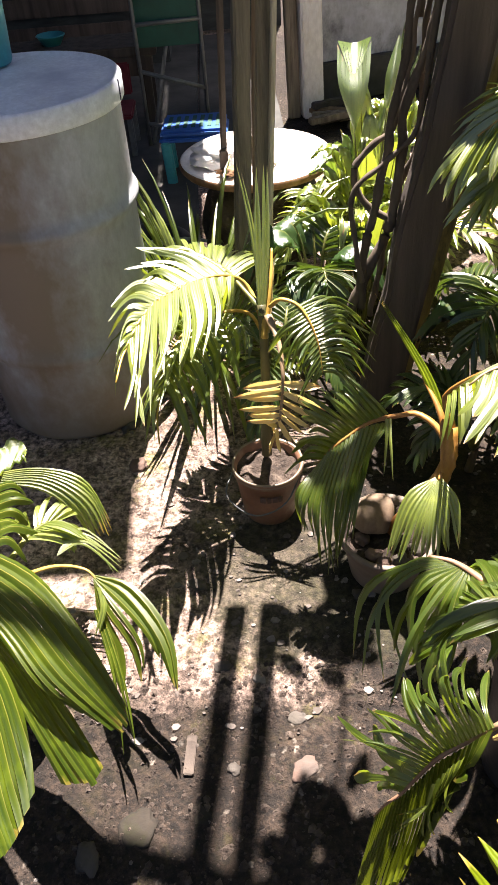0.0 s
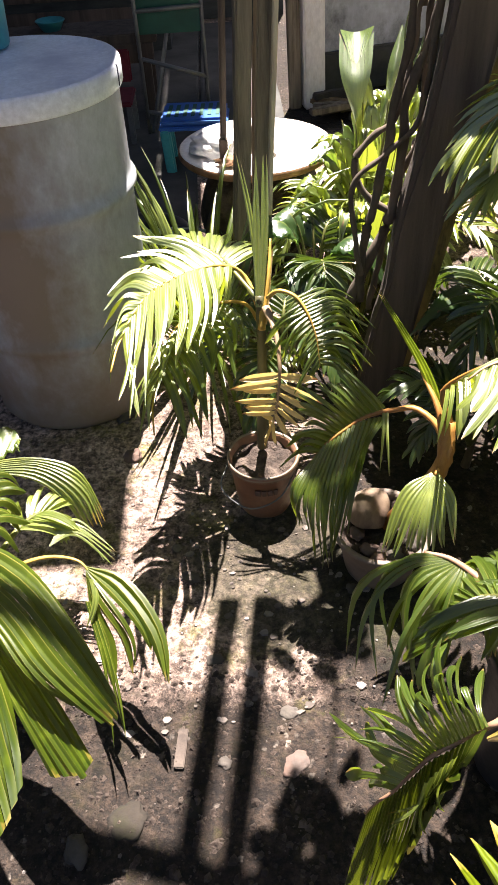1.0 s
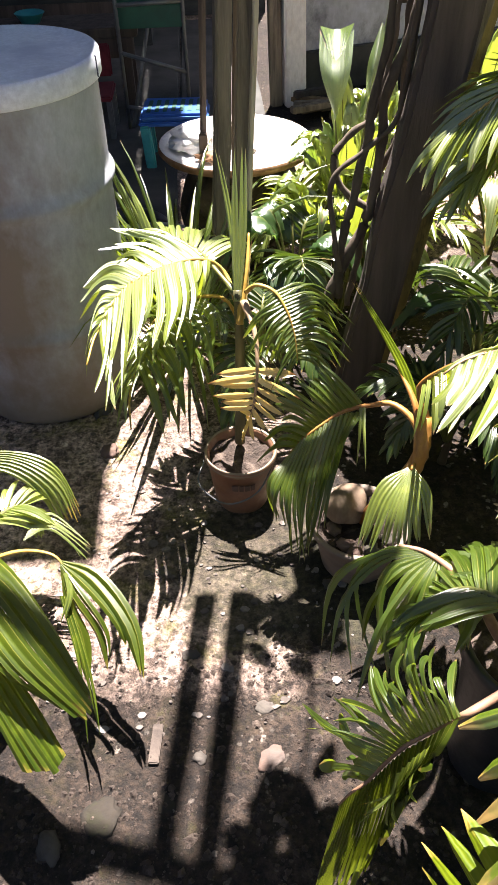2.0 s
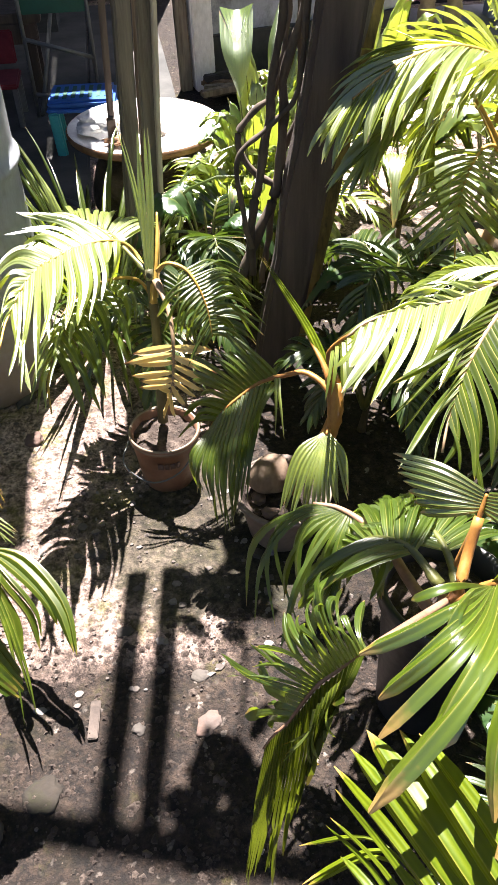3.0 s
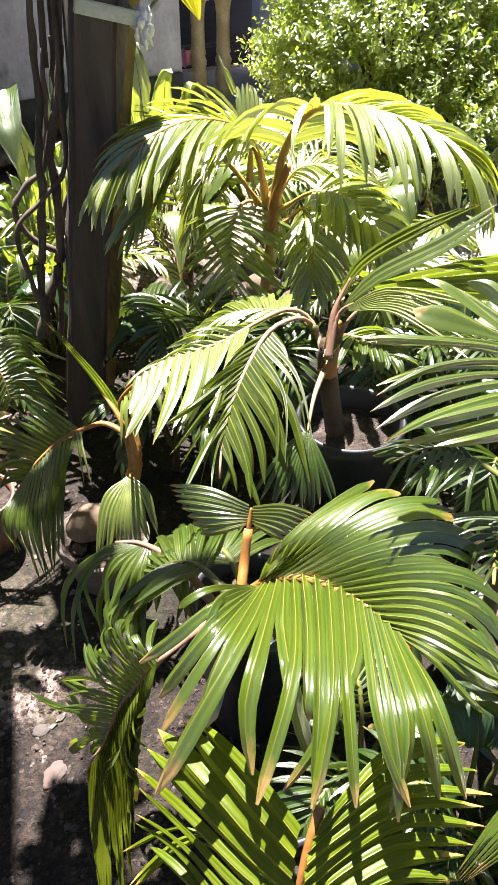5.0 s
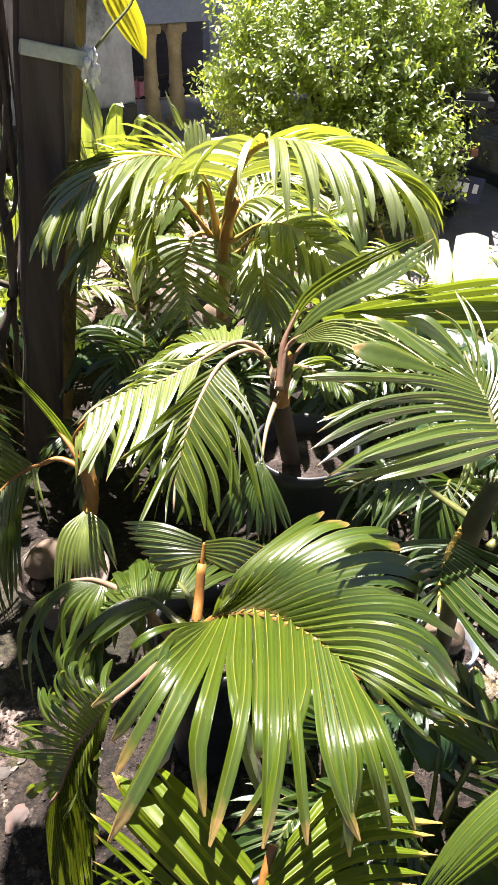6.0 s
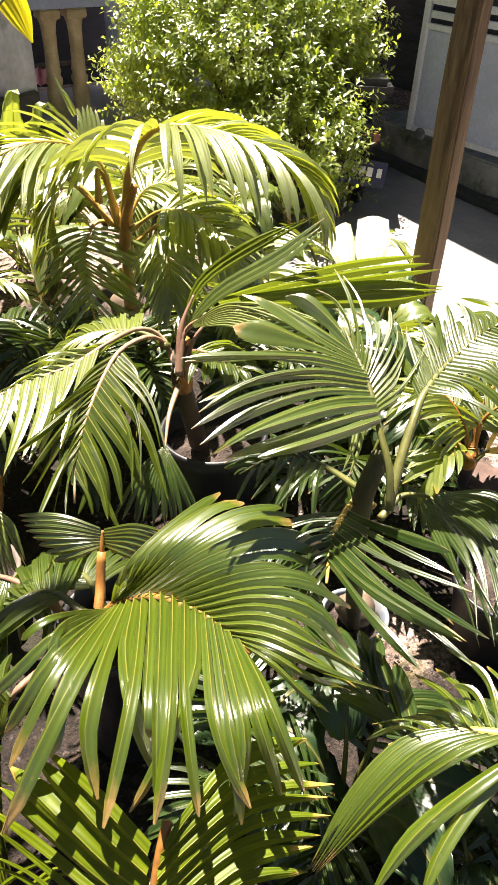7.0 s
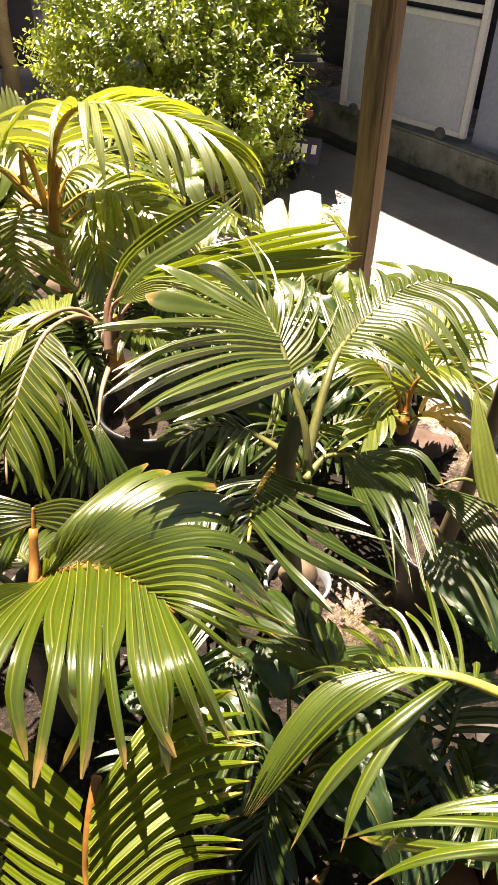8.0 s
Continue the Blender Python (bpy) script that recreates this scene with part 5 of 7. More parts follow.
sheet_frond(palm_black_pot, [[(0.802, 0.922, 0.831), (0.872, 0.924, 0.898), (0.974, 0.871, 0.971), (1.075, 0.837, 1.044)], [(0.807, 0.917, 0.830), (0.870, 0.887, 0.891), (0.967, 0.831, 0.960), (1.039, 0.807, 1.023)]], 3, leaf=LEAF, split=0.97, narrow=0.97, fold=0.14, seed=23)
sheet_frond(palm_black_pot, [[(0.871, 0.922, 0.870), (0.959, 0.849, 0.924), (1.062, 0.751, 0.981), (1.135, 0.651, 1.022)], [(0.881, 0.926, 0.855), (0.977, 0.846, 0.905), (1.083, 0.741, 0.956), (1.157, 0.639, 0.999)], [(0.891, 0.933, 0.842), (0.996, 0.844, 0.890), (1.104, 0.731, 0.935), (1.179, 0.628, 0.981)]], 3, leaf=LEAF, stalk=PETIOLE_BROWN, thick=0.0065, rachis=[(0.781, 0.905, 0.726), (0.807, 0.898, 0.810), (0.857, 0.901, 0.850)], split=0.97, narrow=0.97, blunt=0.3, fold=0.18, uneven=0.03, seed=24)
sheet_frond(palm_black_pot, [[(0.912, 0.902, 0.877), (1.030, 0.795, 0.919), (1.104, 0.699, 0.953), (1.160, 0.595, 0.973)], [(0.921, 0.907, 0.860), (1.032, 0.797, 0.890), (1.115, 0.692, 0.925), (1.167, 0.604, 0.961)], [(0.931, 0.913, 0.847), (1.035, 0.800, 0.865), (1.128, 0.686, 0.899), (1.174, 0.614, 0.951)]], 3, leaf=LEAF, split=0.97, narrow=0.97, blunt=0.3, fold=0.18, uneven=0.03, seed=124)
sheet_frond(palm_black_pot, [[(0.801, 0.897, 0.847), (0.849, 0.846, 0.904), (0.893, 0.730, 0.938), (0.917, 0.601, 0.960)], [(0.802, 0.891, 0.845), (0.847, 0.820, 0.893), (0.872, 0.697, 0.919), (0.882, 0.570, 0.938)], [(0.802, 0.886, 0.843), (0.834, 0.807, 0.875), (0.848, 0.716, 0.883), (0.864, 0.598, 0.889)]], 10, leaf=LEAF_LIME, stalk=PETIOLE_BROWN, split=0.5, narrow=0.85, fold=0.3, seed=25, rachis=[(0.760, 0.876, 0.752), (0.793, 0.909, 0.823), (0.822, 0.879, 0.863), (0.862, 0.825, 0.899), (0.881, 0.746, 0.922)])
frond(palm_black_pot, [(0.809, 1.018, 0.728), (0.780, 1.093, 0.734), (0.701, 1.174, 0.714), (0.604, 1.223, 0.645)], n=26, length=0.12, width=0.0136, droop=0.8, leaf=LEAF_LIME, start=0.35, seed=26)
frond(palm_black_pot, [(0.810, 0.970, 0.662), (0.821, 0.966, 0.724), (0.834, 0.915, 0.764), (0.870, 0.813, 0.764)], n=10, length=0.1, width=0.018, leaf=LEAF, stalk=PETIOLE_BROWN, start=0.6, thick=0.009, seed=27)

palm_near = palm("coconut seedling with a wide glossy frond spread like a fan")
stem(palm_near, [(0.500, 0.660, 0.360), (0.411, 0.496, 0.619), (0.429, 0.525, 0.672), (0.446, 0.549, 0.717)], 0.01, 0.007, PETIOLE)
sheet_frond(palm_near, [[(0.455, 0.568, 0.750), (0.409, 0.614, 0.764), (0.355, 0.666, 0.748)], [(0.453, 0.561, 0.734), (0.403, 0.593, 0.737), (0.362, 0.634, 0.726)], [(0.451, 0.555, 0.721), (0.415, 0.563, 0.708), (0.384, 0.586, 0.686)]], 8, leaf=LEAF_GLOSS, stalk=PETIOLE, thick=0.007, split=0.95, narrow=0.95, blunt=0.5, fold=0.16, uneven=0.03, seed=28, rachis=[(0.433, 0.543, 0.623), (0.445, 0.549, 0.704), (0.457, 0.564, 0.745)])
sheet_frond(palm_near, [[(0.460, 0.564, 0.748), (0.494, 0.528, 0.773), (0.523, 0.484, 0.783)], [(0.456, 0.559, 0.734), (0.486, 0.521, 0.752), (0.510, 0.488, 0.754)], [(0.453, 0.554, 0.721), (0.467, 0.524, 0.720), (0.483, 0.504, 0.717)]], 7, leaf=LEAF_GLOSS, split=0.95, narrow=0.95, blunt=0.5, fold=0.16, uneven=0.03, seed=29)
sheet_frond(palm_near, [[(0.249, 0.395, 0.695), (0.244, 0.415, 0.698), (0.249, 0.440, 0.692), (0.254, 0.460, 0.685)], [(0.237, 0.395, 0.685), (0.222, 0.415, 0.719), (0.218, 0.440, 0.724), (0.227, 0.460, 0.716)], [(0.226, 0.395, 0.674), (0.207, 0.415, 0.719), (0.205, 0.440, 0.758), (0.227, 0.460, 0.763)], [(0.214, 0.395, 0.662), (0.192, 0.415, 0.707), (0.178, 0.440, 0.721), (0.187, 0.460, 0.719)], [(0.204, 0.395, 0.649), (0.175, 0.415, 0.692), (0.162, 0.440, 0.691), (0.156, 0.460, 0.684)], [(0.195, 0.395, 0.634), (0.162, 0.415, 0.662), (0.144, 0.440, 0.656), (0.131, 0.460, 0.652)], [(0.187, 0.395, 0.620), (0.149, 0.415, 0.640), (0.132, 0.440, 0.638), (0.111, 0.460, 0.642)], [(0.178, 0.395, 0.603), (0.140, 0.415, 0.617), (0.115, 0.440, 0.624), (0.094, 0.460, 0.662)], [(0.169, 0.395, 0.575), (0.144, 0.415, 0.568), (0.127, 0.440, 0.546), (0.107, 0.460, 0.554)], [(0.156, 0.395, 0.542), (0.139, 0.415, 0.512), (0.128, 0.440, 0.453), (0.117, 0.460, 0.382)]], 25, leaf=LEAF, stalk=PETIOLE_BROWN, thick=0.005, split=0.12, narrow=0.92, blunt=0.3, loose=0.02, fold=0.26, seed=30, rachis=[(0.434, 0.539, 0.549), (0.360, 0.460, 0.655), (0.269, 0.400, 0.702), (0.250, 0.398, 0.688), (0.222, 0.396, 0.664), (0.194, 0.394, 0.636), (0.173, 0.392, 0.595), (0.155, 0.390, 0.554), (0.136, 0.388, 0.530), (0.122, 0.386, 0.501)])
sheet_frond(palm_near, [[(0.245, 0.390, 0.699), (0.231, 0.375, 0.678), (0.219, 0.370, 0.652), (0.201, 0.375, 0.631)], [(0.217, 0.390, 0.664), (0.209, 0.375, 0.621), (0.195, 0.370, 0.547), (0.182, 0.375, 0.445)], [(0.191, 0.390, 0.633), (0.188, 0.375, 0.542), (0.178, 0.370, 0.421), (0.169, 0.375, 0.232)], [(0.173, 0.390, 0.592), (0.165, 0.375, 0.472), (0.151, 0.370, 0.300), (0.137, 0.375, 0.083)], [(0.155, 0.390, 0.551), (0.142, 0.375, 0.414), (0.123, 0.370, 0.232), (0.105, 0.375, -0.001)], [(0.138, 0.390, 0.525), (0.122, 0.375, 0.389), (0.104, 0.370, 0.222), (0.085, 0.375, -0.013)], [(0.125, 0.390, 0.500), (0.109, 0.375, 0.378), (0.096, 0.370, 0.205), (0.080, 0.375, -0.039)]], 26, leaf=LEAF_PLEAT, split=0.85, narrow=0.95, blunt=0.3, loose=0.03, fold=0.36, uneven=0.15, seed=31)
sheet_frond(palm_near, [[(0.213, 0.375, 0.673), (0.196, 0.360, 0.609), (0.191, 0.355, 0.560), (0.193, 0.350, 0.521)], [(0.197, 0.375, 0.647), (0.184, 0.360, 0.585), (0.178, 0.355, 0.536), (0.181, 0.350, 0.495)], [(0.180, 0.370, 0.621), (0.170, 0.355, 0.540), (0.169, 0.350, 0.485), (0.179, 0.350, 0.443)]], 6, leaf=LEAF_STREAK, split=0.2, narrow=0.6, blunt=0.2, loose=0.04, fold=0.4, uneven=0.4, seed=32)
sheet_frond(palm_near, [[(0.306, 0.753, 0.547), (0.242, 0.760, 0.551), (0.175, 0.761, 0.513), (0.175, 0.677, 0.399)], [(0.314, 0.738, 0.550), (0.243, 0.722, 0.545), (0.202, 0.692, 0.488), (0.204, 0.644, 0.406)], [(0.321, 0.723, 0.553), (0.282, 0.686, 0.538), (0.259, 0.666, 0.492), (0.252, 0.629, 0.416)], [(0.333, 0.707, 0.557), (0.333, 0.665, 0.550), (0.329, 0.643, 0.506), (0.311, 0.627, 0.453)], [(0.343, 0.691, 0.560), (0.375, 0.657, 0.558), (0.397, 0.642, 0.528), (0.386, 0.631, 0.478)]], 18, leaf=LEAF, stalk=PETIOLE_BROWN, thick=0.01, split=0.3, narrow=0.9, blunt=0.15, loose=0.05, fold=0.36, seed=33, rachis=[(0.413, 0.555, 0.501), (0.387, 0.611, 0.528), (0.372, 0.647, 0.549), (0.347, 0.689, 0.560), (0.314, 0.740, 0.552), (0.276, 0.762, 0.547)])
sheet_frond(palm_near, [[(0.409, 0.435, 0.726), (0.314, 0.373, 0.840), (0.242, 0.391, 0.800)], [(0.412, 0.432, 0.731), (0.306, 0.334, 0.850), (0.229, 0.325, 0.800)], [(0.415, 0.428, 0.736), (0.302, 0.297, 0.855), (0.224, 0.267, 0.790)], [(0.426, 0.414, 0.754), (0.314, 0.251, 0.870), (0.243, 0.170, 0.820)], [(0.443, 0.387, 0.779), (0.349, 0.211, 0.875), (0.292, 0.135, 0.820)], [(0.456, 0.333, 0.822), (0.371, 0.178, 0.885), (0.328, 0.083, 0.840)], [(0.467, 0.283, 0.844), (0.396, 0.150, 0.885), (0.360, 0.058, 0.830)], [(0.479, 0.257, 0.846), (0.423, 0.119, 0.880), (0.409, 0.045, 0.820)], [(0.488, 0.225, 0.844), (0.463, 0.109, 0.885), (0.442, 0.043, 0.830)]], 21, leaf=LEAF_GLOSS, stalk=PETIOLE, thick=0.008, split=0.6, narrow=0.92, blunt=0.5, fold=0.42, loose=0.06, seed=34, rachis=[(0.386, 0.447, 0.678), (0.413, 0.436, 0.728), (0.440, 0.390, 0.780), (0.456, 0.333, 0.822), (0.472, 0.277, 0.843), (0.485, 0.235, 0.847), (0.487, 0.196, 0.851)])
sheet_frond(palm_near, [[(0.409, 0.436, 0.727), (0.428, 0.426, 0.800), (0.522, 0.457, 0.820), (0.606, 0.494, 0.800)], [(0.417, 0.424, 0.746), (0.475, 0.400, 0.835), (0.574, 0.421, 0.840), (0.661, 0.430, 0.810)], [(0.432, 0.400, 0.772), (0.503, 0.361, 0.860), (0.593, 0.354, 0.870), (0.675, 0.335, 0.830)], [(0.447, 0.363, 0.801), (0.506, 0.312, 0.875), (0.582, 0.279, 0.885), (0.643, 0.251, 0.840)], [(0.457, 0.321, 0.828), (0.515, 0.264, 0.885), (0.575, 0.224, 0.890), (0.626, 0.188, 0.840)], [(0.472, 0.277, 0.843), (0.515, 0.227, 0.880), (0.557, 0.175, 0.880), (0.595, 0.133, 0.830)], [(0.482, 0.237, 0.848), (0.506, 0.188, 0.870), (0.536, 0.144, 0.860), (0.589, 0.118, 0.810)], [(0.487, 0.214, 0.849), (0.492, 0.167, 0.860), (0.519, 0.136, 0.840), (0.572, 0.128, 0.800)]], 22, leaf=LEAF_GLOSS, split=0.6, narrow=0.92, blunt=0.5, fold=0.4, loose=0.03, seed=35)
frond(palm_near, [(0.411, 0.541, 0.584), (0.377, 0.611, 0.600), (0.323, 0.653, 0.565), (0.265, 0.631, 0.483)], n=20, length=0.14, width=0.016, droop=0.9, leaf=LEAF, start=0.25, seed=36)
frond(palm_near, [(0.436, 0.531, 0.586), (0.440, 0.617, 0.587), (0.425, 0.681, 0.568), (0.392, 0.737, 0.536)], n=14, length=0.12, width=0.018, droop=0.6, leaf=LEAF, start=0.25, seed=38)

palm_low = palm("coconut seedling with stiff sunlit leaflets standing low beside the path")
stem(palm_low, [(0.400, 0.140, 0.260), (0.360, 0.060, 0.450), (0.310, 0.000, 0.600)], 0.018, 0.012, STEM)
coconut(palm_low, (0.400, 0.150, 0.300), 0.06, 0, HUSK)
sheet_frond(palm_low, [[(0.317, 0.087, 0.795), (0.355, 0.103, 0.807), (0.427, 0.128, 0.813), (0.508, 0.123, 0.800)], [(0.304, 0.079, 0.775), (0.348, 0.087, 0.787), (0.425, 0.093, 0.793), (0.525, 0.057, 0.780)], [(0.292, 0.064, 0.755), (0.337, 0.072, 0.767), (0.422, 0.077, 0.773), (0.505, 0.040, 0.760)], [(0.282, 0.051, 0.735), (0.336, 0.062, 0.747), (0.411, 0.061, 0.753), (0.497, 0.024, 0.740)], [(0.275, 0.039, 0.715), (0.323, 0.041, 0.727), (0.390, 0.042, 0.733), (0.460, 0.019, 0.720)], [(0.269, 0.027, 0.700), (0.322, 0.031, 0.712), (0.379, 0.025, 0.718), (0.449, -0.012, 0.705)], [(0.263, 0.012, 0.685), (0.314, 0.014, 0.697), (0.376, 0.010, 0.703), (0.431, -0.021, 0.690)], [(0.256, -0.003, 0.670), (0.310, -0.003, 0.682), (0.365, -0.006, 0.688), (0.424, -0.028, 0.675)]], 12, leaf=LEAF_OLIVE, stalk=PETIOLE, thick=0.0045, split=0.6, narrow=0.86, blunt=0.12, fold=0.30, loose=0.008, seed=40, rachis=[(0.328, 0.101, 0.800), (0.308, 0.084, 0.775), (0.292, 0.067, 0.750), (0.279, 0.050, 0.720), (0.263, 0.012, 0.685), (0.235, -0.030, 0.620), (0.280, 0.000, 0.580)])
sheet_frond(palm_low, [[(0.309, 0.103, 0.770), (0.295, 0.150, 0.782), (0.278, 0.208, 0.788), (0.268, 0.266, 0.775)], [(0.298, 0.088, 0.735), (0.277, 0.134, 0.747), (0.255, 0.204, 0.753), (0.227, 0.294, 0.740)], [(0.290, 0.074, 0.690), (0.255, 0.136, 0.702), (0.222, 0.214, 0.708), (0.191, 0.290, 0.695)], [(0.276, 0.056, 0.660), (0.241, 0.111, 0.672), (0.211, 0.179, 0.678), (0.176, 0.255, 0.665)], [(0.257, 0.036, 0.640), (0.220, 0.118, 0.652), (0.197, 0.182, 0.658), (0.164, 0.235, 0.645)], [(0.239, 0.017, 0.620), (0.219, 0.086, 0.632), (0.195, 0.145, 0.638), (0.169, 0.198, 0.625)]], 9, leaf=LEAF_OLIVE, split=0.7, narrow=0.9, blunt=0.12, fold=0.30, loose=0.008, seed=41)
sheet_frond(palm_low, [[(0.265, 0.174, 0.574), (0.219, 0.232, 0.580), (0.120, 0.251, 0.520)], [(0.266, 0.158, 0.571), (0.225, 0.209, 0.575), (0.164, 0.206, 0.511)]], 3, leaf=LEAF_OLIVE, split=0.1, narrow=0.7, blunt=0.1, fold=0.4, seed=42)

palm_left = palm("coconut seedling with broad pleated leaves, in shade and sun")
stem(palm_left, [(-0.575, 0.930, 0.180), (-0.560, 0.970, 0.290), (-0.553, 0.985, 0.400)], 0.02, 0.014, STEM)
coconut(palm_left, (-0.575, 0.930, 0.215), 0.06, 0, HUSK)
sheet_frond(palm_left, [[(-0.547, 0.953, 0.469), (-0.408, 0.874, 0.451), (-0.312, 0.764, 0.395), (-0.246, 0.669, 0.313)], [(-0.555, 0.925, 0.456), (-0.415, 0.808, 0.447), (-0.323, 0.705, 0.400), (-0.247, 0.639, 0.305)], [(-0.562, 0.899, 0.446), (-0.432, 0.764, 0.446), (-0.353, 0.676, 0.399), (-0.262, 0.630, 0.305)], [(-0.561, 0.881, 0.436), (-0.448, 0.744, 0.444), (-0.391, 0.680, 0.400), (-0.319, 0.658, 0.325)]], 8, leaf=LEAF_PLEAT, split=1.0, narrow=1.0, blunt=0.5, fold=0.28, uneven=0.03, seed=43, rachis=[(-0.618, 0.945, 0.414), (-0.546, 0.926, 0.453), (-0.420, 0.815, 0.452)])
sheet_frond(palm_left, [[(-0.546, 0.872, 0.413), (-0.431, 0.752, 0.368), (-0.362, 0.689, 0.324), (-0.291, 0.593, 0.247)], [(-0.553, 0.851, 0.406), (-0.443, 0.730, 0.377), (-0.377, 0.643, 0.316), (-0.315, 0.572, 0.238)], [(-0.552, 0.833, 0.398), (-0.457, 0.711, 0.375), (-0.402, 0.631, 0.321), (-0.363, 0.573, 0.250)]], 6, leaf=LEAF_PLEAT, split=1.0, narrow=1.0, blunt=0.6, fold=0.28, uneven=0.03, seed=44)
sheet_frond(palm_left, [[(-0.517, 0.788, 0.439), (-0.416, 0.666, 0.477), (-0.361, 0.562, 0.485), (-0.342, 0.473, 0.460)], [(-0.535, 0.784, 0.446), (-0.424, 0.591, 0.493), (-0.369, 0.462, 0.490), (-0.346, 0.407, 0.475)], [(-0.538, 0.739, 0.430), (-0.453, 0.549, 0.493), (-0.399, 0.424, 0.495), (-0.366, 0.366, 0.479)]], 6, leaf=LEAF_PLEAT, split=1.0, narrow=1.0, blunt=0.5, fold=0.28, uneven=0.03, seed=45)
sheet_frond(palm_left, [[(-0.345, 0.988, 0.293), (-0.256, 0.960, 0.285), (-0.184, 0.877, 0.246), (-0.164, 0.788, 0.196)], [(-0.345, 0.984, 0.291), (-0.282, 0.938, 0.279), (-0.221, 0.857, 0.242), (-0.205, 0.793, 0.193)], [(-0.345, 0.981, 0.290), (-0.301, 0.918, 0.273), (-0.251, 0.852, 0.234), (-0.246, 0.803, 0.191)], [(-0.345, 0.977, 0.287), (-0.320, 0.914, 0.250), (-0.281, 0.860, 0.207), (-0.269, 0.799, 0.146)], [(-0.345, 0.975, 0.286), (-0.339, 0.927, 0.236), (-0.315, 0.877, 0.184), (-0.296, 0.842, 0.142)]], 7, leaf=LEAF_PLEAT, stalk=PETIOLE_GOLD, split=0.3, narrow=0.9, blunt=0.15, fold=0.25, seed=46, rachis=[(-0.600, 0.987, 0.247), (-0.490, 1.002, 0.291), (-0.423, 1.012, 0.301), (-0.362, 0.997, 0.302), (-0.335, 0.976, 0.284)])
sheet_frond(palm_left, [[(-0.330, 0.930, 0.249), (-0.291, 0.827, 0.198), (-0.275, 0.766, 0.152), (-0.263, 0.693, 0.108)], [(-0.347, 0.929, 0.253), (-0.313, 0.826, 0.202), (-0.293, 0.756, 0.153), (-0.274, 0.699, 0.111)]], 3, leaf=LEAF_PLEAT, split=0.5, narrow=0.8, fold=0.32, seed=47)
sheet_frond(palm_left, [[(-0.335, 0.958, 0.288), (-0.328, 0.917, 0.268), (-0.346, 0.876, 0.230)], [(-0.315, 0.954, 0.282), (-0.317, 0.912, 0.263), (-0.336, 0.877, 0.227)]], 2, leaf=LEAF_LIME, split=0.8, fold=0.32, seed=48)
sheet_frond(palm_left, [[(-0.603, 1.286, 0.330), (-0.492, 1.280, 0.341), (-0.389, 1.255, 0.318), (-0.330, 1.182, 0.226)], [(-0.603, 1.273, 0.321), (-0.481, 1.264, 0.325), (-0.383, 1.214, 0.288), (-0.346, 1.163, 0.206)], [(-0.597, 1.265, 0.313), (-0.496, 1.244, 0.302), (-0.429, 1.212, 0.259), (-0.388, 1.171, 0.180)]], 8, leaf=LEAF_STREAK, stalk=PETIOLE_GOLD, split=0.95, narrow=0.9, blunt=0.5, fold=0.25, seed=49, rachis=[(-0.676, 1.236, 0.271), (-0.591, 1.283, 0.323), (-0.496, 1.286, 0.331)])
sheet_frond(palm_left, [[(-0.432, 1.132, 0.252), (-0.390, 1.158, 0.255), (-0.310, 1.107, 0.206)], [(-0.444, 1.081, 0.254), (-0.385, 1.109, 0.252), (-0.289, 1.055, 0.199)]], 7, leaf=LEAF_LIME, split=0.5, narrow=0.85, fold=0.32, seed=50)
sheet_frond(palm_left, [[(-0.601, 1.198, 0.357), (-0.537, 1.213, 0.371), (-0.504, 1.216, 0.330)], [(-0.592, 1.119, 0.332), (-0.530, 1.140, 0.347), (-0.497, 1.145, 0.310)], [(-0.577, 1.022, 0.313), (-0.529, 1.052, 0.336), (-0.491, 1.036, 0.286)]], 7, leaf=LEAF_PLEAT, split=0.4, narrow=0.85, fold=0.32, seed=51)
frond(palm_left, [(-0.565, 1.045, 0.246), (-0.512, 1.134, 0.268), (-0.463, 1.164, 0.277), (-0.440, 1.152, 0.257)], n=12, length=0.11, width=0.016, sweep=(60, 20), droop=0.9, leaf=LEAF_LIME, start=0.3, seed=52)
blade_frond(palm_left, [(-0.611, 1.205, 0.333), (-0.591, 1.297, 0.332), (-0.565, 1.342, 0.334), (-0.534, 1.357, 0.336)], width=0.1, leaf=BLADE, start=0.2, pleats=6, shape="fan", seed=53)

palm_tall = palm("tall bright green coconut palm with long arching fronds in full sun")
stem(palm_tall, [(1.180, 2.060, 0.220), (1.047, 1.737, 0.607), (1.030, 1.713, 0.744)], 0.024, 0.016, PETIOLE_GOLD)
stem(palm_tall, [(1.020, 1.700, 0.640), (1.012, 1.650, 0.760), (1.020, 1.600, 0.860)], 0.018, 0.010, PETIOLE, "orange leaf sheath")
coconut(palm_tall, (1.160, 2.040, 0.260), 0.065, 0, HUSK)
sheet_frond(palm_tall, [[(0.959, 1.761, 0.704), (0.882, 1.769, 0.706), (0.791, 1.792, 0.661)], [(0.920, 1.743, 0.656), (0.838, 1.738, 0.630), (0.749, 1.759, 0.567)], [(0.897, 1.716, 0.582), (0.826, 1.701, 0.549), (0.749, 1.724, 0.481)], [(0.896, 1.690, 0.491), (0.840, 1.687, 0.448), (0.786, 1.708, 0.392)]], 13, leaf=LEAF_LIME, stalk=PETIOLE_GOLD, thick=0.007, split=0.1, narrow=0.72, blunt=0.1, fold=0.36, seed=54, rachis=[(1.048, 1.776, 0.665), (0.996, 1.770, 0.705), (0.956, 1.763, 0.704), (0.924, 1.746, 0.664), (0.899, 1.719, 0.590), (0.895, 1.699, 0.506), (0.905, 1.687, 0.408)])
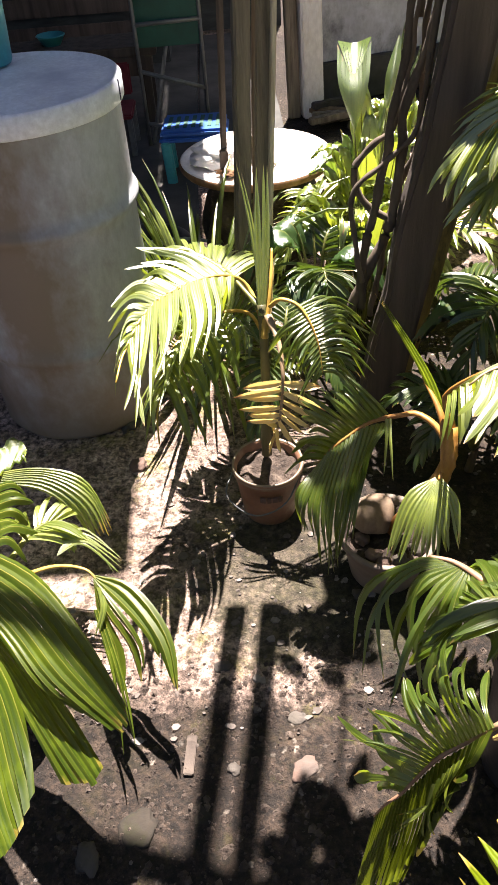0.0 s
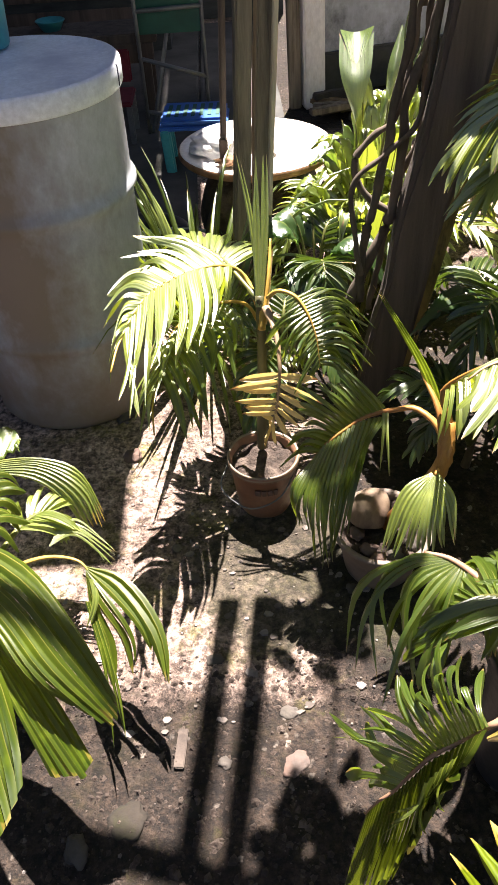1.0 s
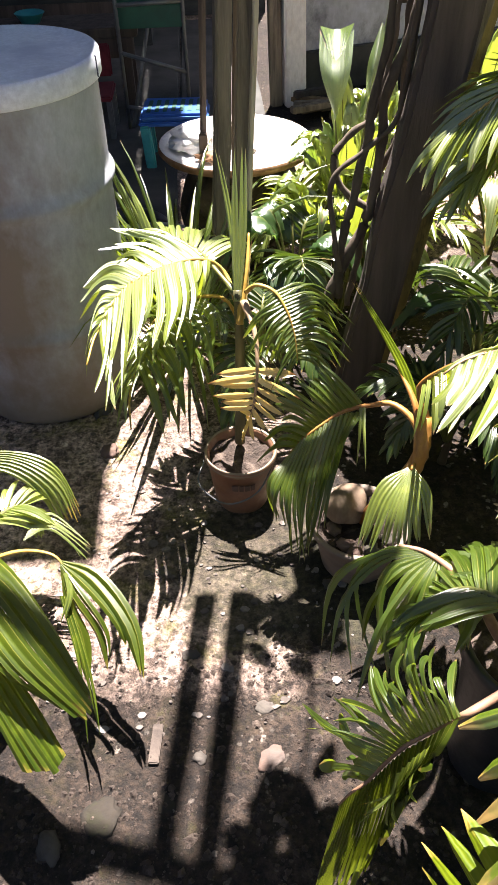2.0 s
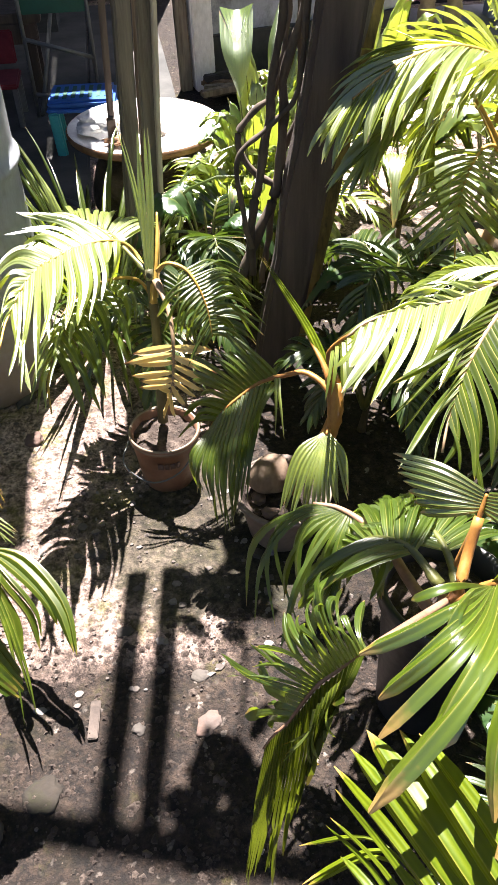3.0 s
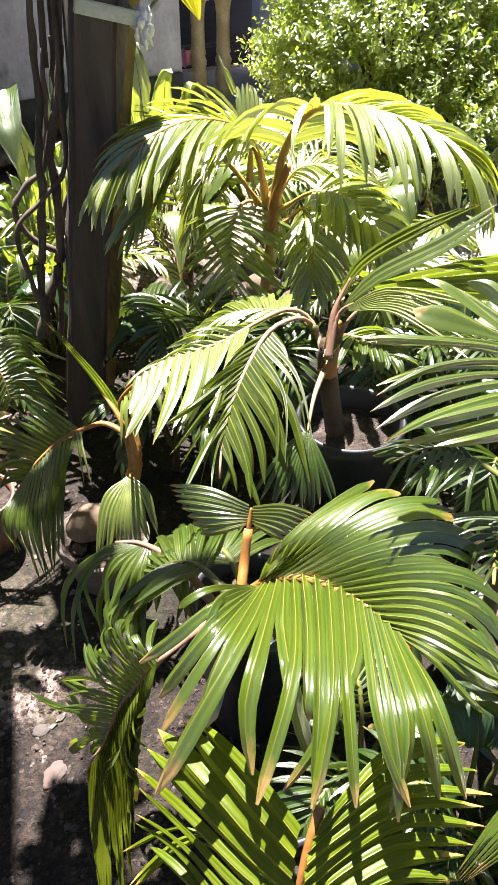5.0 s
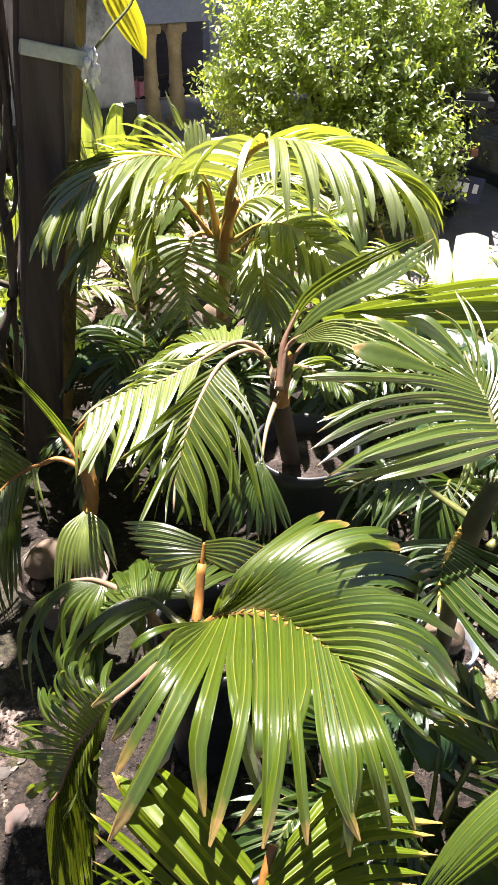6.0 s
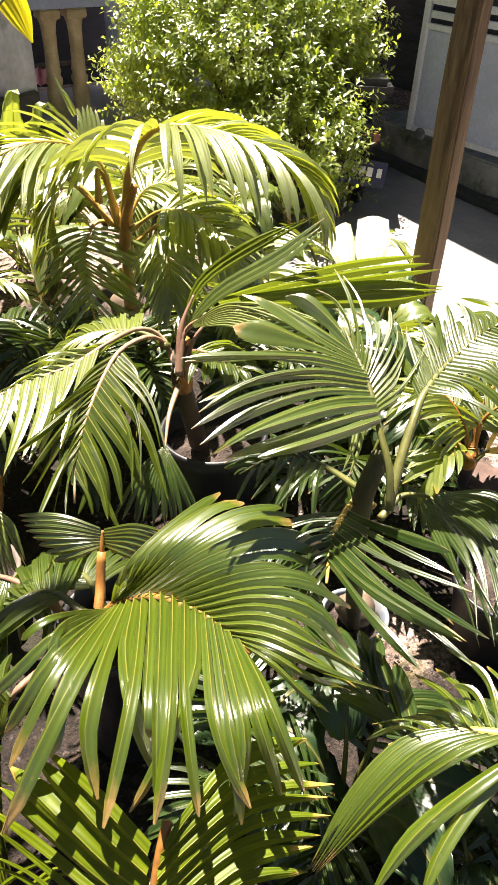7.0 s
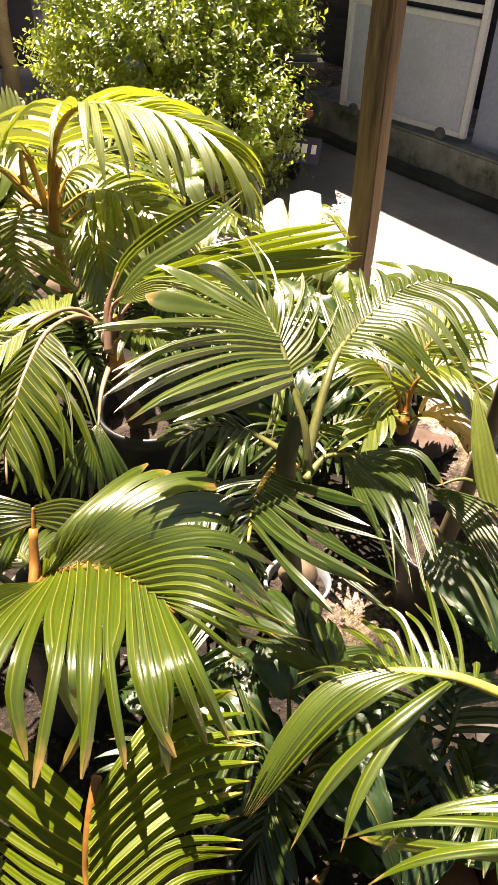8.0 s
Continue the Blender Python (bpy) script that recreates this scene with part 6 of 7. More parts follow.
sheet_frond(palm_tall, [[(0.962, 1.760, 0.704), (1.019, 1.712, 0.703), (1.093, 1.675, 0.674)], [(0.923, 1.742, 0.656), (0.977, 1.685, 0.633), (1.057, 1.640, 0.572)], [(0.900, 1.715, 0.582), (0.939, 1.655, 0.545), (1.007, 1.618, 0.471)], [(0.899, 1.689, 0.491), (0.922, 1.653, 0.445), (0.958, 1.639, 0.388)]], 13, leaf=LEAF_LIME, split=0.1, narrow=0.72, blunt=0.1, fold=0.36, seed=55)
frond(palm_tall, [(1.029, 1.694, 0.699), (1.009, 1.607, 0.894), (1.043, 1.497, 1.029), (1.157, 1.361, 1.038), (1.252, 1.254, 0.996), (1.309, 1.198, 0.910)], apart=True, n=34, length=0.32, width=0.027, droop=1.5, leaf=LEAF_SUN, start=0.22, stalk=PETIOLE_GOLD, sweep=(70, 22), thick=0.011, seed=56)
frond(palm_tall, [(1.025, 1.726, 0.688), (0.975, 1.737, 0.890), (0.836, 1.705, 0.970), (0.682, 1.655, 0.968), (0.542, 1.594, 0.910)], apart=True, n=36, length=0.3, width=0.022, sweep=(50, 14), lift=-0.15, droop=0.8, leaf=LEAF_SUN, start=0.2, thick=0.01, stalk=PETIOLE_GOLD, seed=57)
sheet_frond(palm_tall, [[(0.956, 1.740, 0.889), (0.943, 1.770, 0.959), (0.941, 1.800, 1.008)], [(0.967, 1.740, 0.884), (0.970, 1.780, 0.959), (0.978, 1.820, 1.026)], [(0.979, 1.740, 0.883), (1.000, 1.780, 0.960), (1.007, 1.820, 1.020)], [(0.991, 1.740, 0.884), (1.023, 1.770, 0.940), (1.030, 1.800, 0.977)]], 7, leaf=LEAF_SUN, split=0.85, narrow=0.95, blunt=0.6, fold=0.3, uneven=0.1, seed=58, rachis=[(0.967, 1.730, 0.782), (0.970, 1.735, 0.837), (0.974, 1.740, 0.887)], stalk=PETIOLE_GOLD, thick=0.012)
sheet_frond(palm_tall, [[(0.943, 1.800, 0.996), (0.919, 1.820, 1.052), (0.901, 1.840, 1.094)], [(0.957, 1.800, 1.003), (0.939, 1.820, 1.058), (0.914, 1.840, 1.093)]], 2, leaf=LEAF_SUN, split=0.2, narrow=0.8, blunt=0.2, fold=0.3, seed=59)
frond(palm_tall, [(1.047, 1.817, 0.649), (0.990, 1.934, 0.761), (0.925, 1.967, 0.725), (0.879, 1.949, 0.592)], apart=False, n=22, length=0.24, width=0.024, droop=0.8, leaf=LEAF_SUN, start=0.3, stalk=PETIOLE_GOLD, seed=60)
frond(palm_tall, [(1.065, 1.713, 0.650), (1.133, 1.697, 0.688), (1.120, 1.615, 0.607), (1.104, 1.564, 0.503)], apart=False, n=31, length=0.19, width=0.0127, droop=0.8, leaf=LEAF_SUN, start=0.3, stalk=PETIOLE_GOLD, seed=61)
frond(palm_tall, [(1.020, 1.647, 0.719), (1.105, 1.575, 0.788), (1.183, 1.456, 0.762), (1.233, 1.341, 0.616)], apart=False, n=22, length=0.24, width=0.024, droop=1.0, leaf=LEAF_LIME, start=0.3, stalk=PETIOLE_GOLD, seed=62)
frond(palm_tall, [(1.025, 1.746, 0.680), (0.882, 1.762, 0.857), (0.760, 1.740, 0.866), (0.618, 1.686, 0.744)], apart=True, n=34, length=0.27, width=0.018, sweep=(46, 16), droop=0.6, leaf=LEAF_SUN, start=0.25, stalk=PETIOLE_GOLD, seed=63)
frond(palm_tall, [(1.040, 1.739, 0.680), (1.120, 1.747, 0.785), (1.211, 1.705, 0.802), (1.306, 1.632, 0.761)], apart=False, n=26, length=0.16, width=0.0153, droop=1.0, leaf=LEAF_SUN, start=0.25, stalk=PETIOLE_GOLD, seed=64)

palm_tin = palm("dark green coconut palm with long spreading leaflets in a tin pail")
stem(palm_tin, [(1.010, 0.530, 0.180), (0.781, 0.347, 0.793), (0.779, 0.326, 0.929)], 0.018, 0.014, STEM_GREEN)
coconut(palm_tin, (1.020, 0.540, 0.220), 0.05, 0, HUSK)
sheet_frond(palm_tin, [[(0.749, 0.309, 1.008), (0.696, 0.302, 1.012), (0.635, 0.302, 1.017), (0.582, 0.311, 1.020)], [(0.755, 0.328, 1.022), (0.686, 0.337, 1.033), (0.595, 0.340, 1.042), (0.536, 0.345, 1.046)], [(0.765, 0.349, 1.029), (0.684, 0.372, 1.049), (0.587, 0.377, 1.059), (0.516, 0.368, 1.058)], [(0.767, 0.360, 1.040), (0.694, 0.385, 1.064), (0.613, 0.403, 1.079), (0.534, 0.405, 1.078)], [(0.770, 0.374, 1.045), (0.705, 0.401, 1.071), (0.614, 0.417, 1.093), (0.538, 0.442, 1.101)], [(0.772, 0.389, 1.050), (0.734, 0.428, 1.070), (0.702, 0.475, 1.088), (0.676, 0.502, 1.102)], [(0.774, 0.405, 1.055), (0.776, 0.447, 1.079), (0.764, 0.483, 1.099), (0.745, 0.499, 1.099)]], 15, leaf=LEAF_GLOSS, stalk=PETIOLE_GREEN, thick=0.0055, split=0.22, narrow=0.85, blunt=0.12, fold=0.32, seed=65, rachis=[(0.728, 0.246, 0.918), (0.739, 0.270, 0.963), (0.748, 0.308, 1.000), (0.760, 0.342, 1.026), (0.769, 0.375, 1.045), (0.777, 0.408, 1.057), (0.786, 0.440, 1.070)])
sheet_frond(palm_tin, [[(0.774, 0.402, 1.054), (0.786, 0.434, 1.077), (0.793, 0.477, 1.095), (0.785, 0.509, 1.106)], [(0.770, 0.374, 1.045), (0.794, 0.400, 1.068), (0.822, 0.456, 1.087), (0.819, 0.504, 1.105)], [(0.771, 0.362, 1.034), (0.804, 0.381, 1.048), (0.845, 0.416, 1.062), (0.867, 0.459, 1.075)], [(0.765, 0.342, 1.019), (0.814, 0.360, 1.028), (0.859, 0.393, 1.042), (0.886, 0.433, 1.054)], [(0.754, 0.322, 1.012), (0.801, 0.334, 1.010), (0.846, 0.367, 1.013), (0.887, 0.408, 1.028)]], 14, leaf=LEAF_GLOSS, split=0.25, narrow=0.6, blunt=0.12, fold=0.32, seed=66)
sheet_frond(palm_tin, [[(0.828, 0.321, 1.007), (0.844, 0.370, 1.022), (0.873, 0.430, 1.039)], [(0.876, 0.340, 1.017), (0.907, 0.400, 1.033), (0.931, 0.454, 1.048)], [(0.928, 0.360, 1.022), (0.958, 0.416, 1.038), (0.975, 0.460, 1.048)], [(0.994, 0.380, 1.024), (1.017, 0.418, 1.034), (1.020, 0.458, 1.037)], [(1.054, 0.381, 1.032), (1.079, 0.416, 1.032), (1.072, 0.446, 1.026)], [(1.117, 0.364, 1.019), (1.145, 0.388, 1.017), (1.155, 0.419, 1.009)]], 17, leaf=LEAF, stalk=PETIOLE_GREEN, thick=0.006, split=0.3, narrow=0.85, blunt=0.2, fold=0.32, seed=67, rachis=[(0.725, 0.248, 0.917), (0.768, 0.280, 0.962), (0.809, 0.307, 0.999), (0.845, 0.329, 1.013), (0.929, 0.362, 1.023), (1.037, 0.387, 1.025), (1.104, 0.372, 1.024), (1.158, 0.334, 0.995)])
sheet_frond(palm_tin, [[(0.843, 0.326, 1.013), (0.852, 0.287, 1.017), (0.855, 0.237, 1.003)], [(0.907, 0.350, 1.021), (0.931, 0.295, 1.028), (0.925, 0.224, 1.000)], [(0.992, 0.379, 1.024), (1.017, 0.308, 1.020), (0.981, 0.192, 0.978)], [(1.053, 0.379, 1.031), (1.081, 0.309, 1.020), (1.064, 0.209, 0.970)], [(1.106, 0.367, 1.023), (1.142, 0.325, 1.014), (1.150, 0.258, 0.983)]], 15, leaf=LEAF, split=0.15, narrow=0.8, blunt=0.12, fold=0.32, seed=68)
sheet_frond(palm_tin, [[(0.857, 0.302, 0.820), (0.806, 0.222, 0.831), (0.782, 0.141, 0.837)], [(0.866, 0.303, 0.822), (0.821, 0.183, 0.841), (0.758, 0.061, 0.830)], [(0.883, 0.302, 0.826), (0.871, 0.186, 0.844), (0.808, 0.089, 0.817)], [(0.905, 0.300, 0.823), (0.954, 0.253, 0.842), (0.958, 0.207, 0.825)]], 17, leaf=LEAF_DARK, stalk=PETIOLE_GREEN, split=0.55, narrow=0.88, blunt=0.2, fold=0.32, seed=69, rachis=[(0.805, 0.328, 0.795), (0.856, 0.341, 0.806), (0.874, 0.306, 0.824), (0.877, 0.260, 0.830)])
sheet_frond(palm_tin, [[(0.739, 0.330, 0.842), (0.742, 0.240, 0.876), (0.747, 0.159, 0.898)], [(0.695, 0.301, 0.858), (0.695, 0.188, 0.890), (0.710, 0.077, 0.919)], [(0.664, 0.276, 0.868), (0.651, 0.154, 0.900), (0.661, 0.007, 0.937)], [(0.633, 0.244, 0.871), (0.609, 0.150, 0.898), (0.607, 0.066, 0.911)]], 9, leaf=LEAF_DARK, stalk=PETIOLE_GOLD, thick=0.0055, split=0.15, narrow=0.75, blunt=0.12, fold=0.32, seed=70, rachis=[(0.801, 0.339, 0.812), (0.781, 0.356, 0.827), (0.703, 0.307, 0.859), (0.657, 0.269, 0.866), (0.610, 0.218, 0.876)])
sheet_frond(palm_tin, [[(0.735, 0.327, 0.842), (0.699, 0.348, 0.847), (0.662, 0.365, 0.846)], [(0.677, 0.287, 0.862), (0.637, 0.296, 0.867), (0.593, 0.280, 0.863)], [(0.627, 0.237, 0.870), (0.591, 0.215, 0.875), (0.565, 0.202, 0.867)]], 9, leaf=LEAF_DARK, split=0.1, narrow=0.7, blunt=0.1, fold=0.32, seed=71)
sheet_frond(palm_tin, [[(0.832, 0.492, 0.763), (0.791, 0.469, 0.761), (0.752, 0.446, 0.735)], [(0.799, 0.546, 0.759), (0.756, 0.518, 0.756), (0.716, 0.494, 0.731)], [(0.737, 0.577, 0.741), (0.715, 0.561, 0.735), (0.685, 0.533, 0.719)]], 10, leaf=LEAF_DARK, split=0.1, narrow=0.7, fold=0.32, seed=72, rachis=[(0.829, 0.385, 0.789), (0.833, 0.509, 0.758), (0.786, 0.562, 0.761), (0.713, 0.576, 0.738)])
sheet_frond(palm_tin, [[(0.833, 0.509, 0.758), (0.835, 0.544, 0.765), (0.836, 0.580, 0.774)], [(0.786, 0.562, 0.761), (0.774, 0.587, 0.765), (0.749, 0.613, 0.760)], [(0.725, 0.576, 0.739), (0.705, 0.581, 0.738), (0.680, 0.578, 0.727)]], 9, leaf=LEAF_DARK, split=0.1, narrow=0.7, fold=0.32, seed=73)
sheet_frond(palm_tin, [[(0.824, 0.385, 0.914), (0.808, 0.412, 0.926), (0.776, 0.386, 0.902), (0.739, 0.361, 0.872)], [(0.831, 0.379, 0.914), (0.824, 0.405, 0.928), (0.790, 0.375, 0.903), (0.758, 0.359, 0.875)]], 3, leaf=LEAF_LIME, split=0.7, fold=0.32, seed=74)

palm_small = palm("small yellow green coconut seedling with orange stalks beside the path")
stem(palm_small, [(1.720, 0.920, 0.170), (1.455, 0.658, 0.381), (1.442, 0.652, 0.446)], 0.022, 0.012, PETIOLE)
frond(palm_small, [(1.443, 0.649, 0.411), (1.432, 0.686, 0.500), (1.403, 0.747, 0.561), (1.339, 0.798, 0.541)], n=18, length=0.16, width=0.0187, droop=0.7, leaf=LEAF_LIME, stalk=PETIOLE, seed=75)
frond(palm_small, [(1.447, 0.645, 0.412), (1.469, 0.658, 0.518), (1.510, 0.608, 0.580), (1.533, 0.510, 0.528)], n=21, length=0.16, width=0.017, droop=0.7, leaf=LEAF_LIME, stalk=PETIOLE, seed=76)
frond(palm_small, [(1.445, 0.647, 0.412), (1.487, 0.686, 0.529), (1.547, 0.685, 0.607), (1.630, 0.665, 0.605)], n=18, length=0.15, width=0.017, droop=0.3, leaf=LEAF_LIME, stalk=PETIOLE, seed=77)
frond(palm_small, [(1.438, 0.647, 0.405), (1.383, 0.649, 0.465), (1.311, 0.635, 0.462), (1.277, 0.609, 0.408)], n=8, length=0.12, width=0.026, sweep=(40, 8), droop=0.5, leaf=LEAF_STREAK, seed=78)
frond(palm_small, [(1.446, 0.639, 0.407), (1.471, 0.614, 0.448), (1.488, 0.558, 0.458), (1.495, 0.512, 0.432)], n=7, length=0.1, width=0.026, sweep=(40, 8), droop=0.5, leaf=LEAF_YELLOW, seed=79)

palm_edge = palm("coconut palm with dark blue green drooping blades at the path edge")
stem(palm_edge, [(1.360, 0.400, 0.220), (1.380, 0.380, 0.550), (1.360, 0.360, 0.800)], 0.024, 0.014, STEM)
sheet_frond(palm_edge, [[(1.209, 0.332, 0.785), (1.164, 0.285, 0.732), (1.134, 0.222, 0.659), (1.136, 0.177, 0.638)], [(1.216, 0.332, 0.795), (1.187, 0.258, 0.740), (1.160, 0.190, 0.670), (1.139, 0.173, 0.640)]], 5, leaf=LEAF_LIME, split=0.9, narrow=0.9, fold=0.35, seed=80, rachis=[(1.373, 0.310, 0.809), (1.287, 0.323, 0.809), (1.216, 0.331, 0.793)])
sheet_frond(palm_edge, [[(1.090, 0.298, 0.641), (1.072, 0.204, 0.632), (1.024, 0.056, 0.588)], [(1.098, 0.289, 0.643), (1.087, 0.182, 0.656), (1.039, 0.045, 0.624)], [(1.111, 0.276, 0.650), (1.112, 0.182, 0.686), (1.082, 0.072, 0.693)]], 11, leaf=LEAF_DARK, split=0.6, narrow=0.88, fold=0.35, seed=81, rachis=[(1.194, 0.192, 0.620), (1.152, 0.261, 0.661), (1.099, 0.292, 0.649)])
blade_frond(palm_edge, [(1.046, 0.236, 0.614), (1.022, 0.149, 0.607), (1.002, 0.079, 0.589), (0.977, 0.012, 0.548)], width=0.15, leaf=BLADE_DARK, start=0.1, pleats=7, cup=-0.25, seed=82)

palm_front = palm("coconut palm with a thick yellow midrib and torn leaflets close by")
stem(palm_front, [(1.050, -0.120, 0.220), (1.060, -0.100, 0.550), (1.000, -0.050, 0.850)], 0.024, 0.014, STEM)
sheet_frond(palm_front, [[(0.640, 0.019, 0.813), (0.593, 0.049, 0.788), (0.527, 0.048, 0.736), (0.459, 0.025, 0.661)], [(0.663, -0.009, 0.828), (0.597, 0.017, 0.813), (0.530, 0.021, 0.761), (0.458, 0.017, 0.669)], [(0.686, -0.034, 0.833), (0.624, -0.023, 0.836), (0.558, -0.004, 0.786), (0.461, 0.013, 0.680)]], 7, leaf=LEAF_GLOSS, stalk=PETIOLE_LIME, thick=0.008, split=0.97, narrow=0.95, blunt=0.3, fold=0.3, uneven=0.03, seed=83, rachis=[(0.801, -0.182, 0.756), (0.762, -0.131, 0.811), (0.731, -0.089, 0.823), (0.697, -0.049, 0.836), (0.656, -0.003, 0.826), (0.624, 0.033, 0.797), (0.590, 0.056, 0.766)])
sheet_frond(palm_front, [[(0.693, -0.047, 0.834), (0.622, -0.037, 0.818), (0.551, -0.037, 0.784), (0.490, -0.071, 0.729)], [(0.695, -0.054, 0.833), (0.622, -0.056, 0.824), (0.555, -0.054, 0.780), (0.492, -0.074, 0.729)]], 1, leaf=LEAF_GLOSS, split=0.05, narrow=1, blunt=0.05, fold=0.3, seed=84)
sheet_frond(palm_front, [[(0.694, -0.052, 0.833), (0.612, -0.041, 0.800), (0.549, -0.054, 0.767), (0.512, -0.076, 0.736)], [(0.695, -0.056, 0.832), (0.612, -0.057, 0.807), (0.553, -0.066, 0.776), (0.514, -0.078, 0.735)]], 1, leaf=LEAF_GLOSS, split=0.05, narrow=1, blunt=0.05, fold=0.3, seed=85)
sheet_frond(palm_front, [[(0.713, -0.057, 0.831), (0.748, -0.028, 0.841), (0.768, 0.003, 0.841)], [(0.700, -0.041, 0.828), (0.732, 0.004, 0.840), (0.758, 0.039, 0.848)], [(0.676, -0.022, 0.831), (0.709, 0.030, 0.835), (0.721, 0.070, 0.823)], [(0.656, -0.003, 0.826), (0.675, 0.044, 0.819), (0.676, 0.088, 0.802)], [(0.637, 0.021, 0.811), (0.640, 0.053, 0.802), (0.632, 0.090, 0.778)], [(0.612, 0.039, 0.794), (0.610, 0.066, 0.780), (0.597, 0.080, 0.756)]], 13, leaf=LEAF_GLOSS, split=0.05, narrow=0.55, blunt=0.3, fold=0.3, seed=86)
sheet_frond(palm_front, [[(0.720, -0.068, 0.833), (0.744, -0.054, 0.829), (0.756, -0.039, 0.830)], [(0.717, -0.064, 0.833), (0.739, -0.047, 0.827), (0.752, -0.035, 0.828)]], 1, leaf=LEAF_GLOSS, split=0.5, fold=0.32, seed=87)
sheet_frond(palm_front, [[(0.649, -0.210, 0.892), (0.607, -0.159, 0.873), (0.573, -0.124, 0.850), (0.554, -0.120, 0.831)], [(0.644, -0.225, 0.887), (0.601, -0.175, 0.879), (0.560, -0.136, 0.853), (0.524, -0.117, 0.818)], [(0.633, -0.237, 0.880), (0.586, -0.187, 0.880), (0.541, -0.139, 0.854), (0.493, -0.109, 0.808)], [(0.634, -0.250, 0.856), (0.574, -0.199, 0.873), (0.525, -0.148, 0.846), (0.497, -0.117, 0.808)], [(0.635, -0.264, 0.833), (0.561, -0.211, 0.865), (0.510, -0.158, 0.838), (0.470, -0.105, 0.801)]], 5, leaf=LEAF_GLOSS, stalk=PETIOLE_LIME, split=0.05, narrow=0.8, blunt=0.1, fold=0.25, seed=88, rachis=[(0.655, -0.304, 0.753), (0.635, -0.264, 0.833), (0.633, -0.231, 0.880), (0.648, -0.205, 0.892)])
sheet_frond(palm_front, [[(0.632, -0.267, 0.832), (0.557, -0.231, 0.850), (0.510, -0.189, 0.822), (0.465, -0.154, 0.789)], [(0.636, -0.292, 0.788), (0.542, -0.249, 0.831), (0.487, -0.212, 0.811), (0.451, -0.185, 0.781)]], 3, leaf=LEAF_GLOSS, split=0.05, narrow=0.8, blunt=0.1, fold=0.32, seed=89)
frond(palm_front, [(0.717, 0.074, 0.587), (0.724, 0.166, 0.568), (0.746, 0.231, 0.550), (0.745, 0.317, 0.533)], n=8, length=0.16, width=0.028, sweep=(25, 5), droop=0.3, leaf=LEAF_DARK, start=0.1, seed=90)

VINES = [([(0.358, 1.860, 0.353), (0.366, 1.870, 0.526), (0.389, 1.880, 0.696), (0.416, 1.890, 0.821), (0.432, 1.900, 0.937), (0.459, 1.910, 1.113), (0.465, 1.920, 1.270)], 0.016),
         ([(0.324, 1.870, 0.341), (0.374, 1.880, 0.450), (0.431, 1.890, 0.594), (0.448, 1.900, 0.698), (0.462, 1.910, 0.866), (0.504, 1.920, 1.038), (0.520, 1.930, 1.128)], 0.019),
         ([(0.448, 1.890, 0.576), (0.353, 1.900, 0.660), (0.331, 1.910, 0.734), (0.383, 1.920, 0.784), (0.438, 1.930, 0.831), (0.461, 1.940, 0.962), (0.482, 1.950, 1.104)], 0.012),
         ([(0.352, 1.840, 0.438), (0.325, 1.850, 0.572), (0.329, 1.860, 0.709), (0.402, 1.870, 0.758), (0.477, 1.880, 0.833), (0.498, 1.890, 0.997)], 0.010),
         ([(0.398, 1.920, 0.274), (0.419, 1.930, 0.437), (0.454, 1.940, 0.634), (0.505, 1.950, 0.779), (0.496, 1.960, 0.980), (0.516, 1.970, 1.132)], 0.012)]
GINGER = [([[(0.417, 2.425, 0.656), (0.369, 2.453, 0.788), (0.373, 2.531, 0.885)], [(0.417, 2.413, 0.652), (0.414, 2.427, 0.759), (0.418, 2.473, 0.812)], [(0.422, 2.424, 0.656), (0.459, 2.437, 0.786), (0.478, 2.514, 0.891)]], [(0.431, 2.293, 0.349), (0.426, 2.362, 0.496), (0.419, 2.422, 0.648)]),
          ([[(0.379, 2.561, 0.887), (0.397, 2.504, 0.835), (0.413, 2.439, 0.780)], [(0.448, 2.647, 0.856), (0.433, 2.546, 0.817), (0.415, 2.438, 0.780)], [(0.487, 2.565, 0.891), (0.451, 2.505, 0.834), (0.417, 2.438, 0.780)]], ()),
          ([[(0.514, 2.446, 0.712), (0.521, 2.473, 0.804), (0.560, 2.510, 0.901)], [(0.523, 2.434, 0.711), (0.534, 2.446, 0.794), (0.564, 2.509, 0.901)], [(0.532, 2.442, 0.711), (0.562, 2.459, 0.788), (0.569, 2.505, 0.889)]], [(0.473, 2.319, 0.373), (0.499, 2.386, 0.537), (0.525, 2.444, 0.712)])]
PALE = [([[(1.784, 1.583, 0.426), (1.801, 1.688, 0.469), (1.836, 1.756, 0.510)], [(1.782, 1.555, 0.435), (1.832, 1.653, 0.488), (1.892, 1.742, 0.539)], [(1.809, 1.562, 0.430), (1.876, 1.641, 0.484), (1.916, 1.729, 0.535)]], [(2.200, 2.300, 0.000), (1.825, 1.601, 0.405)]),
        ([[(1.826, 1.548, 0.433), (1.882, 1.650, 0.490), (1.946, 1.726, 0.548)], [(1.831, 1.514, 0.443), (1.911, 1.600, 0.505), (1.990, 1.691, 0.565)], [(1.865, 1.513, 0.440), (1.961, 1.566, 0.499), (2.025, 1.650, 0.558)]], [(2.240, 2.280, 0.000), (1.875, 1.559, 0.413)]),
        ([[(1.756, 1.645, 0.400), (1.748, 1.734, 0.428), (1.764, 1.800, 0.441)], [(1.749, 1.616, 0.397), (1.747, 1.671, 0.423), (1.736, 1.744, 0.427)], [(1.762, 1.612, 0.392), (1.757, 1.632, 0.406), (1.742, 1.677, 0.406)]], [(2.160, 2.340, 0.000), (1.795, 1.661, 0.362)])]
KNOT = (0.708, 1.800, 1.173)


